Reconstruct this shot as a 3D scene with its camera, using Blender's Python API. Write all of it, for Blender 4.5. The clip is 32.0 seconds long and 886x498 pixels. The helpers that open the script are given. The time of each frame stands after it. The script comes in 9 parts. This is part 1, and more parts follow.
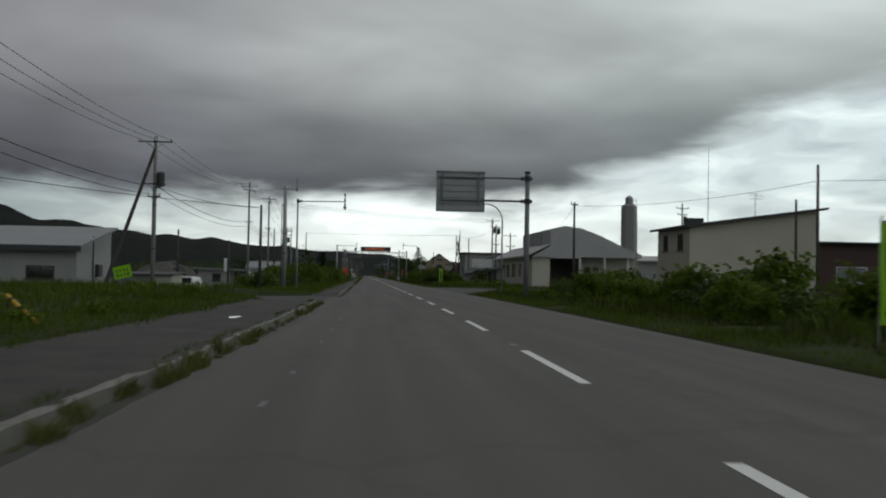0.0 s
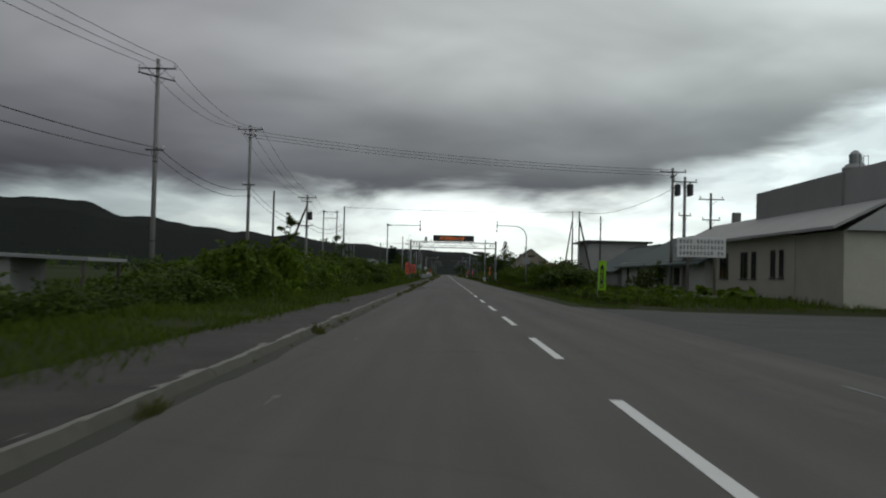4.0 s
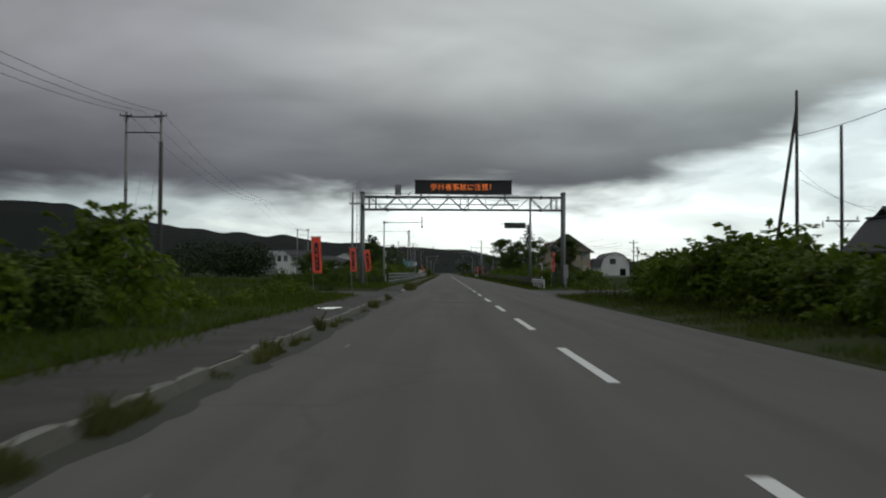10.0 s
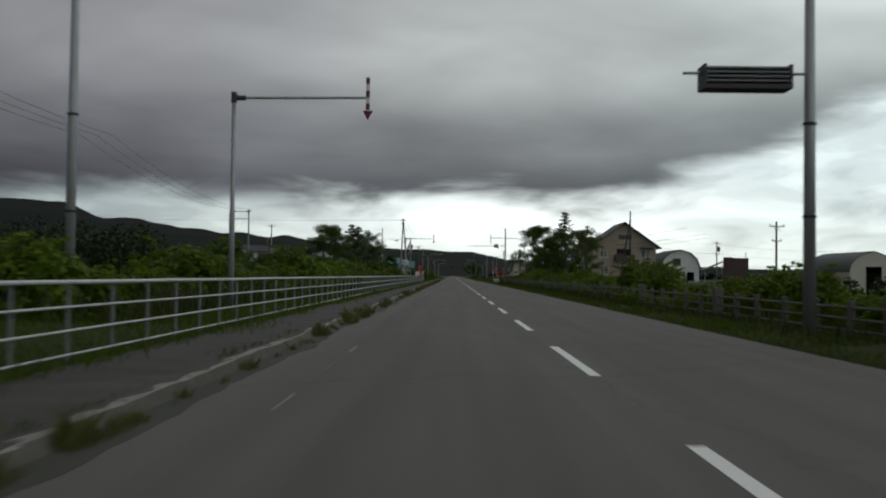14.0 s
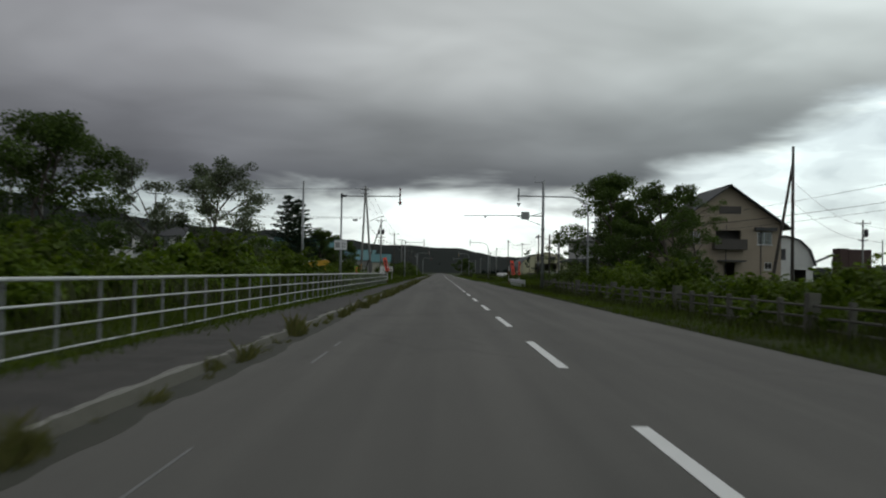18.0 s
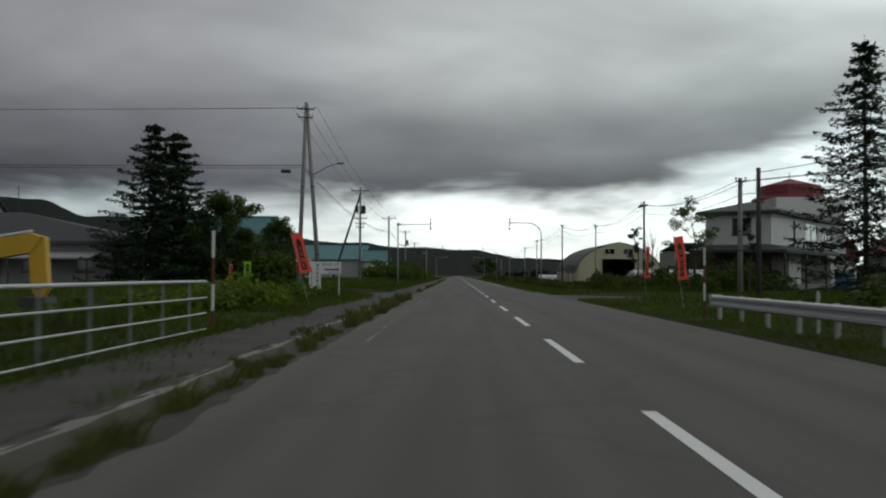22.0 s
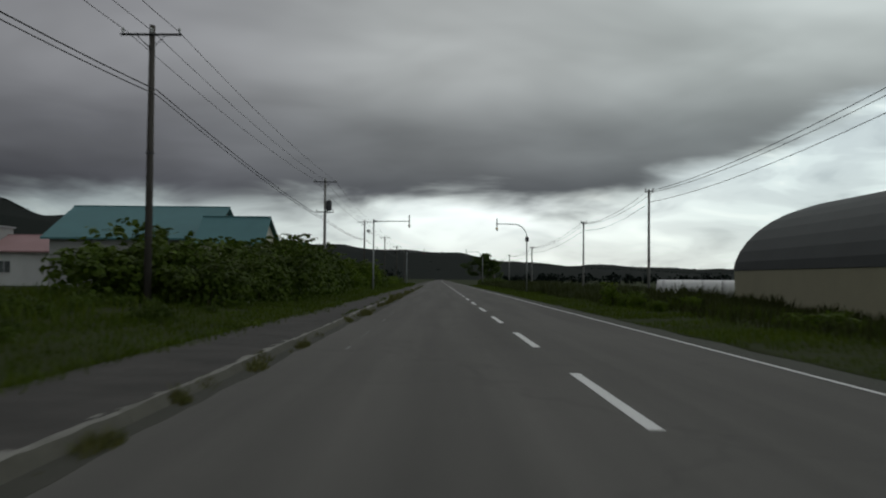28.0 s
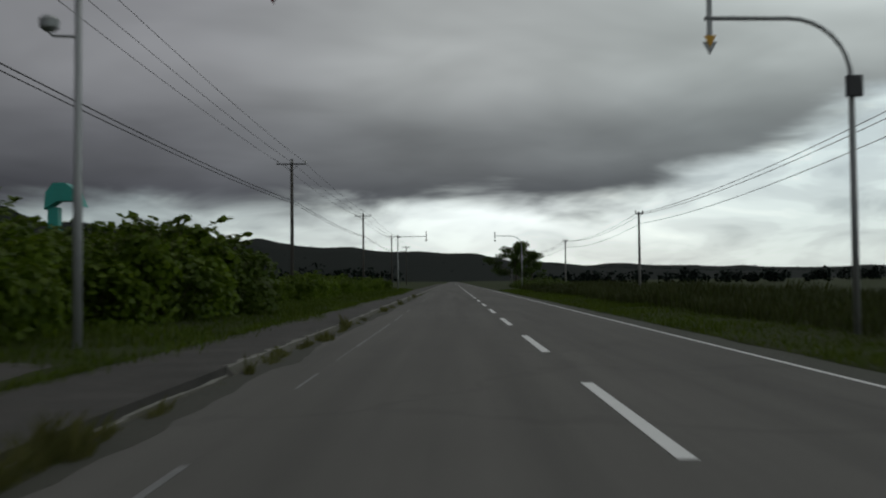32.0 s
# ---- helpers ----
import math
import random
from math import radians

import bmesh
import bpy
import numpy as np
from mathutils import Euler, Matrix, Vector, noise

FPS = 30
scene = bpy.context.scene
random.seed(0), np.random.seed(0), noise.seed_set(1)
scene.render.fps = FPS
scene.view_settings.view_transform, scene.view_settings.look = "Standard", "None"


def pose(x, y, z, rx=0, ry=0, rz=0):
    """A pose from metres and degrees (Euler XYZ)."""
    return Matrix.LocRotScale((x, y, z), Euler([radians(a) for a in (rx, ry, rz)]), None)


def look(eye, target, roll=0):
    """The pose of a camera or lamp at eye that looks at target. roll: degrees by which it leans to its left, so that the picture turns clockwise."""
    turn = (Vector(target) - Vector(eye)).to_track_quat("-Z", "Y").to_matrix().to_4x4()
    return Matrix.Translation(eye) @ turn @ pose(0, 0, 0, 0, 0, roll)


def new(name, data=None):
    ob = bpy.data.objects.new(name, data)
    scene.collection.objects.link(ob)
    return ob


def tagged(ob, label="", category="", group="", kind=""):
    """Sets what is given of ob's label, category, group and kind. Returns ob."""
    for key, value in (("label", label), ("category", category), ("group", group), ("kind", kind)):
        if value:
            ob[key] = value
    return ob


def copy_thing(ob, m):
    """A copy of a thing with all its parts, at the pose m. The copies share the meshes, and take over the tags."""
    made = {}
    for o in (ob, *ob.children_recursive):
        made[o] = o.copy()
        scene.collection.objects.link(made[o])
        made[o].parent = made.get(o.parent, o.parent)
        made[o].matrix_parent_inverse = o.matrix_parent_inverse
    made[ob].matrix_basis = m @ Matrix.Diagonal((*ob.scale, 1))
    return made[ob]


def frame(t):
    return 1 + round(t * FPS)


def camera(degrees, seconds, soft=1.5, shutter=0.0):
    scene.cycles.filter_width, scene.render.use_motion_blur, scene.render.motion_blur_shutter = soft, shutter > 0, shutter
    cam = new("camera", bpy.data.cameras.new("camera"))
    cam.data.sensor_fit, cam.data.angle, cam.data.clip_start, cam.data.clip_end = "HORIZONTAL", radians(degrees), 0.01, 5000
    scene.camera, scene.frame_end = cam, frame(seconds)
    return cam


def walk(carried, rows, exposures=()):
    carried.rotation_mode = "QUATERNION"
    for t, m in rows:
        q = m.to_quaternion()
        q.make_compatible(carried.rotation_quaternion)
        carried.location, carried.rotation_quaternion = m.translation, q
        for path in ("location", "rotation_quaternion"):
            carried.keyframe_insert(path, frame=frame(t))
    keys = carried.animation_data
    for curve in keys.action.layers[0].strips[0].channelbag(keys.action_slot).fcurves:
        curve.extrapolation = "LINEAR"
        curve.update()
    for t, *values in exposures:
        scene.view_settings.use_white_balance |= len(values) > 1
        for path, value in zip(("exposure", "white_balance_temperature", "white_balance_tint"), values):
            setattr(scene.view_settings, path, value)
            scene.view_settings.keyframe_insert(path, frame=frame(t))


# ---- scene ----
cam = camera(51.09, 32.0, soft=2.0, shutter=0.3)
PATH = [
    (0, look((-3.25, -12.75, 1.32), (-1.583, 7.169, 1.911), 1.01)),
    (0.5, look((-2.81, -4.89, 1.33), (-1.558, 15.063, 1.862), 0.08)),
    (1, look((-2.46, 3.28, 1.33), (-1.679, 23.259, 1.888), -0.23)),
    (1.5, look((-2.26, 11.41, 1.30), (-1.893, 31.402, 1.848), 0.47)),
    (2, look((-2.19, 19.88, 1.29), (-2.150, 39.872, 2.005), 0.32)),
    (2.5, look((-2.14, 28.46, 1.28), (-2.144, 48.443, 2.017), 1.38)),
    (4.5, look((-1.86, 63.27, 1.37), (-1.936, 83.265, 1.824), 1.43)),
    (5, look((-1.81, 71.75, 1.32), (-1.901, 91.742, 1.740), 1.41)),
    (5.5, look((-1.74, 80.50, 1.34), (-1.808, 100.487, 1.909), 0.87)),
    (6, look((-1.70, 89.23, 1.37), (-1.651, 109.223, 1.933), 0.48)),
    (6.5, look((-1.67, 98.09, 1.38), (-1.706, 118.081, 1.958), 0.74)),
    (7, look((-1.67, 106.95, 1.37), (-1.863, 126.949, 1.729), 0.82)),
    (7.5, look((-1.72, 115.87, 1.39), (-1.960, 135.861, 1.718), 1.64)),
    (8, look((-1.78, 124.60, 1.33), (-2.045, 144.600, 1.584), 1.41)),
    (8.5, look((-1.87, 133.23, 1.29), (-2.272, 153.222, 1.690), 1.60)),
    (9, look((-1.96, 141.67, 1.25), (-2.231, 161.663, 1.787), 1.26)),
    (9.5, look((-1.99, 150.59, 1.31), (-2.199, 170.569, 2.123), 0.88)),
    (10, look((-1.98, 159.14, 1.28), (-2.030, 179.134, 1.784), 0.29)),
    (10.5, look((-1.94, 167.88, 1.33), (-1.937, 187.860, 2.121), 0.84)),
    (11, look((-1.91, 176.45, 1.33), (-1.923, 196.442, 1.911), 0.38)),
    (11.5, look((-1.89, 185.00, 1.33), (-1.913, 204.989, 1.908), 0.17)),
    (12, look((-1.88, 193.55, 1.35), (-1.948, 213.539, 1.941), 0.26)),
    (12.5, look((-1.87, 202.09, 1.30), (-1.990, 222.076, 1.928), -0.02)),
    (13, look((-1.84, 210.62, 1.31), (-1.927, 230.606, 1.977), 0.97)),
    (13.5, look((-1.86, 219.23, 1.31), (-2.037, 239.221, 1.864), 1.50)),
    (14, look((-1.90, 227.79, 1.30), (-2.097, 247.784, 1.863), 0.68)),
    (14.5, look((-1.94, 236.30, 1.30), (-2.112, 256.286, 1.923), 0.82)),
    (16.5, look((-1.96, 270.78, 1.29), (-2.028, 290.773, 1.908), 1.05)),
    (17, look((-1.91, 279.27, 1.34), (-1.976, 299.256, 1.995), 0.72)),
    (17.5, look((-1.86, 287.90, 1.37), (-1.804, 307.888, 1.940), 0.81)),
    (18, look((-1.79, 296.82, 1.33), (-1.714, 316.810, 1.831), 0.99)),
    (18.5, look((-1.73, 305.25, 1.34), (-1.670, 325.244, 1.959), 0.58)),
    (19, look((-1.72, 313.99, 1.31), (-1.698, 333.986, 1.869), 0.83)),
    (19.5, look((-1.71, 322.86, 1.29), (-1.742, 342.849, 1.997), 0.73)),
    (20, look((-1.72, 331.62, 1.31), (-1.883, 351.610, 1.986), 0.71)),
    (20.5, look((-1.73, 339.82, 1.30), (-1.989, 359.810, 1.904), 0.68)),
    (21, look((-1.77, 348.52, 1.33), (-2.118, 368.504, 1.896), 0.12)),
    (21.5, look((-1.82, 357.24, 1.33), (-2.203, 377.231, 1.853), 0.09)),
    (22, look((-1.86, 366.00, 1.31), (-2.147, 385.989, 1.865), 0.28)),
    (22.5, look((-1.86, 374.71, 1.35), (-2.082, 394.697, 2.076), -0.14)),
    (23, look((-1.86, 383.34, 1.35), (-1.933, 403.333, 1.912), 0.08)),
    (23.5, look((-1.88, 392.16, 1.31), (-1.978, 412.153, 1.788), 0.25)),
    (24, look((-1.94, 400.97, 1.30), (-2.090, 420.960, 1.896), 0.39)),
    (24.5, look((-2.01, 409.64, 1.29), (-2.273, 429.624, 1.998), -0.43)),
    (25, look((-2.08, 418.49, 1.32), (-2.267, 438.476, 2.015), 0.56)),
    (25.5, look((-2.10, 427.36, 1.36), (-2.313, 447.343, 2.060), -0.27)),
    (26, look((-2.09, 436.31, 1.33), (-2.188, 456.303, 1.932), -0.28)),
    (26.5, look((-2.05, 444.96, 1.34), (-2.017, 464.951, 2.009), -0.42)),
    (28.5, look((-1.90, 480.58, 1.34), (-1.790, 500.567, 1.938), 0.63)),
    (29, look((-1.79, 489.36, 1.35), (-1.627, 509.349, 1.889), 0.20)),
    (29.5, look((-1.65, 498.29, 1.36), (-1.390, 518.282, 1.935), -0.87)),
    (30, look((-1.54, 507.18, 1.37), (-1.259, 527.174, 1.936), -1.93)),
    (30.5, look((-1.51, 516.21, 1.34), (-1.363, 536.206, 1.927), -1.29)),
    (31, look((-1.54, 525.10, 1.35), (-1.585, 545.089, 1.998), -0.66)),
    (31.5, look((-1.61, 534.16, 1.31), (-1.840, 554.149, 1.955), -0.17)),
    (32, look((-1.68, 543.28, 1.30), (-1.865, 563.268, 1.984), -0.58)),
]
EXPOSURES = [(0, -0.2), (2, -0.12), (5, -0.03), (9, 0.03), (12, -0.09), (14, -0.08), (17, 0.0), (20, 0.06), (23, -0.08), (25, -0.22), (26, -0.27), (29, -0.3), (32, -0.36)]
walk(cam, PATH, EXPOSURES)

# ---- world, sun, exposure ----
def build_world():
    w = bpy.data.worlds.new("overcast_sky")
    scene.world = w
    w.use_nodes = True
    nt = w.node_tree
    nt.nodes.clear()
    N, L = nt.nodes.new, nt.links.new

    def math_node(op, a, b=None, c=None):
        n = N("ShaderNodeMath")
        n.operation = op
        for i, v in enumerate((a, b, c)):
            if v is None:
                continue
            if isinstance(v, (int, float)):
                n.inputs[i].default_value = v
            else:
                L(v, n.inputs[i])
        return n.outputs[0]

    def ramp(fac, stops, mode="EASE"):
        n = N("ShaderNodeValToRGB")
        n.color_ramp.interpolation = mode
        el = n.color_ramp.elements
        while len(el) < len(stops):
            el.new(0.5)
        for e, (p, c) in zip(el, stops):
            e.position, e.color = p, (*c, 1)
        L(fac, n.inputs[0])
        return n.outputs[0]

    def mix(fac, a, b):
        n = N("ShaderNodeMix")
        n.data_type = "RGBA"
        L(fac, n.inputs[0])
        L(a, n.inputs[6])
        L(b, n.inputs[7])
        return n.outputs[2]

    def noise_tex(vec, scale, detail, rough=0.5, warp=0.0):
        n = N("ShaderNodeTexNoise")
        n.inputs["Scale"].default_value = scale
        n.inputs["Detail"].default_value = detail
        n.inputs["Roughness"].default_value = rough
        n.inputs["Distortion"].default_value = warp
        L(vec, n.inputs["Vector"])
        return n.outputs[0]

    tc = N("ShaderNodeTexCoord")
    sep = N("ShaderNodeSeparateXYZ")
    L(tc.outputs["Generated"], sep.inputs[0])
    x, y, z = sep.outputs
    el = math_node("ARCSINE", z)
    az = math_node("ARCTAN2", x, y)
    # the cloud deck seen in perspective: a level sheet, coarser overhead and drawn out near the horizon
    zc = math_node("MAXIMUM", math_node("ADD", z, 0.13), 0.05)
    comb = N("ShaderNodeCombineXYZ")
    L(math_node("DIVIDE", x, zc), comb.inputs[0])
    L(math_node("DIVIDE", y, zc), comb.inputs[1])
    deck_a = noise_tex(comb.outputs[0], 0.42, 4, 0.5, 0.7)
    deck_b = noise_tex(comb.outputs[0], 1.5, 3, 0.5, 0.4)
    # direction stretched sideways for the torn lower edge and the streaks in the gap
    comb2 = N("ShaderNodeCombineXYZ")
    L(math_node("MULTIPLY", az, 4.2), comb2.inputs[0])
    L(math_node("MULTIPLY", el, 14.0), comb2.inputs[1])
    torn = noise_tex(comb2.outputs[0], 1.8, 4, 0.5, 0.4)
    streak = noise_tex(comb2.outputs[0], 2.4, 4, 0.5, 0.5)
    # height of the deck's lower edge above the horizon, higher towards the right
    mr = N("ShaderNodeFloatCurve")
    cu = mr.mapping.curves[0]
    pts = [(0.0, 0.06), (0.36, 0.066), (0.42, 0.08), (0.475, 0.072), (0.505, 0.082), (0.545, 0.074), (0.565, 0.105), (0.6, 0.155), (0.66, 0.20), (1.0, 0.17)]
    while len(cu.points) < len(pts):
        cu.points.new(0.5, 0.5)
    for p, (a, b) in zip(cu.points, pts):
        p.location = (a, b)
    mr.mapping.update()
    L(math_node("MULTIPLY_ADD", az, 1 / (2 * math.pi) * 1.6, 0.5), mr.inputs["Value"])
    edge = math_node("ADD", mr.outputs[0], math_node("MULTIPLY_ADD", torn, 0.075, -0.0375))
    over = math_node("SUBTRACT", el, edge)
    mask = ramp(math_node("MULTIPLY_ADD", over, 26.0, 0.35), [(0.0, (0, 0, 0)), (1.0, (1, 1, 1))])
    # deck: dark just above its edge, paler higher up
    deck = ramp(math_node("MULTIPLY", el, 1 / 1.57),
                [(0.0, (0.125, 0.132, 0.143)), (0.055, (0.112, 0.116, 0.125)), (0.09, (0.21, 0.215, 0.22)),
                 (0.15, (0.44, 0.445, 0.44)), (0.24, (0.51, 0.515, 0.51)), (0.4, (0.40, 0.405, 0.41)), (1.0, (0.41, 0.415, 0.42))])
    var = math_node("MULTIPLY_ADD", deck_a, 1.9, 0.06)
    var = math_node("MULTIPLY", var, math_node("MULTIPLY_ADD", deck_b, 0.7, 0.66))
    var = math_node("MULTIPLY", var, math_node("MULTIPLY_ADD", x, 0.75, 1.0))
    vs = N("ShaderNodeVectorMath")
    vs.operation = "SCALE"
    tint = ramp(math_node("MULTIPLY_ADD", az, 1.0, 0.5), [(0.15, (1.02, 0.985, 1.05)), (0.5, (1.0, 0.995, 1.0)), (0.85, (0.975, 1.01, 1.0))])
    vt = N("ShaderNodeVectorMath")
    vt.operation = "MULTIPLY"
    L(deck, vt.inputs[0])
    L(tint, vt.inputs[1])
    L(vt.outputs[0], vs.inputs[0])
    L(var, vs.inputs["Scale"])
    # the clear gap: a hazy sky with thin grey streaks
    sky = N("ShaderNodeTexSky")
    sky.sky_type, sky.sun_disc = "NISHITA", False
    sky.sun_elevation, sky.sun_rotation = radians(38), radians(20)
    vs2 = N("ShaderNodeVectorMath")
    vs2.operation = "SCALE"
    L(sky.outputs[0], vs2.inputs[0])
    vs2.inputs["Scale"].default_value = 0.012
    haze = ramp(streak, [(0.30, (0.50, 0.54, 0.545)), (0.46, (0.69, 0.73, 0.72)), (0.58, (0.84, 0.89, 0.86)), (0.70, (1.02, 1.05, 0.99))])
    # the brightest break, ahead under the deck's edge
    da = math_node("MULTIPLY", math_node("SUBTRACT", az, 0.07), 9.0)
    de = math_node("MULTIPLY", math_node("SUBTRACT", el, 0.078), 30.0)
    q = math_node("ADD", math_node("MULTIPLY", da, da), math_node("MULTIPLY", de, de))
    shine = math_node("DIVIDE", 0.55, math_node("ADD", q, 1.0))
    vh = N("ShaderNodeVectorMath")
    vh.operation = "ADD"
    L(haze, vh.inputs[0])
    L(shine, vh.inputs[1])
    va = N("ShaderNodeVectorMath")
    va.operation = "ADD"
    L(vh.outputs[0], va.inputs[0])
    L(vs2.outputs[0], va.inputs[1])
    # left of the road the gap is thin and grey
    dim = ramp(math_node("MULTIPLY_ADD", az, 1.0, 0.5), [(0.12, (0.50, 0.52, 0.54)), (0.46, (1, 1, 1)), (0.62, (1.0, 1.0, 1.0)), (0.9, (0.9, 0.93, 0.95))])
    vm = N("ShaderNodeVectorMath")
    vm.operation = "MULTIPLY"
    L(va.outputs[0], vm.inputs[0])
    L(dim, vm.inputs[1])
    col = mix(mask, vm.outputs[0], vs.outputs[0])
    cool = N("ShaderNodeVectorMath")
    cool.operation = "MULTIPLY"
    L(col, cool.inputs[0])
    cool.inputs[1].default_value = (0.95, 1.0, 1.01)
    bg = N("ShaderNodeBackground")
    L(cool.outputs[0], bg.inputs["Color"])
    bg.inputs["Strength"].default_value = 1.0
    out = N("ShaderNodeOutputWorld")
    L(bg.outputs[0], out.inputs[0])


build_world()
sun_data = bpy.data.lights.new("sun", "SUN")
sun_data.energy, sun_data.angle, sun_data.color = 0.3, radians(25), (1.0, 0.97, 0.93)
sun = new("sun", sun_data)
sun.matrix_world = look((0, 0, 50), (-10, -30, 0))


# ---- materials ----
def material(name, col, rough=0.8, metal=0.0, col2=None, scale=3.0, fine=40.0, amount=0.5, bump=0.15, bump_scale=60.0, island=0.0, spec=0.5, rnd=0.0, coord="Object"):
    """A principled material whose colour wanders between col and col2 at two scales, with fine relief."""
    m = bpy.data.materials.new(name)
    m.use_nodes = True
    nt = m.node_tree
    N, L = nt.nodes.new, nt.links.new
    b = nt.nodes["Principled BSDF"]
    b.inputs["Roughness"].default_value, b.inputs["Metallic"].default_value = rough, metal
    b.inputs["Specular IOR Level"].default_value = spec
    col2 = col2 or tuple(c * 0.7 for c in col)
    tc = N("ShaderNodeTexCoord")
    n1, n2 = N("ShaderNodeTexNoise"), N("ShaderNodeTexNoise")
    for n, s in ((n1, scale), (n2, fine)):
        n.inputs["Scale"].default_value, n.inputs["Detail"].default_value = s, 5
        n.inputs["Roughness"].default_value = 0.6
        L(tc.outputs[coord], n.inputs["Vector"])
    add = N("ShaderNodeMath")
    add.operation = "MULTIPLY_ADD"
    L(n1.outputs[0], add.inputs[0])
    add.inputs[1].default_value = 1.6
    add.inputs[2].default_value = -0.55
    add2 = N("ShaderNodeMath")
    add2.operation = "MULTIPLY_ADD"
    L(n2.outputs[0], add2.inputs[0])
    add2.inputs[1].default_value = 0.9
    L(add.outputs[0], add2.inputs[2])
    fac = N("ShaderNodeMath")
    fac.operation, fac.use_clamp = "MULTIPLY_ADD", True
    L(add2.outputs[0], fac.inputs[0])
    fac.inputs[1].default_value = amount
    fac.inputs[2].default_value = 0.0
    last = fac.outputs[0]
    if island or rnd:
        src = N("ShaderNodeNewGeometry").outputs["Random Per Island"] if island else N("ShaderNodeObjectInfo").outputs["Random"]
        f2 = N("ShaderNodeMath")
        f2.operation, f2.use_clamp = "MULTIPLY_ADD", True
        L(src, f2.inputs[0])
        f2.inputs[1].default_value = island or rnd
        L(last, f2.inputs[2])
        last = f2.outputs[0]
    mx = N("ShaderNodeMix")
    mx.data_type = "RGBA"
    mx.inputs[6].default_value, mx.inputs[7].default_value = (*col, 1), (*col2, 1)
    L(last, mx.inputs[0])
    L(mx.outputs[2], b.inputs["Base Color"])
    if bump:
        n3 = N("ShaderNodeTexNoise")
        n3.inputs["Scale"].default_value, n3.inputs["Detail"].default_value = bump_scale, 4
        L(tc.outputs[coord], n3.inputs["Vector"])
        bp = N("ShaderNodeBump")
        bp.inputs["Strength"].default_value, bp.inputs["Distance"].default_value = bump, 0.02
        L(n3.outputs[0], bp.inputs["Height"])
        L(bp.outputs[0], b.inputs["Normal"])
    return m


def leaf_material(name, col, col2, back=0.35, rough=0.55, patchy=0.8):
    m = material(name, col, rough, col2=col2, scale=1.5, fine=12, amount=0.35, bump=0.0, island=0.55, spec=0.12)
    nt = m.node_tree
    b, out = nt.nodes["Principled BSDF"], nt.nodes["Material Output"]
    tr, mx = nt.nodes.new("ShaderNodeBsdfTranslucent"), nt.nodes.new("ShaderNodeMixShader")
    # tone shifts from plant to plant and from patch to patch
    geo, tone, info = nt.nodes.new("ShaderNodeNewGeometry"), nt.nodes.new("ShaderNodeTexNoise"), nt.nodes.new("ShaderNodeObjectInfo")
    tone.inputs["Scale"].default_value, tone.inputs["Detail"].default_value = 0.45, 3
    nt.links.new(geo.outputs["Position"], tone.inputs["Vector"])
    own, both, sc = nt.nodes.new("ShaderNodeMath"), nt.nodes.new("ShaderNodeMath"), nt.nodes.new("ShaderNodeVectorMath")
    own.operation, both.operation, sc.operation = "MULTIPLY_ADD", "MULTIPLY_ADD", "SCALE"
    own.inputs[1].default_value, own.inputs[2].default_value = patchy * 0.35, 1.0 - patchy * 0.95
    nt.links.new(info.outputs["Random"], own.inputs[0])
    both.inputs[1].default_value = patchy * 1.55
    nt.links.new(tone.outputs[0], both.inputs[0])
    nt.links.new(own.outputs[0], both.inputs[2])
    nt.links.new(b.inputs["Base Color"].links[0].from_socket, sc.inputs[0])
    nt.links.new(both.outputs[0], sc.inputs["Scale"])
    nt.links.new(sc.outputs[0], b.inputs["Base Color"])
    nt.links.new(sc.outputs[0], tr.inputs["Color"])
    mx.inputs[0].default_value = back
    nt.links.new(b.outputs[0], mx.inputs[1])
    nt.links.new(tr.outputs[0], mx.inputs[2])
    nt.links.new(mx.outputs[0], out.inputs["Surface"])
    return m


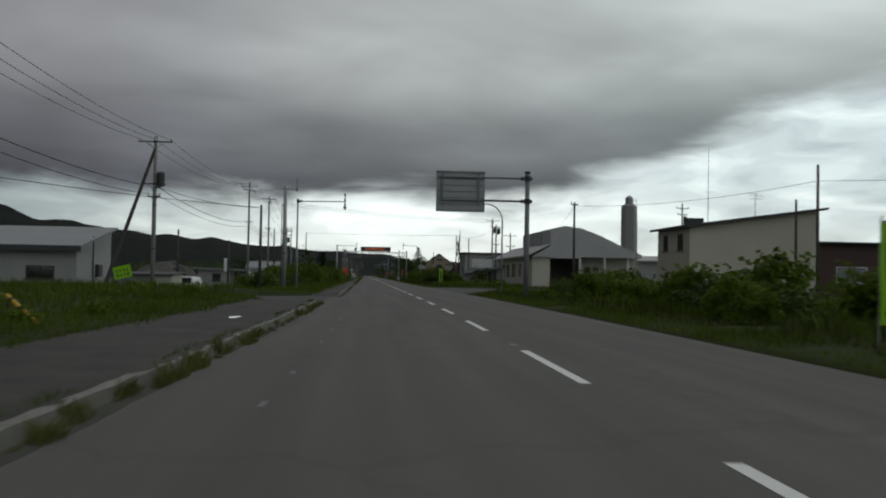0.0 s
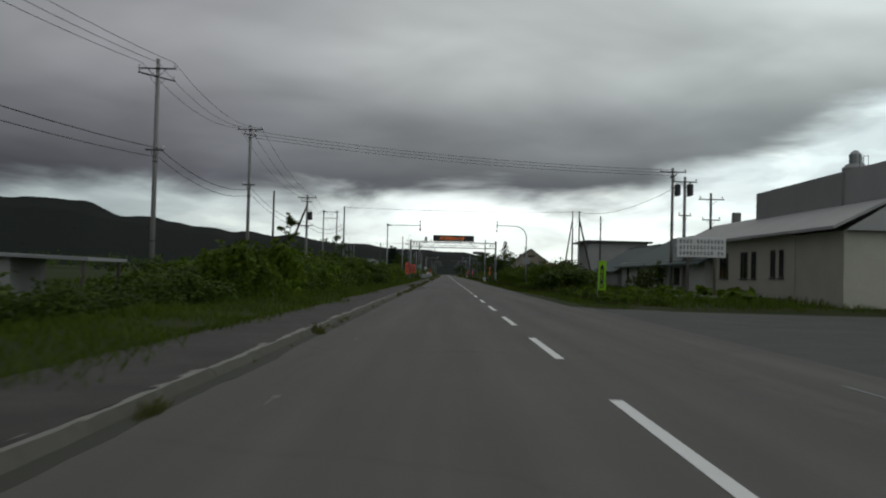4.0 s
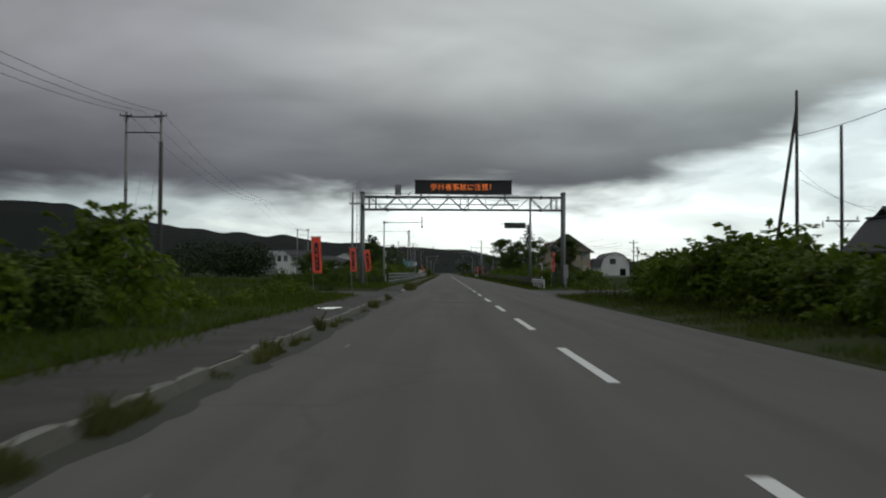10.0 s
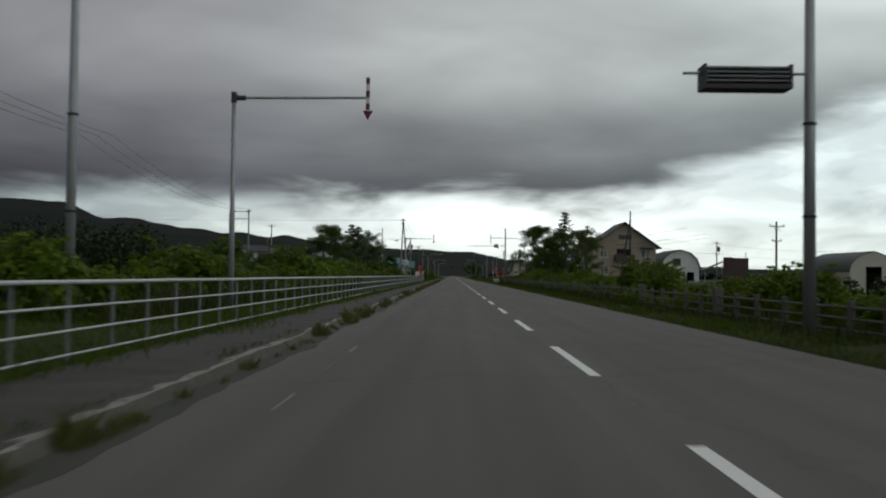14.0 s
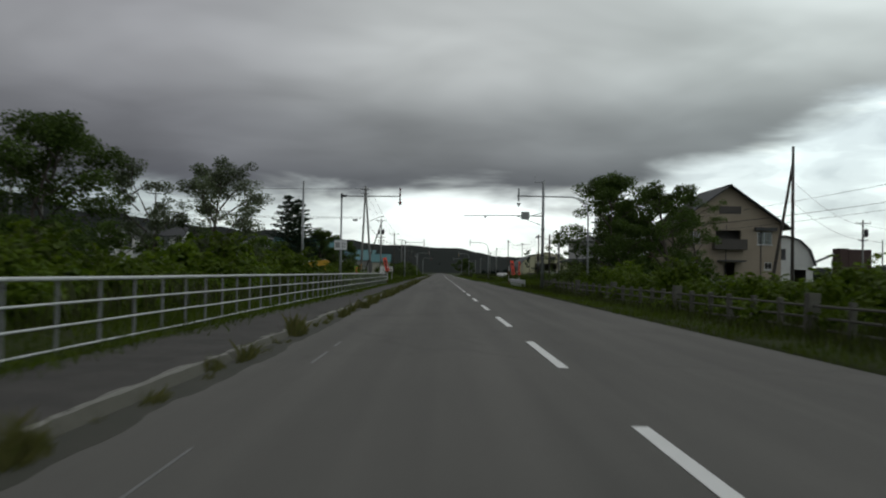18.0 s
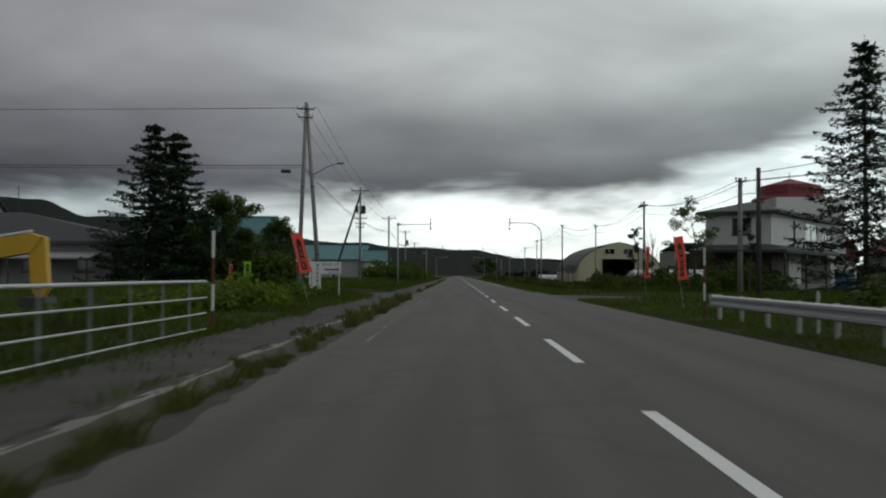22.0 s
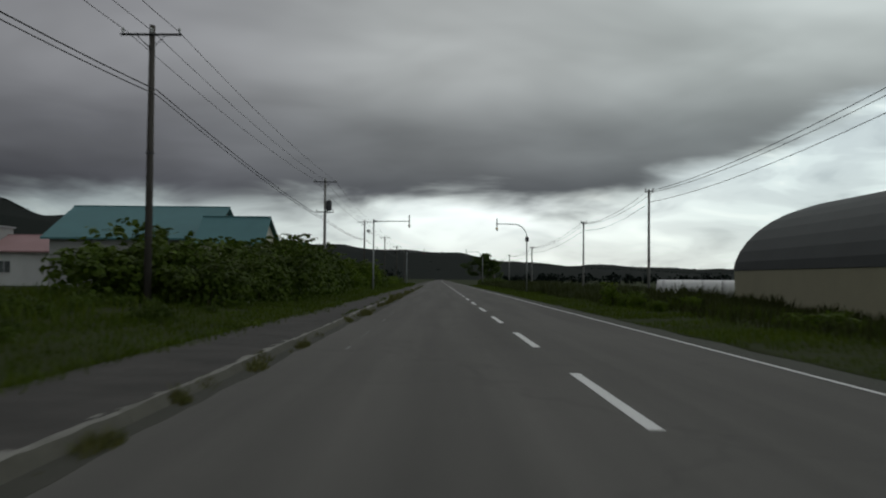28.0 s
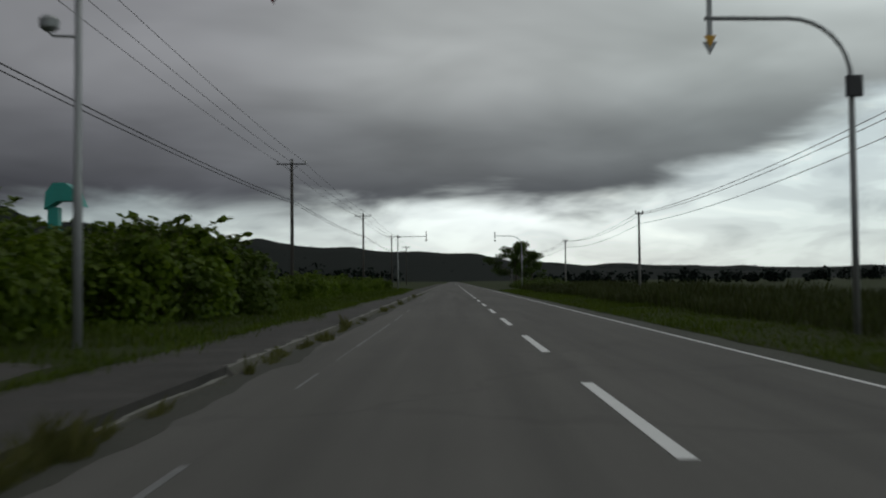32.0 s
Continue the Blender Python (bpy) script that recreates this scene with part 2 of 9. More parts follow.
def asphalt_material(name, col, dark, streaks=True, amount=0.5, patch=0.25):
    """Worn asphalt: fine stone, wheel tracks along the road, patches and cracks."""
    m = material(name, col, 0.88, col2=dark, scale=patch, fine=90, amount=amount, bump=0.35, bump_scale=170, spec=0.3)
    nt = m.node_tree
    N, L = nt.nodes.new, nt.links.new
    b = nt.nodes["Principled BSDF"]
    src = b.inputs["Base Color"].links[0].from_socket
    tc = N("ShaderNodeTexCoord")
    mp = N("ShaderNodeMapping")
    mp.inputs["Scale"].default_value = (1.0, 0.03, 1.0)
    L(tc.outputs["Object"], mp.inputs[0])
    n = N("ShaderNodeTexNoise")
    n.inputs["Scale"].default_value, n.inputs["Detail"].default_value = 1.3, 4
    L(mp.outputs[0], n.inputs["Vector"])
    vor = N("ShaderNodeTexVoronoi")
    vor.feature = "DISTANCE_TO_EDGE"
    vor.inputs["Scale"].default_value = 0.11
    warp = N("ShaderNodeTexNoise")
    warp.inputs["Scale"].default_value, warp.inputs["Detail"].default_value = 0.8, 5
    L(tc.outputs["Object"], warp.inputs["Vector"])
    va = N("ShaderNodeVectorMath")
    va.operation = "MULTIPLY_ADD"
    L(warp.outputs[1], va.inputs[0])
    va.inputs[1].default_value = (2.5, 2.5, 0)
    L(tc.outputs["Object"], va.inputs[2])
    L(va.outputs[0], vor.inputs["Vector"])
    crack = N("ShaderNodeMapRange")
    crack.inputs[1].default_value, crack.inputs[2].default_value = 0.0, 0.012
    crack.inputs[3].default_value, crack.inputs[4].default_value = 0.86, 1.0
    L(vor.outputs["Distance"], crack.inputs[0])
    st = N("ShaderNodeMapRange")
    st.inputs[1].default_value, st.inputs[2].default_value = 0.3, 0.7
    st.inputs[3].default_value, st.inputs[4].default_value = (0.82, 1.15) if streaks else (0.95, 1.05)
    L(n.outputs[0], st.inputs[0])
    mul = N("ShaderNodeMath")
    mul.operation = "MULTIPLY"
    L(st.outputs[0], mul.inputs[0])
    L(crack.outputs[0], mul.inputs[1])
    vs = N("ShaderNodeVectorMath")
    vs.operation = "SCALE"
    L(src, vs.inputs[0])
    L(mul.outputs[0], vs.inputs["Scale"])
    L(vs.outputs[0], b.inputs["Base Color"])
    return m


M_ROAD = asphalt_material("asphalt_road", (0.119, 0.113, 0.102), (0.087, 0.084, 0.076))
M_SIDE = asphalt_material("asphalt_side_road", (0.094, 0.092, 0.087), (0.046, 0.045, 0.043), False, 0.8, 0.5)
M_PATCH = material("asphalt_patch", (0.085, 0.085, 0.085), 0.9, col2=(0.065, 0.065, 0.066), fine=90, bump=0.3, bump_scale=170)
M_WALKWAY = asphalt_material("walkway_asphalt", (0.090, 0.083, 0.075), (0.031, 0.029, 0.026), False, 0.85, 0.9)
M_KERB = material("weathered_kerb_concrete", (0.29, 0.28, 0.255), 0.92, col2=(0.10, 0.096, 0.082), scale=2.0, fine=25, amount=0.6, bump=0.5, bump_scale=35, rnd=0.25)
# kerb face: the shade on its slope is mixed into the silt colour
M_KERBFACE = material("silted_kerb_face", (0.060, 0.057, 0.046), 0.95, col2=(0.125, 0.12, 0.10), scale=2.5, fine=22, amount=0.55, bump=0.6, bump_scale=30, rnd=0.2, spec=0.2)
M_GUTTER = material("gutter_silt", (0.052, 0.049, 0.038), 0.97, col2=(0.028, 0.030, 0.020), scale=1.2, fine=18, amount=0.7, bump=0.4, bump_scale=40)
M_DRIVE = material("gravel_drive", (0.072, 0.070, 0.058), 0.95, col2=(0.036, 0.042, 0.026), scale=0.8, fine=20, amount=0.7, bump=0.6, bump_scale=30)
M_PAINT = material("white_road_paint", (0.74, 0.74, 0.72), 0.7, col2=(0.52, 0.52, 0.50), scale=2, fine=60, amount=0.4, bump=0.2, bump_scale=150)
M_WORN = material("worn_road_paint", (0.24, 0.24, 0.235), 0.8, col2=(0.115, 0.115, 0.113), scale=6, fine=50, amount=0.9, bump=0.2, bump_scale=150)
M_GROUND = material("grassy_soil", (0.028, 0.043, 0.010), 0.95, col2=(0.033, 0.032, 0.014), scale=0.12, fine=3.0, amount=0.6, bump=0.8, bump_scale=9, spec=0.1)
M_GRASS = leaf_material("grass_blades", (0.037, 0.074, 0.005), (0.090, 0.112, 0.012), 0.35)
M_STRAW = leaf_material("dry_weeds", (0.030, 0.044, 0.011), (0.056, 0.060, 0.020), 0.3)
M_KERBWEED = leaf_material("kerb_weeds", (0.050, 0.066, 0.014), (0.135, 0.125, 0.045), 0.35)
M_KNOT = leaf_material("knotweed_leaves", (0.045, 0.088, 0.005), (0.134, 0.192, 0.014), 0.45)
M_BUSH = leaf_material("shrub_leaves", (0.030, 0.056, 0.006), (0.082, 0.118, 0.014), 0.3)
M_TREE = leaf_material("tree_leaves", (0.046, 0.078, 0.015), (0.088, 0.132, 0.030), 0.45)
M_WILLOW = leaf_material("pale_willow_leaves", (0.075, 0.10, 0.048), (0.13, 0.155, 0.085), 0.35)
M_NEEDLE = leaf_material("spruce_needles", (0.014, 0.028, 0.014), (0.030, 0.050, 0.024), 0.15)
M_STEM = material("plant_stems", (0.10, 0.085, 0.045), 0.85, col2=(0.075, 0.095, 0.03), bump=0.2)
M_BARK = material("tree_bark", (0.095, 0.080, 0.062), 0.92, col2=(0.05, 0.042, 0.034), scale=4, fine=22, bump=0.8, bump_scale=18)
M_DARKWOOD = leaf_material("dark_wood_leaves", (0.013, 0.024, 0.008), (0.030, 0.048, 0.014), 0.2)
M_FOREST = leaf_material("distant_forest", (0.008, 0.011, 0.010), (0.012, 0.017, 0.013), 0.0, 1.0, 0.3)
M_FOREST.node_tree.nodes["Principled BSDF"].inputs["Specular IOR Level"].default_value = 0.0
M_HILL = material("hill_forest_floor", (0.009, 0.012, 0.011), 0.95, col2=(0.014, 0.019, 0.014), scale=0.02, fine=0.3, bump=0.0, spec=0.05)
M_POLE = material("concrete_pole", (0.26, 0.255, 0.24), 0.85, col2=(0.16, 0.155, 0.15), scale=1.5, fine=30, bump=0.3, bump_scale=60)
M_WOODPOLE = material("tarred_wood_pole", (0.075, 0.065, 0.055), 0.9, col2=(0.035, 0.031, 0.028), scale=3, fine=25, bump=0.6, bump_scale=30)
M_STEEL = material("galvanised_steel", (0.36, 0.37, 0.37), 0.55, metal=0.6, col2=(0.24, 0.245, 0.245), scale=2, fine=20, bump=0.1)
M_GANTRY = material("grey_painted_steel", (0.22, 0.225, 0.23), 0.6, metal=0.2, col2=(0.14, 0.14, 0.14), scale=2, fine=20, bump=0.1)
M_DARK = material("dark_grey_metal", (0.055, 0.055, 0.06), 0.6, metal=0.3, col2=(0.035, 0.035, 0.035), bump=0.1)
M_WIRE = material("black_cable", (0.025, 0.025, 0.025), 0.7, bump=0.0)
M_INSUL = material("porcelain_insulator", (0.55, 0.55, 0.53), 0.3, col2=(0.4, 0.4, 0.38), bump=0.0)
M_WHITE = material("white_reflective_sheet", (0.72, 0.72, 0.71), 0.5, col2=(0.55, 0.55, 0.53), amount=0.3, bump=0.05)
M_RED = material("red_reflective_sheet", (0.14, 0.014, 0.018), 0.5, col2=(0.08, 0.01, 0.013), amount=0.3, bump=0.05)
M_YELLOW = material("yellow_reflective_sheet", (0.62, 0.33, 0.02), 0.5, col2=(0.5, 0.24, 0.02), amount=0.3, bump=0.05)
M_BLACK = material("black_sheet", (0.014, 0.014, 0.015), 0.6, col2=(0.022, 0.022, 0.022), bump=0.05)
M_RAIL = material("white_painted_rail", (0.56, 0.58, 0.59), 0.5, metal=0.1, col2=(0.30, 0.30, 0.28), scale=2.5, fine=18, amount=0.45, bump=0.1)
M_FENCEPOST = material("mossy_concrete_post", (0.16, 0.155, 0.135), 0.95, col2=(0.07, 0.072, 0.05), scale=4, fine=25, amount=0.7, bump=0.5, bump_scale=30)


# ---- building tools ----
def part(name, bm, mat, parent=None, label="", smooth=False):
    """Links a bmesh as one mesh object under a thing or a part."""
    me = bpy.data.meshes.new(name)
    bm.to_mesh(me)
    bm.free()
    me.materials.append(mat)
    if smooth:
        me.shade_smooth()
    ob = new(name, me)
    ob.parent = parent
    if label:
        ob["label"] = label
    return ob


def raw(name, verts, faces, mat, parent=None):
    me = bpy.data.meshes.new(name)
    me.from_pydata(verts, [], faces)
    me.materials.append(mat)
    ob = new(name, me)
    ob.parent = parent
    return ob


def thing(name, m, label, category, group="", kind=""):
    ob = new(name)
    ob.empty_display_size = 0.2
    ob.matrix_basis = m
    return tagged(ob, label, category, group, kind)


def box(bm, x0, x1, y0, y1, z0, z1, bev=0.0):
    vs = [bm.verts.new(p) for p in ((x0, y0, z0), (x1, y0, z0), (x1, y1, z0), (x0, y1, z0), (x0, y0, z1), (x1, y0, z1), (x1, y1, z1), (x0, y1, z1))]
    fs = [bm.faces.new([vs[i] for i in q]) for q in ((3, 2, 1, 0), (4, 5, 6, 7), (0, 1, 5, 4), (1, 2, 6, 5), (2, 3, 7, 6), (3, 0, 4, 7))]
    if bev:
        bmesh.ops.bevel(bm, geom=list({e for f in fs for e in f.edges}), offset=bev, segments=1, affect="EDGES")
    return bm


def boxes(*bs, bev=0.0):
    bm = bmesh.new()
    for b in bs:
        box(bm, *b, bev=bev)
    return bm


def tube(bm, pts, radii, seg=8, cap=True):
    """A tapered tube along points."""
    pts = [Vector(p) for p in pts]
    if isinstance(radii, (int, float)):
        radii = [radii] * len(pts)
    rings = []
    for i, p in enumerate(pts):
        d = (pts[min(i + 1, len(pts) - 1)] - pts[max(i - 1, 0)]).normalized()
        a = d.orthogonal() if abs(d.z) > 0.9 else d.cross(Vector((0, 0, 1)))
        a.normalize()
        b = d.cross(a)
        rings.append([bm.verts.new(p + (a * math.cos(t) + b * math.sin(t)) * radii[i]) for t in (2 * math.pi * k / seg for k in range(seg))])
    for r0, r1 in zip(rings, rings[1:]):
        for k in range(seg):
            bm.faces.new((r0[k], r0[(k + 1) % seg], r1[(k + 1) % seg], r1[k]))
    if cap:
        bm.faces.new(rings[0][::-1])
        bm.faces.new(rings[-1])
    return bm


def tubes(*ts, seg=8):
    bm = bmesh.new()
    for pts, r in ts:
        tube(bm, pts, r, seg)
    return bm


def prism(bm, outline, y0, y1):
    """An outline in x, z drawn out along y."""
    a = [bm.verts.new((x, y0, z)) for x, z in outline]
    b = [bm.verts.new((x, y1, z)) for x, z in outline]
    n = len(outline)
    bm.faces.new(a)
    bm.faces.new(b[::-1])
    for i in range(n):
        bm.faces.new((a[i], b[i], b[(i + 1) % n], a[(i + 1) % n]))
    bmesh.ops.recalc_face_normals(bm, faces=bm.faces)
    return bm


def cx(y):
    """The road's centre line: straight, with a slight bend at its near end."""
    return -0.000246 * max(41.5 - y, 0.0) ** 2


# ---- ground, road, kerb, walkway ----
LEFT_OPEN = [(31.0, 44.5), (204.0, 221.5), (417.0, 433.5)]
# the side roads' own edges past the rounded corners, and how far the corners reach back
LEFT_INNER = [(35.2, 40.8), (208.0, 222.0), (424.5, 432.0)]
RIGHT_OPEN = [(62.0, 94.0), (212.0, 226.0), (417.6, 425.6)]


def kx(y):
    """The kerb's offset from the centre line."""
    return -5.27 if y < 41.4 else -4.72


def back_edge(y):
    """Where the footway ends, from the centre line."""
    return -8.35 if y < 32.5 else -6.5


def inside(y, spans, soft=2.0):
    """1 within a span, 0 away from all of them."""
    return max([min(1.0, max(0.0, min(y - a, b - y) / soft + 0.5)) for a, b in spans] + [0.0])


def right_edge(y):
    """Where the asphalt ends on the right."""
    return 4.4 if y < 95 else 3.82 if y < 213 else 4.35 if y < 437 else 3.9


def ground_z(x, y):
    u = x - cx(y)
    low = dip(y, 47, 100, 6) * -0.75 - dip(y, 62, 102, 8) * 0.45 * min(1.0, max(0.0, (-u - 13) / 4)) if u < 0 else 0.0
    low += dip(y, 246, 372, 8) * -1.2 + (dip(y, 205, 246, 8) * -0.8 if u > 0 else 0.0)
    low -= dip(y, 240, 372, 8) * 0.7 * min(1.0, max(0.0, (u - 13.0) / 6.0))
    low += dip(y, 380, 402, 5) * -0.5 if u < 0 else 0.0
    low += dip(y, 466, 560, 16) * -0.55 if u > 0 else 0.0
    low *= min(1.0, max(0.0, (abs(u) - (9.0 if u < 0 else 8.0)) / 4.0))
    return low + ground_level(x, y, u)


def left_spans(e):
    """The side roads' edges, e metres behind the footway: rounded corners that narrow to the road's own width."""
    s = 1 - max(0.0, 1 - e / (4.0 if e < 0 else 8.0)) ** 2
    return [(a + (c - a) * s, b + (d - b) * s) for (a, b), (c, d) in zip(LEFT_OPEN, LEFT_INNER) if b > 100 or e < 11.0]


def dip(y, a, b, soft):
    return min(1.0, max(0.0, min(y - a, b - y) / soft))


def ground_level(x, y, u):
    bump = 0.12 * noise.noise((x * 0.13, y * 0.13, 0.0)) + 0.05 * noise.noise((x * 0.6, y * 0.6, 3.0))
    if u < 0:
        if u > back_edge(y):
            return -0.4
        o = inside(y, left_spans(-u - 6.5), 0.8)
        base = 0.18 + 0.25 * min(1.0, max(0.0, (-u - 6.6) / 8)) + bump * min(1.0, (-u - 6.5) / 3)
        return base * (1 - o) + (-0.12) * o if u > -60 else base
    e = right_edge(y)
    if u < e:
        return -0.4
    w = 2.6 * max(0.0, 1 - (u - e) / 5) ** 2
    o = inside(y, [(a - w, b + w) for a, b in RIGHT_OPEN], 0.8)
    base = 0.02 + 0.2 * min(1.0, max(0.0, (u - e - 0.6) / 6)) + bump * min(1.0, max(0.0, (u - e) / 3))
    return base * (1 - o) + (-0.12) * o if u < 34 else base


def build_ground():
    us = [-3200, -1500, -700, -300, -150, -90, -60, -45, -34, -26, -20, -16, -13, -11, -9.5, -8.4, -7.4, -6.6, -6.45, -4, 0, 3.5, 3.86, 3.97, 4.3, 4.45, 5.2, 6, 7, 8.2, 9.6, 11.5, 14, 17, 21, 26, 34, 36, 50, 70, 100, 160, 320, 700, 1500, 3200]
    ys = [-400, -200, -100, -60, -40] + [-30 + 1.5 * i for i in range(460)] + [670, 690, 720, 760, 820, 900, 1050, 1300, 1700, 2300, 3200]
    vs, fs = [], []
    for y in ys:
        for u in us:
            x = u + (cx(y) if abs(u) < 40 else 0)
            vs.append((x, y, ground_z(x, y)))
    n = len(us)
    for j in range(len(ys) - 1):
        for i in range(n - 1):
            a = j * n + i
            fs.append((a, a + 1, a + n + 1, a + n))
    ob = raw("ground", vs, fs, M_GROUND)
    ob.data.shade_smooth()
    tagged(ob, "rough grassy ground with bare soil beside the road", "ground", kind="structure")


def strip(name, u0, u1, z, y0, y1, mat, step=3.0, parent=None, z0=None):
    """A flat slab that follows the road's bend."""
    n = max(1, int((y1 - y0) / step))
    n = 1 if y0 >= 41.5 else n
    vs, fs = [], []
    low = z - 0.3 if z0 is None else z0
    for k in range(n + 1):
        y = y0 + (y1 - y0) * k / n
        c = cx(y)
        vs += [(u0 + c, y, z), (u1 + c, y, z), (u1 + c, y, low), (u0 + c, y, low)]
    for k in range(n):
        a = 4 * k
        for i in range(4):
            fs.append((a + i, a + (i + 1) % 4, a + 4 + (i + 1) % 4, a + 4 + i))
    fs += [(3, 2, 1, 0), (4 * n, 4 * n + 1, 4 * n + 2, 4 * n + 3)]
    ob = raw(name, vs, fs, mat, parent)
    bm = bmesh.new()
    bm.from_mesh(ob.data)
    bmesh.ops.recalc_face_normals(bm, faces=bm.faces)
    bm.to_mesh(ob.data)
    bm.free()
    return ob


def plate(bm, outline, z, th=0.2):
    """A flat slab with any outline: its top is split into triangles, its sides go down."""
    top = [bm.verts.new((x, y, z)) for x, y in outline]
    low = [bm.verts.new((x, y, z - th)) for x, y in outline]
    n = len(outline)
    face = bm.faces.new(top)
    for i in range(n):
        bm.faces.new((top[i], low[i], low[(i + 1) % n], top[(i + 1) % n]))
    bmesh.ops.recalc_face_normals(bm, faces=bm.faces)
    bmesh.ops.triangulate(bm, faces=[face])
    return bm


build_ground()
road = strip("road", -5.2, 4.4, 0.0, -60, 41.4, M_ROAD)
tagged(road, "grey two-lane asphalt road, worn and slightly cracked", "road", kind="structure")
road_a = strip("road", -4.62, 4.45, 0.0, 41.4, 95, M_ROAD)
tagged(road_a, "grey two-lane asphalt road with worn wheel tracks", "road", kind="structure")
road_n = strip("road", -4.62, 3.88, 0.0, 95, 213, M_ROAD)
tagged(road_n, "grey two-lane asphalt road between overgrown verges", "road", kind="structure")
road_b = strip("road", -4.62, 4.4, 0.0, 213, 437, M_ROAD)
road_c = strip("road", -4.62, 3.95, 0.0, 437, 1500, M_ROAD)
tagged(road_c, "grey two-lane asphalt road with a white edge line", "road", kind="structure")
tagged(road_b, "grey two-lane asphalt road, straight to the horizon", "road", kind="structure")
vs, fs = [], []
for k in range(461):
    y = 438 + 0.9 * k
    w = 3.96 + 0.12 * noise.noise((y * 0.4, 1, 1))
    vs += [(3.46 + 0.10 * noise.noise((y * 0.8, 7, 1)), y, 0.003), (3.72, y, 0.012), (w, y, 0.03), (w + 0.05, y, -0.1)]
for k in range(460):
    for i in range(3):
        q = 4 * k + i
        fs.append((q, q + 1, q + 5, q + 4))
tagged(raw("shoulder", vs, fs, M_DRIVE), "narrow gravelly shoulder outside the edge line", "shoulder", kind="structure")
WALK_RUNS = [(-60, 31.0), (44.5, 204.0), (221.5, 417.0), (433.5, 900.0)]
for a, b in WALK_RUNS:
    top = min(b, 41.4) if a < 41.4 else b
    w = strip("pavement", back_edge(a) - 0.05, kx(a + 1) - 0.07, 0.15, a + 1.8, top - 1.8, M_WALKWAY)
    for y0, y1 in ((a, a + 1.8), (top, top - 1.8)):
        # the footway runs down to the side road
        u0, u1 = back_edge(a) - 0.05, kx(a + 1) - 0.07
        bm = bmesh.new()
        vs = [bm.verts.new((u + cx(y), y, z)) for y, z in ((y0, 0.0), (y1, 0.15), (y1, -0.2), (y0, -0.2)) for u in (u0, u1)]
        for q in ((0, 1, 3, 2), (4, 5, 7, 6), (2, 3, 5, 4), (6, 7, 1, 0), (0, 2, 4, 6), (1, 3, 5, 7)):
            bm.faces.new([vs[i] for i in q])
        bmesh.ops.recalc_face_normals(bm, faces=bm.faces)
        part("ramp", bm, M_WALKWAY, w)
    tagged(w, "dark asphalt footway with weeds along its edges", "footway", kind="structure")
for a, b in LEFT_OPEN:
    bm = bmesh.new()
    k0, k1 = kx(a) + 0.1, kx(b) + 0.07
    far = -17.0 if a < 100 else -75
    out = [(k0, a - 3.5), (far, a - 3.5), (far, b + 6.5), (k1, b + 6.5)]
    plate(bm, [(u + cx(y), y) for u, y in out], -0.004)
    tagged(part("side_road", bm, M_SIDE), "patched asphalt side road joining the main road", "road", kind="structure")
for a, b in RIGHT_OPEN:
    bm = bmesh.new()
    e0, e1 = right_edge(a - 3.5) + 0.04, right_edge(b + 3.5) + 0.04
    out = [(e0, a - 3.5), (34, a - 3.5), (34, b + 3.5), (e1, b + 3.5)]
    plate(bm, [(u + cx(y), y) for u, y in out], -0.004)
    tagged(part("side_road", bm, M_SIDE), "patched asphalt forecourt and side road", "road", kind="structure")

# centre dashes, five metres of paint and five metres of gap, and the worn edge lines
R = random.Random(3)


def dash(y0, y1, u0, u1, mat, name="lane_dash"):
    c0, c1 = cx(y0), cx(y1)
    bm = bmesh.new()
    vs = [bm.verts.new(p) for p in ((u0 + c0, y0, 0.001), (u1 + c0, y0, 0.001), (u1 + c1, y1, 0.001), (u0 + c1, y1, 0.001))]
    top = [bm.verts.new((v.co.x, v.co.y, 0.005)) for v in vs]
    bm.faces.new(top)
    for i in range(4):
        bm.faces.new((vs[i], vs[(i + 1) % 4], top[(i + 1) % 4], top[i]))
    return part(name, bm, mat, road if y0 < 41.4 else road_a if y0 < 95 else road_n if y0 < 213 else road_b if y0 < 437 else road_c)


for k in range(1, 110):
    dash(10 * k, 10 * k + 5, -0.075, 0.075, M_PAINT)
dash(-11.3, -6.2, -0.075, 0.075, M_PAINT)
dash(-1.2, 3.9, -0.075, 0.075, M_PAINT)
dash(5.1, 5.6, -0.07, 0.07, M_WORN)
# what is left of the line along the gutter: stretch, offset, share still there, length of the pieces
for a, b, u, share, ln in ((-8, 34, -3.79, 0.25, 0.5), (48, 120, -3.72, 0.12, 0.4), (120, 204, -3.68, 0.12, 0.7), (226, 284, -3.62, 0.25, 0.9), (284, 312, -3.60, 0.85, 3.0),
                           (312, 384, -3.62, 0.08, 0.8), (384, 416, -3.64, 0.35, 1.6), (434, 472, -3.84, 0.65, 1.8), (472, 548, -3.70, 0.15, 0.8), (548, 590, -3.62, 0.6, 2.2), (590, 680, -3.6, 0.3, 1.5)):
    y = a
    while y < b:
        q = ln * R.uniform(0.4, 1.6)
        if R.random() < share:
            w = R.uniform(0.02, 0.075)
            dash(y, min(y + q, b), u + R.uniform(-0.02, 0.02), u + w, M_WORN, "worn_edge_line")
        y += q + R.uniform(0.05, 0.3)
for a, b in ((60, 61), (64, 67), (436, 438), (440, 446), (447.5, 453), (454, 462), (463, 480), (480.6, 900)):
    dash(a, b, 3.33, 3.415, M_PAINT if a > 462 else M_WORN, "edge_line")

tagged(strip("road_patch", -2.3, -0.12, 0.005, 198.3, 199.25, M_PATCH, z0=-0.1), "dark asphalt patch over a trench across one lane", "road patch", kind="structure")


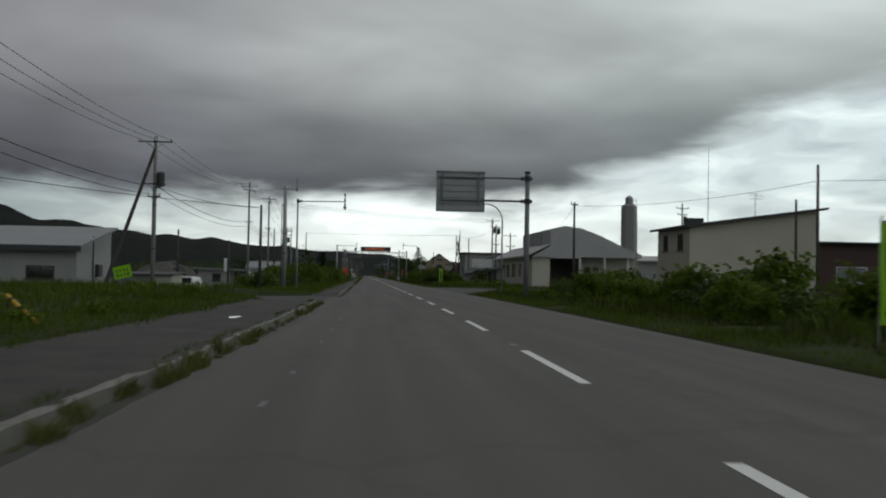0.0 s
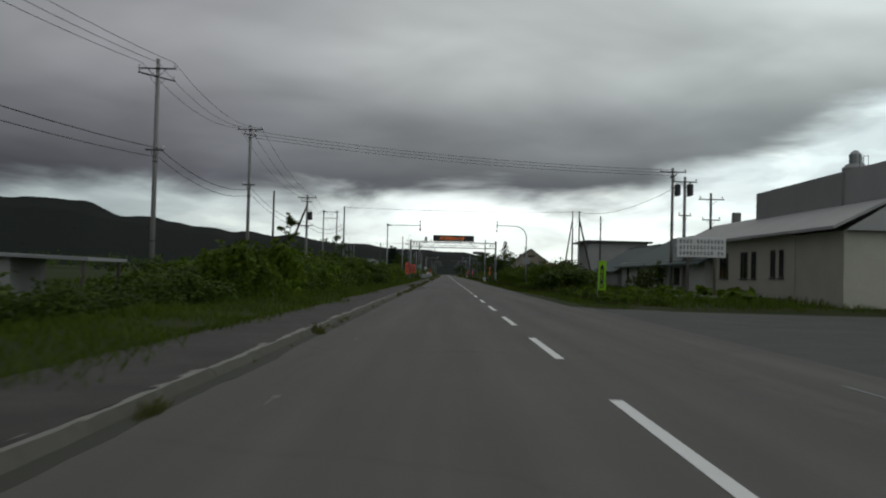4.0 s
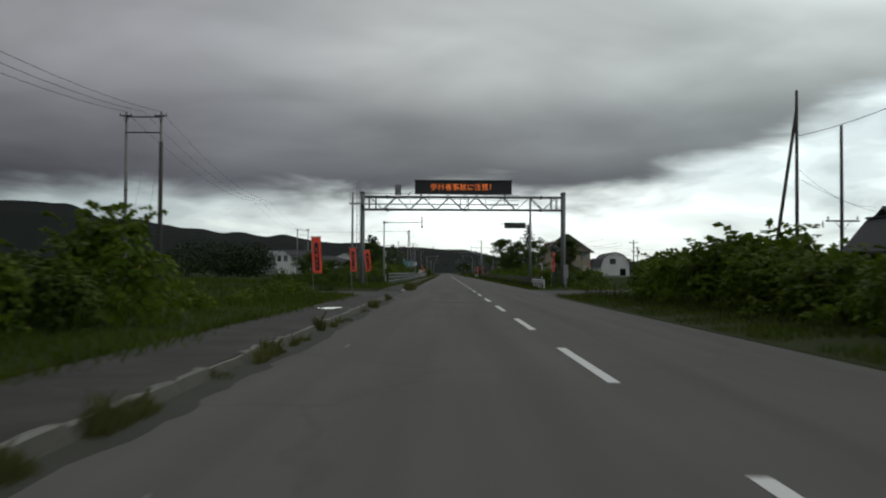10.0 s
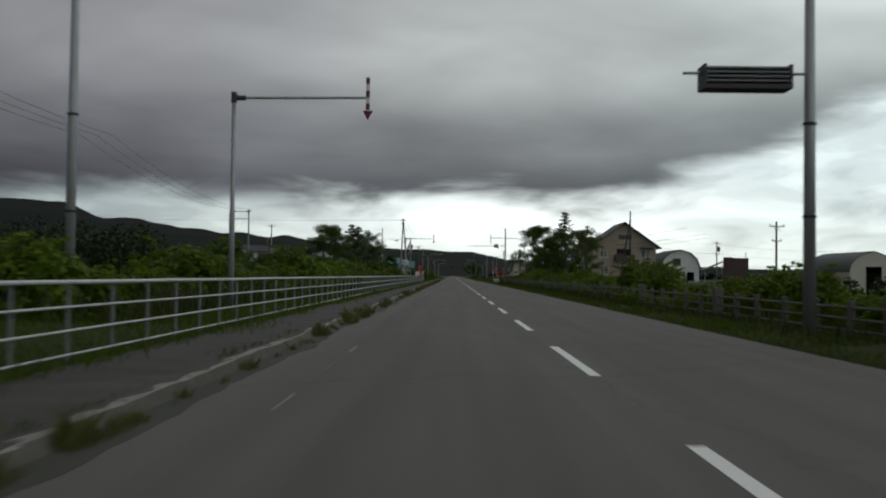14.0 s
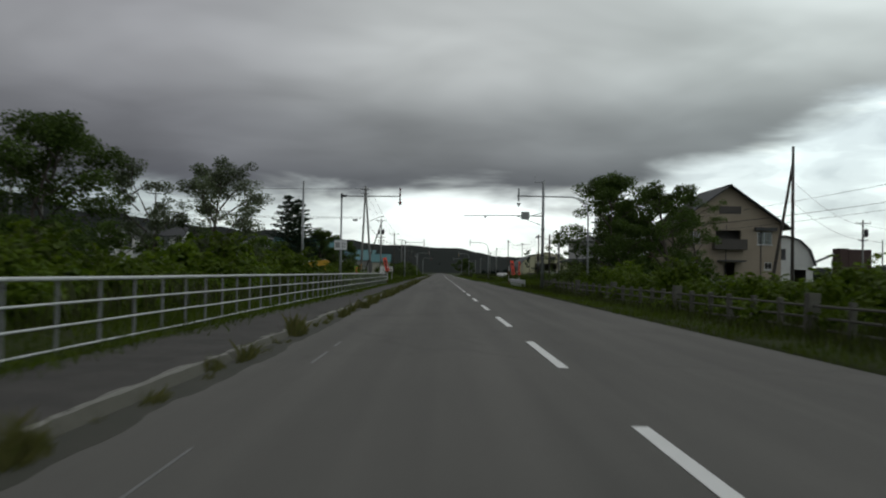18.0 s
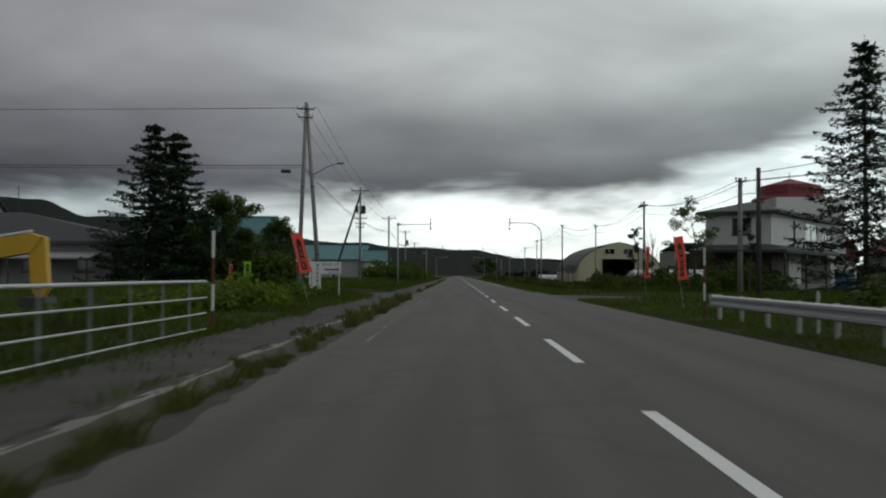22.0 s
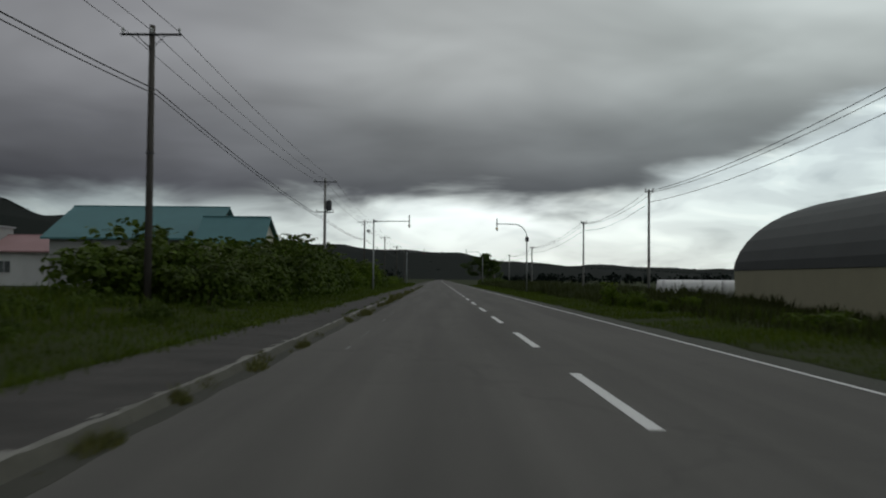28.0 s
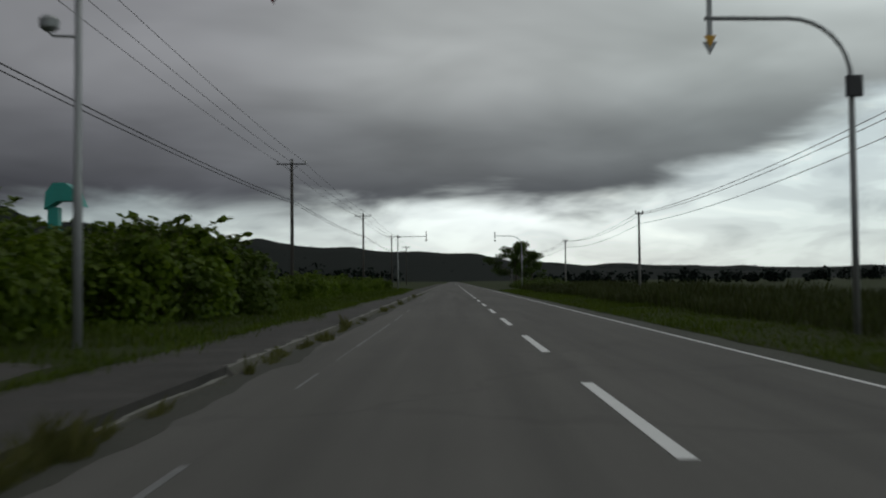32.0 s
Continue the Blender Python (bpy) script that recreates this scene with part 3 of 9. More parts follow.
def kerb_stone(seed):
    """A two-metre kerb: a narrow pale top, worn along its arris, and a battered face in a darker colour for its shade,
    silt and moss.
    """
    r = random.Random(seed)
    prof = ((-0.16, -0.25), (-0.16, 0.155), (-0.06, 0.165), (-0.03, 0.145), (0.065, 0.012), (0.075, -0.25))
    vs, fs = [], []
    for k in range(6):
        y = 0.006 + 1.984 * k / 5
        chip = r.uniform(-0.022, 0.0) if r.random() < 0.2 else 0.0
        for i, (x, z) in enumerate(prof):
            vs.append((x + r.uniform(-0.01, 0.01) + (chip if i in (2, 3) else 0), y, z + (r.uniform(-0.016, 0.006) + chip * 0.5 if i in (1, 2, 3) else 0)))
    for k in range(5):
        for i in range(6):
            a = 6 * k
            fs.append((a + i, a + 6 + i, a + 6 + (i + 1) % 6, a + (i + 1) % 6))
    fs += [tuple(range(6)), tuple(range(35, 29, -1))]
    me = bpy.data.meshes.new("kerb_stone")
    me.from_pydata(vs, [], fs)
    me.materials.append(M_KERB)
    me.materials.append(M_KERBFACE)
    # the battered face takes the darker colour that includes its shade
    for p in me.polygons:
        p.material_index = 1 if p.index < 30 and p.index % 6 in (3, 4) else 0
    bm = bmesh.new()
    bm.from_mesh(me)
    bmesh.ops.recalc_face_normals(bm, faces=bm.faces)
    bm.to_mesh(me)
    bm.free()
    return me


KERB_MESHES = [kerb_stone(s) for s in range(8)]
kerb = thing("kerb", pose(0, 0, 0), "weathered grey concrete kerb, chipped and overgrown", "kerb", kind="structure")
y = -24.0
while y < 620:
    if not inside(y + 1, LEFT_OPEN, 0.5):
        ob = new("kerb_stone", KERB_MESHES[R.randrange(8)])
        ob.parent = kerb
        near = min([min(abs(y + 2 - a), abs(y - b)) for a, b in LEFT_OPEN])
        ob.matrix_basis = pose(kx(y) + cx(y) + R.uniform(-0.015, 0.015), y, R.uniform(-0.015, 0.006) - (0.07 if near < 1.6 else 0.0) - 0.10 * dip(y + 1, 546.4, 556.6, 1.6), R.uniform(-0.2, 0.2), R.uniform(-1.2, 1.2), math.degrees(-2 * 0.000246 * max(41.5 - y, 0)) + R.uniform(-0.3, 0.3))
    y += 2.0
bm = bmesh.new()
nose = [[bm.verts.new((-4.72 + x * (0.55 + 0.45 * f) - 0.10 * (1 - f) ** 2, 219.8 + 1.75 * f, max(-0.02, z * min(1.0, 0.25 + f)))) for x, z in ((-0.22, -0.1), (-0.19, 0.13), (-0.05, 0.165), (0.03, 0.12), (0.10, 0.0))] for f in (0.0, 0.15, 0.4, 0.7, 1.0)]
for a, b in zip(nose, nose[1:]):
    for i in range(4):
        bm.faces.new((a[i], b[i], b[i + 1], a[i + 1]))
bm.faces.new(nose[0][::-1])
bm.faces.new(nose[-1])
bmesh.ops.recalc_face_normals(bm, faces=bm.faces)
part("kerb_end", bm, M_KERB, kerb, "rounded pale kerb end at the side road")
far_kerb = strip("kerb", -4.78, -4.62, 0.15, 620, 900, M_KERB)
tagged(far_kerb, "weathered grey concrete kerb", "kerb", kind="structure")

# silt washed against the kerb: a thin wedge with a ragged outer edge, broad where weeds have taken it over
for a, b in ((-60, 31.0), (44.5, 204.0), (221.5, 417.0), (433.5, 640.0)):
    vs, fs = [], []
    b = min(b, 41.4) if a < 41 else b
    n = int((b - a) / 0.45)
    for k in range(n + 1):
        y = a + (b - a) * k / n
        w = 0.16 + 0.5 * dip(y, 128, 148, 7) + 0.16 * dip(y, 145, 206, 8) + 0.10 * dip(y, 222, 334, 8) + 0.22 * dip(y, 332, 420, 6) + 0.14 * dip(y, 496, 640, 10)
        w *= 1 + 0.55 * noise.noise((y * 0.35, a, 2.0)) + 0.35 * noise.noise((y * 1.7, a, 5.0))
        k0 = kx(a + 1) + 0.055 + cx(y)
        vs += [(k0, y, 0.035), (k0 + 0.35 * w, y, 0.02), (k0 + w, y, 0.003), (k0 + w + 0.01, y, -0.05)]
    for k in range(n):
        for i in range(3):
            q = 4 * k + i
            fs.append((q, q + 1, q + 5, q + 4))
    g = raw("gutter", vs, fs, M_GUTTER)
    tagged(g, "dark silted gutter with weeds beside the kerb", "gutter", kind="structure")
vs, fs = [], []
for i in range(17):
    u = -6.58 - 1.5 * i
    vs += [(u, 458.4 - 0.12 * i, ground_z(u, 458.4 - 0.12 * i) + 0.03), (u, 460.2 - 0.12 * i, ground_z(u, 460.2 - 0.12 * i) + 0.03)]
for i in range(16):
    fs.append((2 * i, 2 * i + 1, 2 * i + 3, 2 * i + 2))
tagged(raw("driveway", vs, fs, M_DRIVE), "pale gravel driveway crossing the grass verge", "driveway", kind="structure")
vs, fs = [], []
for i in range(9):
    u = -6.56 - 1.2 * i
    for v in (550.6 - 0.5 * max(0, 1.5 - i), 552.9, 555.3 + 0.6 * max(0, 1.5 - i)):
        vs.append((u, v, 0.147 if i == 0 else ground_z(u, v) + 0.05))
for i in range(8):
    fs += [(3 * i, 3 * i + 1, 3 * i + 4, 3 * i + 3), (3 * i + 1, 3 * i + 2, 3 * i + 5, 3 * i + 4)]
tagged(raw("driveway", vs, fs, M_WALKWAY), "dark worn asphalt drive leading through a gap between tall shrubs", "driveway", kind="structure")
vs, fs = [], []
for j in range(9):
    for i in range(9):
        x, y = -30.0 + 1.7 * i + 0.5 * noise.noise((i, j, 0)), 465.5 + 2.1 * j + 0.5 * noise.noise((i, j, 4))
        vs.append((x, y, ground_z(x, y) + 0.06))
for j in range(8):
    for i in range(8):
        fs.append((9 * j + i, 9 * j + i + 1, 9 * j + i + 10, 9 * j + i + 9))
tagged(raw("yard", vs, fs, M_DRIVE), "grey gravel yard before the farm barns", "yard", kind="structure")


# ---- poles, markers, wires ----
def utility_pole(x, y, h, mat=None, arms=(), transformer=0.0, strut=None, r=0.15, label="", lean=0.0, z=0.1, group="", turn=0.0):
    """arms: (height, half length, direction in degrees, insulators)."""
    mat = mat or M_POLE
    kind = "grey concrete" if mat is M_POLE else ("galvanised steel" if mat is M_STEEL else "dark tarred wooden")
    ob = thing("utility_pole", pose(x, y, z, 0, lean, turn), label or f"{kind} utility pole standing in roadside grass", "utility pole", group)
    bm = bmesh.new()
    tube(bm, [(0, 0, -0.6), (0, 0, h * 0.5), (0, 0, h)], [r, r * 0.85, r * 0.7], 10)
    part("shaft", bm, mat, ob, smooth=True)
    for ah, half, ang, ins in arms:
        c, s = math.cos(radians(ang)), math.sin(radians(ang))
        arm = part("crossarm", tubes(([(-half * c, -half * s - 0.12, ah), (half * c, half * s - 0.12, ah)], 0.045), seg=4), M_DARK, ob)
        part("arm_brace", tubes(([(-half * 0.5 * c, -half * 0.5 * s - 0.12, ah), (0, -0.1, ah - 0.5)], 0.015), ([(half * 0.5 * c, half * 0.5 * s - 0.12, ah), (0, -0.1, ah - 0.5)], 0.015), seg=4), M_DARK, ob)
        for k in range(ins):
            t = -1 + 2 * (k + 0.08) / max(1, ins - 1 + 0.16)
            px, py = t * half * c, t * half * s - 0.12
            part("insulator", tubes(([(px, py, ah + 0.04), (px, py, ah + 0.10), (px, py, ah + 0.11), (px, py, ah + 0.2), (px, py, ah + 0.24)], [0.025, 0.025, 0.06, 0.055, 0.03]), seg=6), M_INSUL, ob)
    if transformer:
        part("transformer", tubes(([(0.38, -0.1, transformer - 0.45), (0.38, -0.1, transformer - 0.4), (0.38, -0.1, transformer + 0.35), (0.38, -0.1, transformer + 0.45)], [0.2, 0.25, 0.25, 0.18]), seg=12), M_DARK, ob, "dark cylindrical transformer")
        part("bracket", boxes((0.1, 0.4, -0.14, -0.06, transformer - 0.52, transformer - 0.46), (0.1, 0.4, -0.14, -0.06, transformer + 0.15, transformer + 0.2)), M_DARK, ob)
        part("bushing", tubes(([(0.3, -0.1, transformer + 0.4), (0.3, -0.1, transformer + 0.62)], 0.04), ([(0.46, -0.1, transformer + 0.4), (0.46, -0.1, transformer + 0.62)], 0.04), seg=6), M_INSUL, ob)
    if strut:
        sx, sy, top = strut
        part("strut", tubes(([(sx, sy, -0.4), (0.0, 0.0, top)], [0.14, 0.1]), seg=8), M_WOODPOLE, ob, "slanting tarred prop")
    for hh in (2.6, h * 0.55):
        part("band", tubes(([(0, 0, hh), (0, 0, hh + 0.06)], r * 1.02), seg=10), M_DARK, ob)
    return ob


def wire(points, sag=0.6, r=0.014, label="thin black overhead cable sagging between poles", group="overhead cables"):
    ob = thing("overhead_cable", pose(0, 0, 0), label, "cable", group)
    for a, b in zip(points, points[1:]):
        a, b = Vector(a), Vector(b)
        n = 12
        bm = bmesh.new()
        tube(bm, [a.lerp(b, k / n) - Vector((0, 0, sag * 4 * (k / n) * (1 - k / n))) for k in range(n + 1)], r, 4, False)
        part("span", bm, M_WIRE, ob)
    return ob


def arrow_head(parent, x, z, striped):
    """The downward arrow that shows the road's edge in snow: a banded bar with a triangular tip. It hangs from the arm's end."""
    if striped:
        for k in range(5):
            part("band", boxes((x - 0.055, x + 0.055, -0.03, 0.0, z - 0.32 + 0.19 * k, z - 0.32 + 0.19 * (k + 1) - 0.002)), (M_RED, M_WHITE)[k % 2] if k < 4 else M_RED, parent)
    else:
        part("bar", boxes((x - 0.055, x + 0.055, -0.03, 0.0, z - 0.36, z + 0.55)), M_STEEL, parent)
    z -= 0.0 if striped else 0.14
    bm = bmesh.new()
    prism(bm, [(x - 0.15, z - 0.34), (x + 0.15, z - 0.34), (x, z - 0.62)], -0.035, 0.0)
    part("arrow_tip", bm, M_RED if striped else M_STEEL, parent)


def arrow_left(y, x=-8.3, arm=3.75, h=6.75, extra=None):
    ob = thing("snow_marker", pose(x, y, 0.15), "galvanised snow pole with a red and white downward arrow", "road marker", "left snow markers")
    bm = bmesh.new()
    tube(bm, [(0, 0, -0.5), (0, 0, 2.9), (0, 0, 3.0), (0, 0, h + 0.12)], [0.085, 0.08, 0.065, 0.06], 10)
    part("post", bm, M_STEEL, ob, smooth=True)
    part("collar", tubes(([(-0.02, 0, h - 0.06), (0.35, 0, h - 0.06)], 0.075), ([(0.0, 0, h - 0.2), (0, 0, h + 0.1)], 0.085), seg=10), M_DARK, ob)
    part("arm", tubes(([(0.3, 0, h - 0.06), (arm + 0.05, 0, h - 0.02)], 0.038), seg=8), M_STEEL, ob)
    arrow_head(ob, arm, h - 0.06, True)
    return ob


def arrow_right(y, x=7.3, reach=3.55, h=6.7, tip=None):
    ob = thing("snow_marker", pose(x, y, 0.05), "galvanised curved snow pole with a grey downward arrow", "road marker", "right snow markers")
    pts = [(0, 0, -0.5), (0, 0, 3.0), (0, 0, h - 1.3)]
    pts += [(-1.3 * (1 - math.cos(t)), 0, h - 1.3 + 1.3 * math.sin(t)) for t in (math.pi / 2 * k / 8 for k in range(1, 9))]
    pts += [(-reach - 0.1, 0, h + 0.02)]
    part("post", tubes((pts, [0.075, 0.07, 0.06] + [0.045] * 9), seg=10), M_STEEL, ob, smooth=True)
    arrow_head(ob, -reach, h, False)
    if tip:
        part("tip_face", prism(bmesh.new(), [(-reach - 0.13, h - 0.35), (-reach + 0.13, h - 0.35), (-reach, h - 0.6)], -0.045, -0.037), tip, ob, "yellow reflective tip")
    return ob


for y, x, arm in ((55.0, -8.2, 3.4), (157.2, -8.45, 3.6), (254.6, -8.3, 3.9), (360.3, -8.55, 4.0), (462.6, -7.95, 3.4), (559.0, -8.05, 3.35), (654.0, -8.1, 3.4)):
    arrow_left(y, x, arm, {254.6: 6.3, 360.3: 6.35, 462.6: 6.45, 559.0: 6.6}.get(y, 6.5))
for y, x, h in ((58.5, 7.3, 6.95), (158.0, 7.0, 6.8), (462.9, 7.0, 6.7), (658.0, 7.0, 6.7)):
    arrow_right(y, x, 3.3, h)
arrow_right(361.1, 8.5, 4.85, 6.65)
solar = arrow_right(562.7, 6.75, 2.95, tip=M_YELLOW)
part("solar_box", boxes((-0.17, 0.17, -0.2, -0.08, 5.0, 5.45), bev=0.02), M_DARK, solar, "dark solar lamp box on the post")


def gantry():
    Y, XL, XR = 235.4, -8.85, 7.75
    ob = thing("sign_gantry", pose(0, Y, 0.1), "grey steel truss gantry spanning the road with an electronic message sign", "gantry")
    for x in (XL, XR):
        for dy in (0.0, 0.75):
            part("leg", tubes(([(x, dy, -0.4), (x, dy, 7.75)], 0.16), seg=12), M_GANTRY, ob, smooth=True)
            part("base_plate", boxes((x - 0.3, x + 0.3, dy - 0.3, dy + 0.3, -0.3, 0.06)), M_POLE, ob)
            part("cap", tubes(([(x, dy, 7.7), (x, dy, 7.8)], 0.2), seg=12), M_DARK, ob)
        for k in range(7):
            z = 0.4 + k
            part("leg_brace", tubes(([(x, 0, z), (x, 0.75, z + (1 if k % 2 else 0.0))], 0.04), seg=6), M_GANTRY, ob)
    for dy in (0.0, 0.75):
        for z in (6.35, 7.4):
            part("chord", tubes(([(XL, dy, z), (XR, dy, z)], 0.075), seg=10), M_GANTRY, ob, smooth=True)
            for fx in (-6.8, -0.4, 5.9):
                part("flange", tubes(([(fx - 0.05, dy, z), (fx + 0.05, dy, z)], 0.14), seg=12), M_DARK, ob)
        n = 14
        w = (XR - XL - 1.2) / n
        for k in range(n):
            x0 = XL + 0.6 + k * w
            a, b = (6.35, 7.4) if k % 2 else (7.4, 6.35)
            part("lattice_bar", tubes(([(x0, dy, a), (x0 + w, dy, b)], 0.035), seg=6), M_GANTRY, ob)
        for x in (XL + 0.55, XL + 1.1, XR - 0.55, XR - 1.0, -0.75, -0.1):
            part("upright", tubes(([(x, dy, 6.35), (x, dy, 7.4)], 0.035), seg=6), M_GANTRY, ob)
    for k in range(8):
        x = XL + 0.8 + k * 2.1
        for z in (6.35, 7.4):
            part("cross_bar", tubes(([(x, 0, z), (x, 0.75, z)], 0.03), seg=6), M_GANTRY, ob)
    # walkway rail along the near side with a ladder cage at the end
    rail = [(XL - 0.95, -0.5, 6.85), (XL - 0.95, -0.5, 7.65), (XL - 0.7, -0.5, 7.65), (4.0, -0.5, 7.5), (4.0, -0.5, 6.65), (1.5, -0.5, 6.62)]
    part("walkway_rail", tubes((rail, 0.022), ([(XL - 0.95, -0.5, 6.85), (XL, -0.5, 6.85)], 0.03), ([(XL - 0.95, -0.5, 7.25), (4.0, -0.5, 7.08)], 0.018), seg=6), M_STEEL, ob)
    for k in range(9):
        x = XL - 0.7 + k * 1.55
        part("rail_post", tubes(([(x, -0.5, 6.8), (x, -0.5, 7.6)], 0.018), seg=6), M_STEEL, ob)
    part("walkway", boxes((XL - 1.0, 4.0, -0.75, -0.15, 6.72, 6.77)), M_STEEL, ob)
    part("ladder", tubes(([(XL - 0.42, -0.1, 0.6), (XL - 0.42, -0.1, 8.4), (XL - 0.25, -0.1, 8.6), (XL - 0.05, -0.1, 8.55)], 0.025), ([(XL - 0.22, -0.1, 0.6), (XL - 0.22, -0.1, 8.3)], 0.02), seg=6), M_STEEL, ob)
    for k in range(18):
        part("rung", tubes(([(XL - 0.42, -0.1, 0.9 + 0.38 * k), (XL - 0.22, -0.1, 0.9 + 0.38 * k)], 0.012), seg=5), M_STEEL, ob)
    part("control_box", boxes((-6.15, -5.65, -0.1, 0.35, 7.55, 8.4), bev=0.02), M_GANTRY, ob, "grey control cabinet on the gantry")
    part("conduit", tubes(([(-5.1, 0.1, 7.45), (-4.95, 0.1, 7.7), (-4.7, 0.1, 7.85)], 0.03), seg=6), M_DARK, ob)
    panel = part("message_sign", boxes((-4.5, 3.45, -0.3, 0.35, 7.62, 8.72), bev=0.03), M_BLACK, ob, "black electronic message sign with orange characters")
    part("sign_lip", boxes((-4.55, 3.5, -0.42, 0.36, 8.70, 8.76), (-4.55, 3.5, -0.36, -0.3, 7.6, 7.66)), M_DARK, panel)
    for x in (-4.0, -1.8, 0.6, 2.9):
        part("sign_bracket", boxes((x - 0.06, x + 0.06, -0.1, 0.3, 7.4, 7.63)), M_GANTRY, ob)
    cu = bpy.data.curves.new("message_text", "FONT")
    cu.body = "歩行者事故に注意！"
    cu.size, cu.extrude, cu.align_x, cu.align_y = 0.60, 0.004, "CENTER", "CENTER"
    cu.offset = 0.0
    tob = bpy.data.objects.new("message_text", cu)
    scene.collection.objects.link(tob)
    dg = bpy.context.evaluated_depsgraph_get()
    me = bpy.data.meshes.new_from_object(tob.evaluated_get(dg))
    bpy.data.objects.remove(tob)
    me.transform(Matrix.Translation((-0.55, -0.31, 8.15)) @ pose(0, 0, 0, 90, 0, 0).to_4x4())
    me.materials.clear()
    me.materials.append(M_LED)
    t = new("message_text", me)
    t.parent = panel
    return ob


def glow(name, col, strength):
    m = bpy.data.materials.new(name)
    m.use_nodes = True
    b = m.node_tree.nodes["Principled BSDF"]
    b.inputs["Base Color"].default_value = (*col, 1)
    b.inputs["Emission Color"].default_value = (*col, 1)
    b.inputs["Emission Strength"].default_value = strength
    return m


M_LED = glow("orange_led", (1.0, 0.22, 0.04), 0.42)
gantry()


# ---- buildings ----
M_GLASS = bpy.data.materials.new("window_glass")
M_GLASS.use_nodes = True
_b = M_GLASS.node_tree.nodes["Principled BSDF"]
_b.inputs["Base Color"].default_value, _b.inputs["Roughness"].default_value = (0.75, 0.8, 0.8, 1), 0.04
_b.inputs["Transmission Weight"].default_value, _b.inputs["IOR"].default_value = 1.0, 1.45


def siding(name, col, dark, step=0.2, along="z", bump=0.6):
    """Painted boards or folded sheet: fine grooves across the wall plus streaks of dirt running down."""
    m = material(name, col, 0.75, col2=dark, scale=0.6, fine=9, amount=0.55, bump=0.0)
    nt = m.node_tree
    N, L = nt.nodes.new, nt.links.new
    tc, wv, bp = N("ShaderNodeTexCoord"), N("ShaderNodeTexWave"), N("ShaderNodeBump")
    wv.wave_type, wv.wave_profile = "BANDS", "SAW"
    wv.bands_direction = along.upper()
    wv.inputs["Scale"].default_value = 0.314 / step
    wv.inputs["Distortion"].default_value = 0.0
    L(tc.outputs["Object"], wv.inputs["Vector"])
    bp.inputs["Strength"].default_value, bp.inputs["Distance"].default_value = bump, 0.02
    L(wv.outputs["Fac"], bp.inputs["Height"])
    L(bp.outputs[0], nt.nodes["Principled BSDF"].inputs["Normal"])
    return m


M_BEIGE = siding("beige_siding", (0.54, 0.51, 0.42), (0.40, 0.37, 0.30))
M_PLYWOOD = siding("weathered_plywood", (0.42, 0.27, 0.10), (0.30, 0.19, 0.07), 0.5, bump=0.2)
M_CREAM = siding("cream_plaster", (0.52, 0.50, 0.42), (0.36, 0.34, 0.28), 0.4, bump=0.2)
M_WHITEWALL = siding("white_siding", (0.70, 0.70, 0.68), (0.48, 0.48, 0.46))
M_GREYWALL = siding("grey_siding", (0.34, 0.34, 0.33), (0.24, 0.24, 0.23))
M_BROWNWALL = siding("brown_brick_siding", (0.36, 0.30, 0.23), (0.25, 0.20, 0.15), 0.18)
M_PALEGREEN = siding("pale_green_plaster", (0.54, 0.56, 0.51), (0.38, 0.40, 0.36), 0.5, bump=0.2)
M_YELLOWWALL = siding("pale_yellow_sheet", (0.52, 0.50, 0.33), (0.38, 0.36, 0.24), 0.25, "x", 0.5)
M_WOODWALL = siding("weathered_boards", (0.10, 0.085, 0.07), (0.055, 0.048, 0.042), 0.18)
M_ROOFGREY = siding("grey_metal_roof", (0.30, 0.30, 0.31), (0.20, 0.20, 0.205), 0.4, "x", 0.5)
M_HALLROOF = siding("pale_grey_metal_roof", (0.43, 0.425, 0.415), (0.31, 0.305, 0.30), 0.4, "x", 0.5)
M_ROOFGREEN = siding("green_metal_roof", (0.045, 0.075, 0.07), (0.03, 0.045, 0.042), 0.4, "x", 0.5)
M_ROOFTEAL = siding("teal_metal_roof", (0.085, 0.205, 0.215), (0.06, 0.14, 0.15), 0.4, "x", 0.5)
M_ROOFRED = siding("red_metal_roof", (0.20, 0.022, 0.03), (0.12, 0.018, 0.022), 0.4, "x", 0.5)
M_ROOFPINK = siding("faded_pink_roof", (0.36, 0.22, 0.22), (0.25, 0.15, 0.15), 0.4, "x", 0.5)
M_ROOFDARK = siding("dark_metal_roof", (0.055, 0.058, 0.06), (0.035, 0.036, 0.038), 0.4, "x", 0.5)
M_ARCHROOF = siding("dark_corrugated_arch_roof", (0.085, 0.095, 0.09), (0.055, 0.06, 0.057), 0.3, "y", 0.6)
M_RUSTRED = siding("rust_red_sheet", (0.075, 0.042, 0.036), (0.045, 0.026, 0.023), 0.25, "x", 0.6)
M_FRAME = material("white_window_frame", (0.62, 0.62, 0.60), 0.5, col2=(0.45, 0.45, 0.43), bump=0.0)
M_FRAMEDARK = material("bronze_window_frame", (0.06, 0.05, 0.042), 0.5, bump=0.0)
M_INNER = material("dim_interior", (0.09, 0.085, 0.08), 0.9, bump=0.0)
M_BLUETANK = material("blue_plastic", (0.10, 0.22, 0.42), 0.5, col2=(0.07, 0.15, 0.30), bump=0.0)
M_CONC = material("concrete_base", (0.27, 0.265, 0.25), 0.9, col2=(0.15, 0.148, 0.14), scale=0.8, fine=14, amount=0.6, bump=0.3)


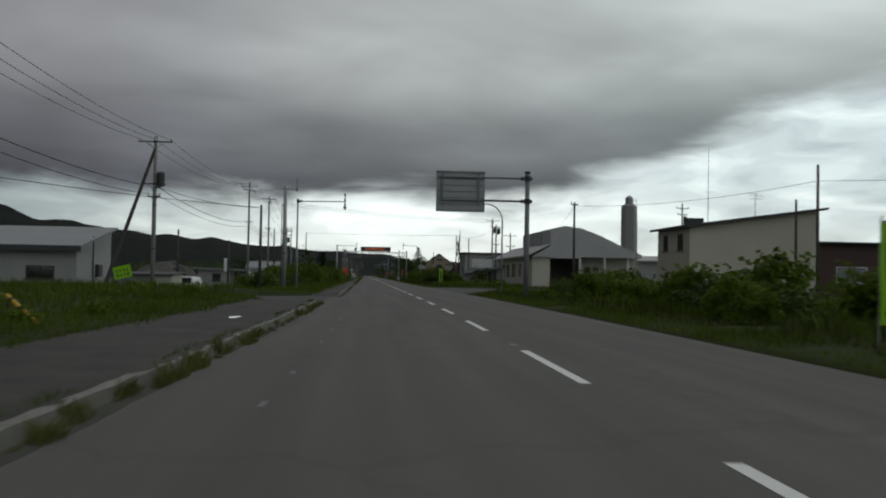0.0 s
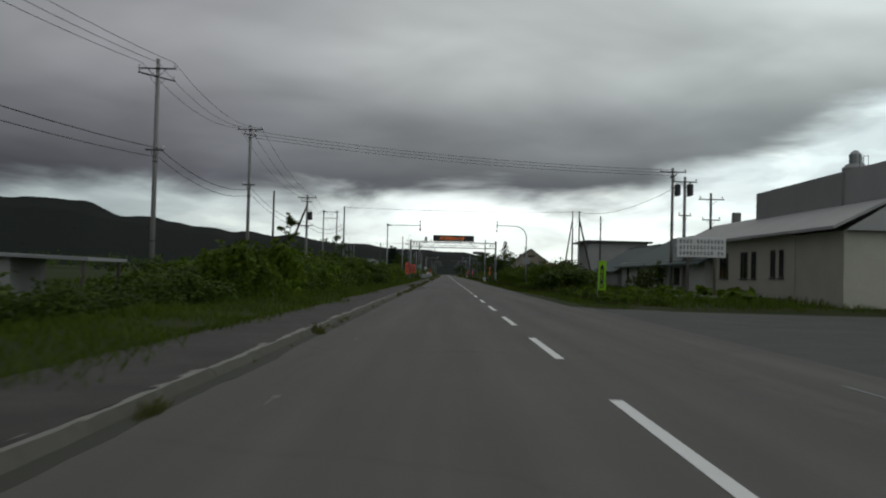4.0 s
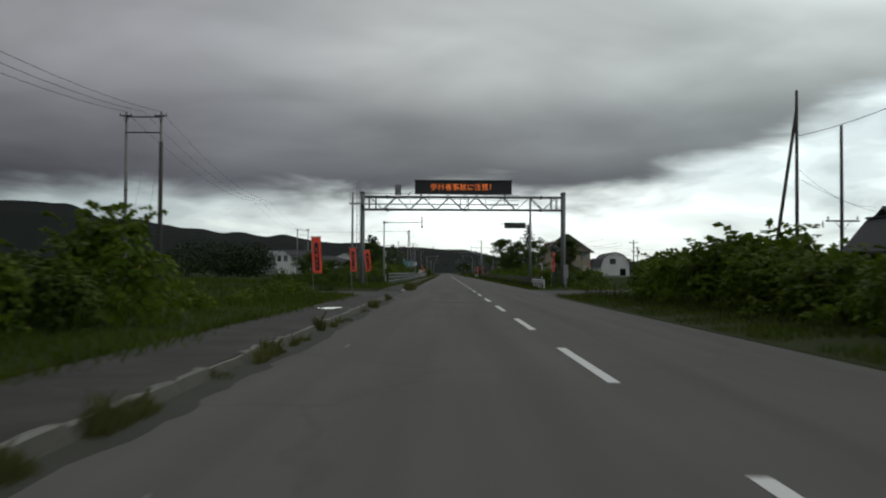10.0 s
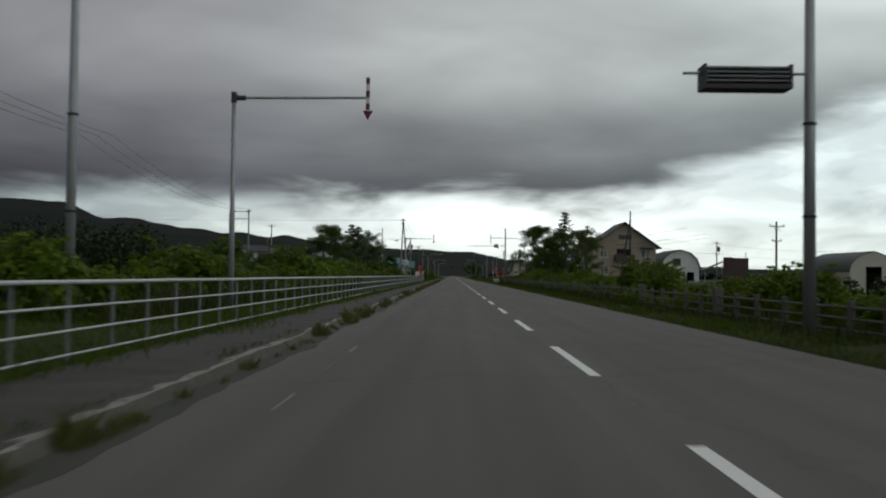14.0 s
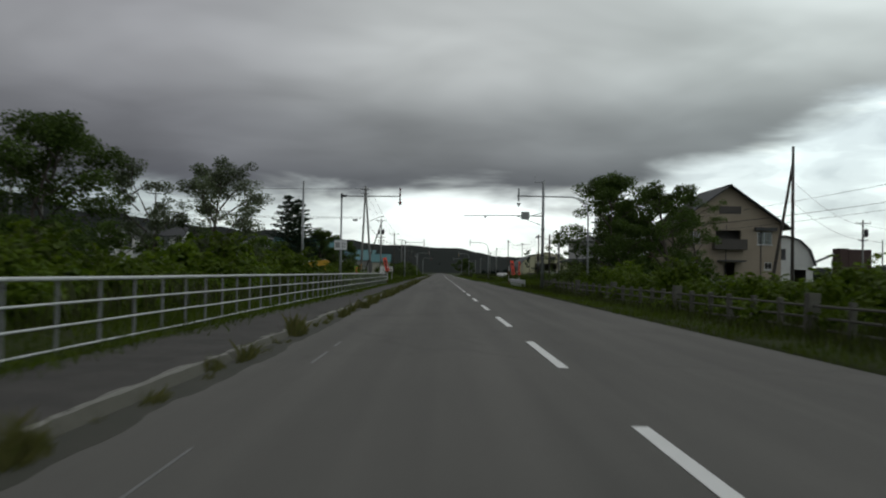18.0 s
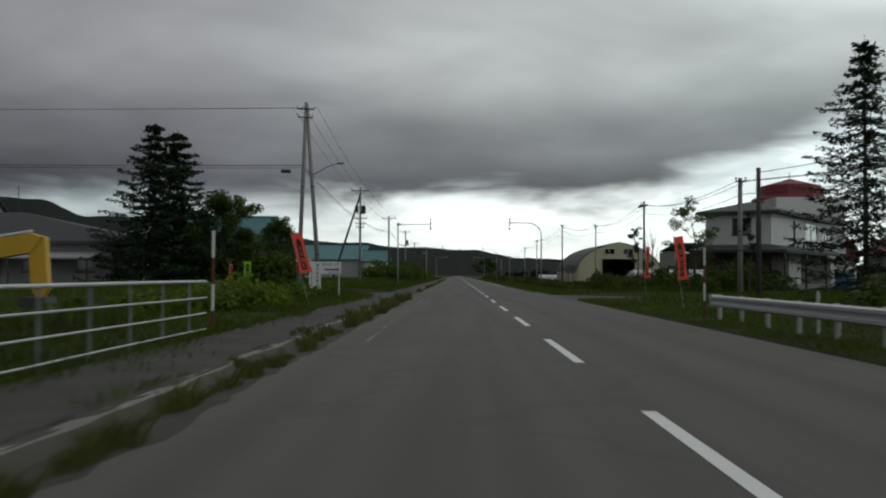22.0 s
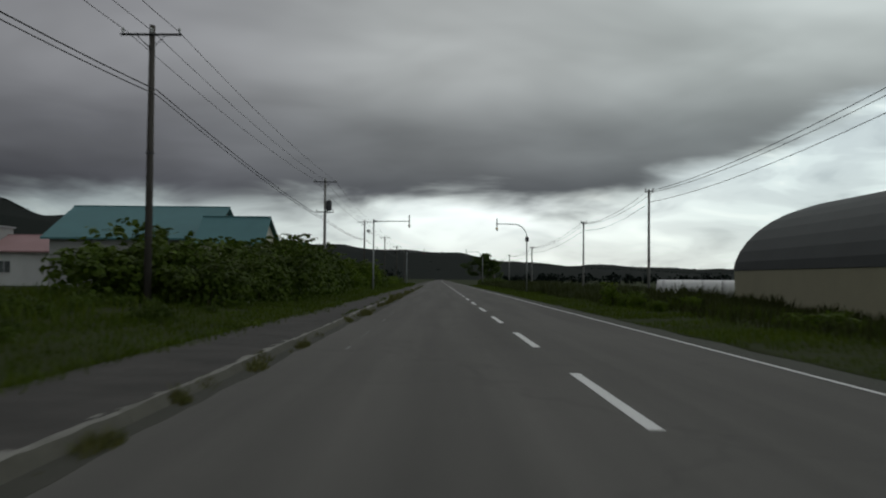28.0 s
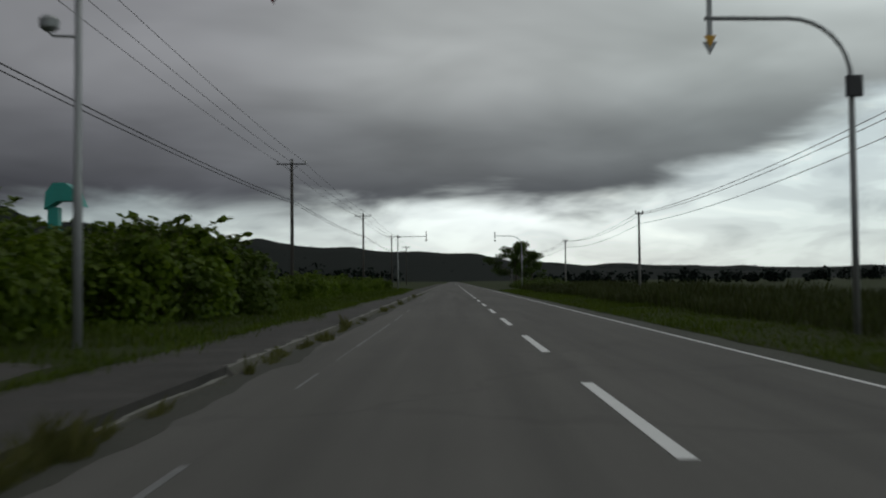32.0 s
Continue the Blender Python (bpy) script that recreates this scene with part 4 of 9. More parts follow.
def lattice(bm, us, vs, y0, y1, solid):
    """One joined panel over a grid of u and v; cells for which solid(u, v) is false stay open."""
    on = [[solid((us[i] + us[i + 1]) / 2, (vs[j] + vs[j + 1]) / 2) for j in range(len(vs) - 1)] for i in range(len(us) - 1)]
    made = {}

    def vert(i, j, k):
        if (i, j, k) not in made:
            made[i, j, k] = bm.verts.new((us[i], (y0, y1)[k], vs[j]))
        return made[i, j, k]

    def full(i, j):
        return 0 <= i < len(on) and 0 <= j < len(on[0]) and on[i][j]

    for i in range(len(on)):
        for j in range(len(on[0])):
            if not on[i][j]:
                continue
            bm.faces.new((vert(i, j, 0), vert(i + 1, j, 0), vert(i + 1, j + 1, 0), vert(i, j + 1, 0)))
            bm.faces.new((vert(i, j, 1), vert(i, j + 1, 1), vert(i + 1, j + 1, 1), vert(i + 1, j, 1)))
            for di, dj, a, b in ((-1, 0, (i, j), (i, j + 1)), (1, 0, (i + 1, j + 1), (i + 1, j)), (0, -1, (i + 1, j), (i, j)), (0, 1, (i, j + 1), (i + 1, j + 1))):
                if not full(i + di, j + dj):
                    bm.faces.new((vert(*a, 0), vert(*b, 0), vert(*b, 1), vert(*a, 1)))


def wall(parent, p0, p1, z0, z1, mat, openings=(), th=0.16, frame_mat=None, name="wall", panes=2):
    """An upright wall from p0 to p1 (seen from its outside, left to right) with holes (u0, u1, v0, v1), each filled by a window.
    A hole with a fifth value stays an open doorway."""
    a, b = Vector((*p0, 0)), Vector((*p1, 0))
    ln = (b - a).length
    d = (b - a) / ln
    m = Matrix(((d.x, -d.y, 0, a.x), (d.y, d.x, 0, a.y), (0, 0, 1, 0), (0, 0, 0, 1)))
    us = sorted({0.0, ln} | {u for o in openings for u in o[:2]})
    vs = sorted({z0, z1} | {v for o in openings for v in o[2:4]})
    bm = bmesh.new()
    lattice(bm, us, vs, 0, th, lambda u, v: not any(o[0] <= u <= o[1] and o[2] <= v <= o[3] for o in openings))
    bm.transform(m)
    ob = part(name, bm, mat, parent)
    for o in openings:
        if len(o) > 4:
            continue
        u0, u1, v0, v1 = o
        f = 0.06
        bars = [u0 + (u1 - u0) * k / panes for k in range(1, panes)]
        gu = [u0, u0 + f] + [q for p in bars for q in (p - 0.025, p + 0.025)] + [u1 - f, u1]
        bm = bmesh.new()
        lattice(bm, gu, [v0, v0 + f, v1 - f, v1], 0.02, 0.1, lambda u, v: u < u0 + f or u > u1 - f or v < v0 + f or v > v1 - f or any(abs(u - p) < 0.026 for p in bars))
        bm.transform(m)
        win = part("window", bm, frame_mat or M_FRAME, parent)
        bm = boxes((u0 - 0.08, u1 + 0.08, -0.08, 0.02, v0 - 0.07, v0))
        bm.transform(m)
        part("sill", bm, frame_mat or M_FRAME, win)
        bm = boxes((u0 + f, u1 - f, 0.055, 0.063, v0 + f, v1 - f))
        bm.transform(m)
        part("pane", bm, M_GLASS, win)
    return ob


def slab(parent, quad, th, mat, name="roof", label=""):
    """A roof sheet: four corners, thickened downwards."""
    bm = bmesh.new()
    vs = [bm.verts.new(p) for p in quad]
    lo = [bm.verts.new((p[0], p[1], p[2] - th)) for p in quad]
    bm.faces.new(vs)
    bm.faces.new(lo[::-1])
    for i in range(4):
        bm.faces.new((vs[i], lo[i], lo[(i + 1) % 4], vs[(i + 1) % 4]))
    bmesh.ops.recalc_face_normals(bm, faces=bm.faces)
    return part(name, bm, mat, parent, label)


def gable_roof(parent, x0, x1, y0, y1, eave, ridge, mat, axis="x", over=0.4, at=0.5, th=0.14):
    """Two sheets meeting in a ridge that runs along axis."""
    if axis == "x":
        ym = y0 + (y1 - y0) * at
        s0, s1 = (ridge - eave) / (ym - y0), (ridge - eave) / (y1 - ym)
        slab(parent, [(x0 - over, y0 - over, eave - over * s0), (x1 + over, y0 - over, eave - over * s0), (x1 + over, ym, ridge), (x0 - over, ym, ridge)], th, mat)
        slab(parent, [(x0 - over, ym, ridge), (x1 + over, ym, ridge), (x1 + over, y1 + over, eave - over * s1), (x0 - over, y1 + over, eave - over * s1)], th, mat)
        part("ridge_cap", boxes((x0 - over, x1 + over, ym - 0.12, ym + 0.12, ridge - 0.04, ridge + 0.04)), mat, parent)
        for x in (x0, x1):
            bm = bmesh.new()
            a = 0.08
            pts = [(x - a, y0, eave - 0.02), (x - a, y1, eave - 0.02), (x - a, ym, ridge - th - 0.02), (x + a, y0, eave - 0.02), (x + a, y1, eave - 0.02), (x + a, ym, ridge - th - 0.02)]
            v = [bm.verts.new(p) for p in pts]
            for q in ((0, 1, 2), (5, 4, 3), (0, 3, 4, 1), (1, 4, 5, 2), (2, 5, 3, 0)):
                bm.faces.new([v[i] for i in q])
            bmesh.ops.recalc_face_normals(bm, faces=bm.faces)
            part("gable", bm, WALL_OF.get(parent.name, M_WHITEWALL), parent)
    else:
        xm = x0 + (x1 - x0) * at
        s0, s1 = (ridge - eave) / (xm - x0), (ridge - eave) / (x1 - xm)
        slab(parent, [(x0 - over, y0 - over, eave - over * s0), (xm, y0 - over, ridge), (xm, y1 + over, ridge), (x0 - over, y1 + over, eave - over * s0)], th, mat)
        slab(parent, [(xm, y0 - over, ridge), (x1 + over, y0 - over, eave - over * s1), (x1 + over, y1 + over, eave - over * s1), (xm, y1 + over, ridge)], th, mat)
        part("ridge_cap", boxes((xm - 0.12, xm + 0.12, y0 - over, y1 + over, ridge - 0.04, ridge + 0.04)), mat, parent)
        for y in (y0, y1):
            part("gable", prism(bmesh.new(), [(x0, eave - 0.02), (x1, eave - 0.02), (xm, ridge - th - 0.02)], y - 0.08, y + 0.08), WALL_OF.get(parent.name, M_WHITEWALL), parent)


WALL_OF = {}


def shell(name, label, x0, x1, y0, y1, z0, h, mat, front=(), left=(), right=(), category="building", frame_mat=None, base=True, panes=2):
    """Four walls with a floor. front faces the oncoming camera (-y); left is the wall at x0, right the wall at x1.
    Holes on x0 run from far to near, on x1 from near to far."""
    ob = thing(name, pose(0, 0, 0), label, category)
    WALL_OF[ob.name] = mat
    t = 0.16
    wall(ob, (x0, y0), (x1, y0), z0, h, mat, front, t, frame_mat, panes=panes)
    wall(ob, (x1 - 0.002, y0 + t), (x1 - 0.002, y1), z0, h, mat, right, t, frame_mat, panes=panes)
    wall(ob, (x1 - t, y1), (x0, y1), z0, h, mat, (), t)
    wall(ob, (x0 + 0.002, y1 - t), (x0 + 0.002, y0 + t), z0, h, mat, left, t, frame_mat, panes=panes)
    part("floor_slab", boxes((x0 + t, x1 - t, y0 + t, y1 - t, z0 - 0.4, z0 + 0.1)), M_INNER, ob)
    part("ceiling_slab", boxes((x0 + t, x1 - t, y0 + t, y1 - t, h - 0.12, h - 0.03)), M_INNER, ob)
    if base:
        part("footing", boxes((x0 - 0.05, x1 + 0.05, y0 - 0.05, y1 + 0.05, z0 - 0.6, z0 + 0.35)), M_CONC, ob)
    return ob


def letters(parent, m, w, h, n, rows, mat, seed=1, name="lettering"):
    """Unreadable lettering: plain bars of its size on a panel's face (local x along, z up)."""
    r = random.Random(seed)
    for j in range(rows):
        bm = bmesh.new()
        z = h * (1 - (j + 0.5) / rows)
        s = h / rows * 0.32
        for k in range(n):
            if r.random() < 0.08:
                continue
            x = w * (k + 0.5) / n
            hw = w / n * r.uniform(0.25, 0.38)
            for q in range(2):
                zz = z + (q - 0.5) * s
                box(bm, x - hw, x + hw * r.uniform(0.4, 1.0), -0.006, 0.0, zz - s * 0.28, zz + s * 0.28)
            box(bm, x - hw * 0.15, x + hw * 0.25, -0.0055, 0.0, z - s, z + s)
        bm.transform(m)
        tagged(part(name, bm, mat, parent), kind="stuff")


# shed on the bend, first right
b = shell("workshop_building", "beige two-storey workshop with a slanting roof behind bushes", 17.2, 25.6, 44.4, 50.8, 0.0, 4.7, M_BEIGE,
          front=(), left=((1.0, 2.0, 3.3, 4.4), (3.9, 5.0, 3.3, 4.4), (1.2, 2.2, 0.6, 1.8)), frame_mat=M_FRAMEDARK)
slab(b, [(16.8, 43.9, 4.85), (26.1, 43.9, 6.15), (26.1, 51.4, 6.15), (16.8, 51.4, 4.85)], 0.16, M_ROOFDARK)
for y in (44.48, 50.72):
    part("gable", prism(bmesh.new(), [(17.2, 4.69), (25.6, 4.69), (25.6, 5.92), (17.2, 4.74)], y - 0.08, y + 0.08), M_BEIGE, b)
part("gable", boxes((25.44, 25.6, 44.56, 50.64, 4.69, 5.9)), M_BEIGE, b)
part("aerial", tubes(([(22.8, 47.5, 5.6), (22.8, 47.5, 7.3)], 0.02), ([(22.3, 47.5, 7.25), (23.3, 47.5, 7.25)], 0.012), ([(22.4, 47.5, 6.9), (23.2, 47.5, 6.9)], 0.012), ([(22.3, 47.3, 7.1), (23.3, 47.3, 7.1)], 0.012), seg=5), M_DARK, b)
part("roof_box", boxes((17.9, 18.9, 46.5, 47.5, 4.85, 5.45)), M_ROOFDARK, b)
b = shell("dark_storehouse", "dark rust-red sheet-metal storehouse with openings", 31, 46, 56, 66, 0, 4.4, M_RUSTRED, front=((2, 4.5, 1.4, 2.6), (6, 9, 0.3, 3.2, 1)))
slab(b, [(30.5, 55.4, 4.5), (46.5, 55.4, 4.5), (46.5, 66.5, 5.0), (30.5, 66.5, 5.0)], 0.14, M_ROOFDARK)

# meeting hall with a porch
b = shell("meeting_hall", "cream hall with a grey sweeping roof and a dark porch", 17.0, 32.0, 105.0, 128.0, 0.1, 4.0, M_CREAM,
          left=((1.5, 3.0, 1.5, 3.2), (5.0, 6.5, 1.5, 3.2), (9.0, 11.0, 1.5, 3.2), (13.5, 15.0, 1.5, 3.2), (15.6, 16.6, 1.5, 3.2), (19.0, 19.9, 1.6, 3.2), (20.4, 21.2, 1.6, 3.2)), frame_mat=M_FRAMEDARK)
slab(b, [(16.3, 98.3, 4.1), (19.04, 98.3, 5.5), (19.04, 104.19, 5.5), (16.3, 104.19, 4.1)], 0.16, M_HALLROOF)
slab(b, [(16.3, 104.2, 4.1), (19.4, 104.2, 5.7), (19.4, 128.6, 5.7), (16.3, 128.6, 4.1)], 0.16, M_HALLROOF)
bm = bmesh.new()
prof = [(19.2, 3.8), (19.2, 7.35), (21.0, 7.75), (23.0, 7.5), (25.5, 6.6), (28.0, 5.4), (30.6, 4.35), (30.6, 3.95), (22.9, 3.95), (22.9, 3.8)]
prism(bm, prof, 98.6, 117.8)
part("roof", bm, M_HALLROOF, b, "light grey sweeping sheet-metal roof")
part("fascia", boxes((19.16, 22.8, 98.45, 98.598, 3.78, 7.3)), M_HALLROOF, b, "grey sheet-metal porch fascia")
part("upper_wall", boxes((19.06, 19.19, 104.0, 117.6, 5.5, 7.3)), M_GREYWALL, b)
part("porch_back_wall", boxes((19.2, 23.3, 104.2, 104.4, 0.1, 3.9)), M_WOODWALL, b, "dark porch recess")
part("porch_partition", boxes((23.3, 23.46, 101.0, 104.4, 0.1, 3.9)), M_CREAM, b)
wall(b, (23.47, 101.0), (30.4, 101.0), 0.1, 3.9, M_CREAM, ((0.55, 1.25, 1.5, 2.8), (1.6, 2.3, 1.5, 2.8), (4.2, 5.4, 0.16, 2.3, 1)), frame_mat=M_FRAMEDARK, panes=1)
part("side_gable", prism(bmesh.new(), [(16.9, 3.9), (19.18, 3.9), (19.18, 5.3)], 98.36, 98.5), M_HALLROOF, b)
part("porch_side_wall", boxes((17.0, 19.2, 98.8, 104.9, 0.0, 3.9)), M_CREAM, b)
for x in (22.9, 26.0, 28.9):
    part("porch_post", boxes((x - 0.12, x + 0.12, 98.7, 98.94, 0.0, 4.0)), M_FRAME, b)
for x in (20.6, 21.8):
    part("entrance_door", boxes((x - 0.5, x + 0.5, 104.1, 104.19, 0.1, 2.2)), M_FRAMEDARK, b)
part("porch_floor", boxes((18.9, 30.6, 98.5, 104.9, -0.3, 0.16)), M_CONC, b)
b = shell("hall_annex", "grey annex with a low metal roof beside the hall", 32.2, 50, 112, 122, 0.0, 3.9, M_GREYWALL, front=((1.5, 2.6, 1.2, 2.4), (4, 5.1, 1.2, 2.4), (8, 9.1, 1.2, 2.4), (11, 12.1, 1.2, 2.4)))
slab(b, [(31.8, 111.3, 4.0), (50.5, 111.3, 4.0), (50.5, 122.6, 4.9), (31.8, 122.6, 4.9)], 0.16, M_HALLROOF)

# silo far behind the hall
b = thing("silo", pose(51.0, 175, 0), "tall pale cylindrical silo with a small top cabin and ladder", "silo")
part("drum", tubes(([(0, 0, -0.5), (0, 0, 16.4), (0, 0, 16.9)], [1.65, 1.65, 1.1]), seg=20), M_GREYWALL, b, smooth=False)
part("cabin", tubes(([(0, 0, 16.6), (0, 0, 18.2), (0, 0, 18.7)], [0.8, 0.8, 0.3]), seg=12), M_STEEL, b)
for k in range(6):
    part("hoop", tubes(([(0, 0, 2.5 * k + 2), (0, 0, 2.5 * k + 2.12)], 1.69), seg=20), M_GREYWALL, b)
part("ladder", boxes((-0.3, -0.24, -1.85, -1.8, 0, 18), (0.24, 0.3, -1.85, -1.8, 0, 18)), M_DARK, b)
part("top_rail", tubes(([(1.3, -0.8, 16.7), (1.3, -0.8, 18.0), (1.3, 0.8, 18.0), (1.3, 0.8, 16.7)], 0.04), seg=5), M_DARK, b)

# long green-roofed house
b = shell("green_roof_house", "pale plaster house with a dark green metal roof among weeds", 16.6, 27.5, 121.0, 152.2, 0.1, 2.95, M_PALEGREEN,
          left=((2.5, 3.6, 1.0, 2.4), (7.6, 8.8, 1.0, 2.4), (12.6, 13.8, 0.9, 2.3), (16.5, 18.5, 1.0, 2.3), (22, 24, 1.0, 2.3)), frame_mat=M_FRAMEDARK, category="house", panes=2)
gable_roof(b, 16.6, 27.5, 121.0, 152.2, 2.9, 5.6, M_ROOFGREEN, "y", 0.7)
part("chimney", boxes((21.7, 22.3, 131, 131.6, 5.0, 7.0)), M_CONC, b)
b = shell("lean_to_shed", "low grey shed with a dark green roof", 16.2, 25.0, 152.6, 168.0, 0.0, 2.3, M_GREYWALL, left=((4, 5, 0.9, 1.8),), category="shed")
gable_roof(b, 16.2, 25.0, 152.6, 168.0, 2.3, 5.0, M_ROOFGREEN, "y", 0.4)

# flat-roofed pale block
b = shell("flat_roof_building", "pale grey block with a flat overhanging roof", 18.2, 26.6, 186.0, 196.5, 0.0, 6.35, M_GREYWALL)
part("roof", boxes((17.6, 27.2, 185.4, 197.1, 6.35, 6.6)), M_ROOFDARK, b)
b = shell("small_shed", "small dark gabled shed beside the pale block", 16.0, 18.0, 196.8, 200.5, 0, 2.6, M_WOODWALL, category="shed")
gable_roof(b, 16.0, 18.0, 196.8, 200.5, 2.6, 3.8, M_ROOFDARK, "y", 0.3)
b = shell("gabled_house", "grey house with a dark roof half hidden by weeds", 22.5, 31, 206, 214, 0, 3.2, M_GREYWALL, category="house")
gable_roof(b, 22.5, 31, 206, 214, 3.2, 5.0, M_ROOFDARK, "x", 0.5)

# brown two-storey house
b = shell("brown_house", "brown two-storey house with a dark balcony and gabled roof", 23.8, 35.2, 397.0, 408.0, 0.8, 7.3, M_BROWNWALL,
          front=((1.2, 2.6, 4.9, 6.2), (4.3, 7.0, 4.6, 6.4, 1), (8.8, 10.4, 4.9, 6.3), (9.6, 10.4, 2.2, 3.0), (1.3, 2.8, 1.8, 3.4), (5.2, 6.4, 0.8, 2.9, 1)), left=((3, 4.5, 4.9, 6.2), (7, 8.5, 1.8, 3.3)), category="house")
gable_roof(b, 23.8, 35.2, 397.0, 408.0, 7.3, 11.3, M_ROOFDARK, "y", 0.9)
part("gable_vent", boxes((28.4, 30.8, 396.86, 396.93, 8.2, 9.0)), M_FRAMEDARK, b)
part("balcony", boxes((27.7, 31.2, 395.9, 397.0, 4.3, 4.45), (27.7, 31.2, 395.9, 395.98, 4.45, 5.4), (27.7, 27.78, 395.98, 397.0, 4.45, 5.4), (31.12, 31.2, 395.98, 397.0, 4.45, 5.4)), M_FRAMEDARK, b, "dark balcony parapet")
part("balcony_back", boxes((27.9, 31.0, 398.2, 398.3, 4.5, 6.5)), M_INNER, b)
part("window_hood", boxes((32.3, 34.6, 396.5, 396.99, 6.4, 6.75)), M_ROOFDARK, b)
part("porch_roof", boxes((28.3, 31.0, 395.6, 396.98, 3.0, 3.15)), M_ROOFDARK, b)
for k, (x, z) in enumerate(((25.5, 0), (33, 0), (29.2, 4))):
    part("downpipe", tubes(([(x, 396.93, 1), (x, 396.93, 7.0)], 0.04), seg=6), M_DARK, b)

# white gambrel shed and field buildings behind
GAMBREL = [(-1.0, 0.0), (-0.82, 1.3), (-0.48, 2.1), (0.0, 2.45), (0.48, 2.1), (0.82, 1.3), (1.0, 0.0)]
b = shell("white_gambrel_shed", "white shed with a rounded gambrel front", 43.4, 51.6, 429, 444, 0.3, 3.2, M_WHITEWALL, front=((5.5, 7.2, 0.5, 2.6, 1),), category="shed")
part("front_gable", prism(bmesh.new(), [(47.5 + 4.3 * u, 3.15 + 1.7 * w) for u, w in GAMBREL], 428.9, 444), M_WHITEWALL, b)
# an opaque dark panel stands in for the large window
part("loft_door", boxes((45.9, 47.6, 428.8, 428.88, 3.9, 5.5)), M_DARK, b)
part("roof_skin", prism(bmesh.new(), [(47.5 + 4.5 * u, 3.1 + w * 1.78) for u, w in GAMBREL] + [(47.5 + 4.3 * u, 3.15 + 1.7 * w) for u, w in GAMBREL[::-1]], 428.5, 444.3), M_ROOFDARK, b)
b = thing("grain_conveyor", pose(60, 446, 0.5), "slanting conveyor beside a dark hopper", "conveyor")
part("belt", tubes(([(-3.4, 0, 2.6), (1.9, 0, 4.8)], 0.22), seg=6), M_STEEL, b)
part("hopper", boxes((3.6, 7.2, -1.5, 1.5, -0.5, 5.6), (2.2, 3.62, -1.4, 1.4, -0.5, 5.75)), M_RUSTRED, b)
part("support", tubes(([(-2.5, 0, 2.4), (-2.5, 0, -0.5)], 0.08), ([(1.5, 0, 4.0), (1.5, 0, -0.5)], 0.08), seg=6), M_STEEL, b)


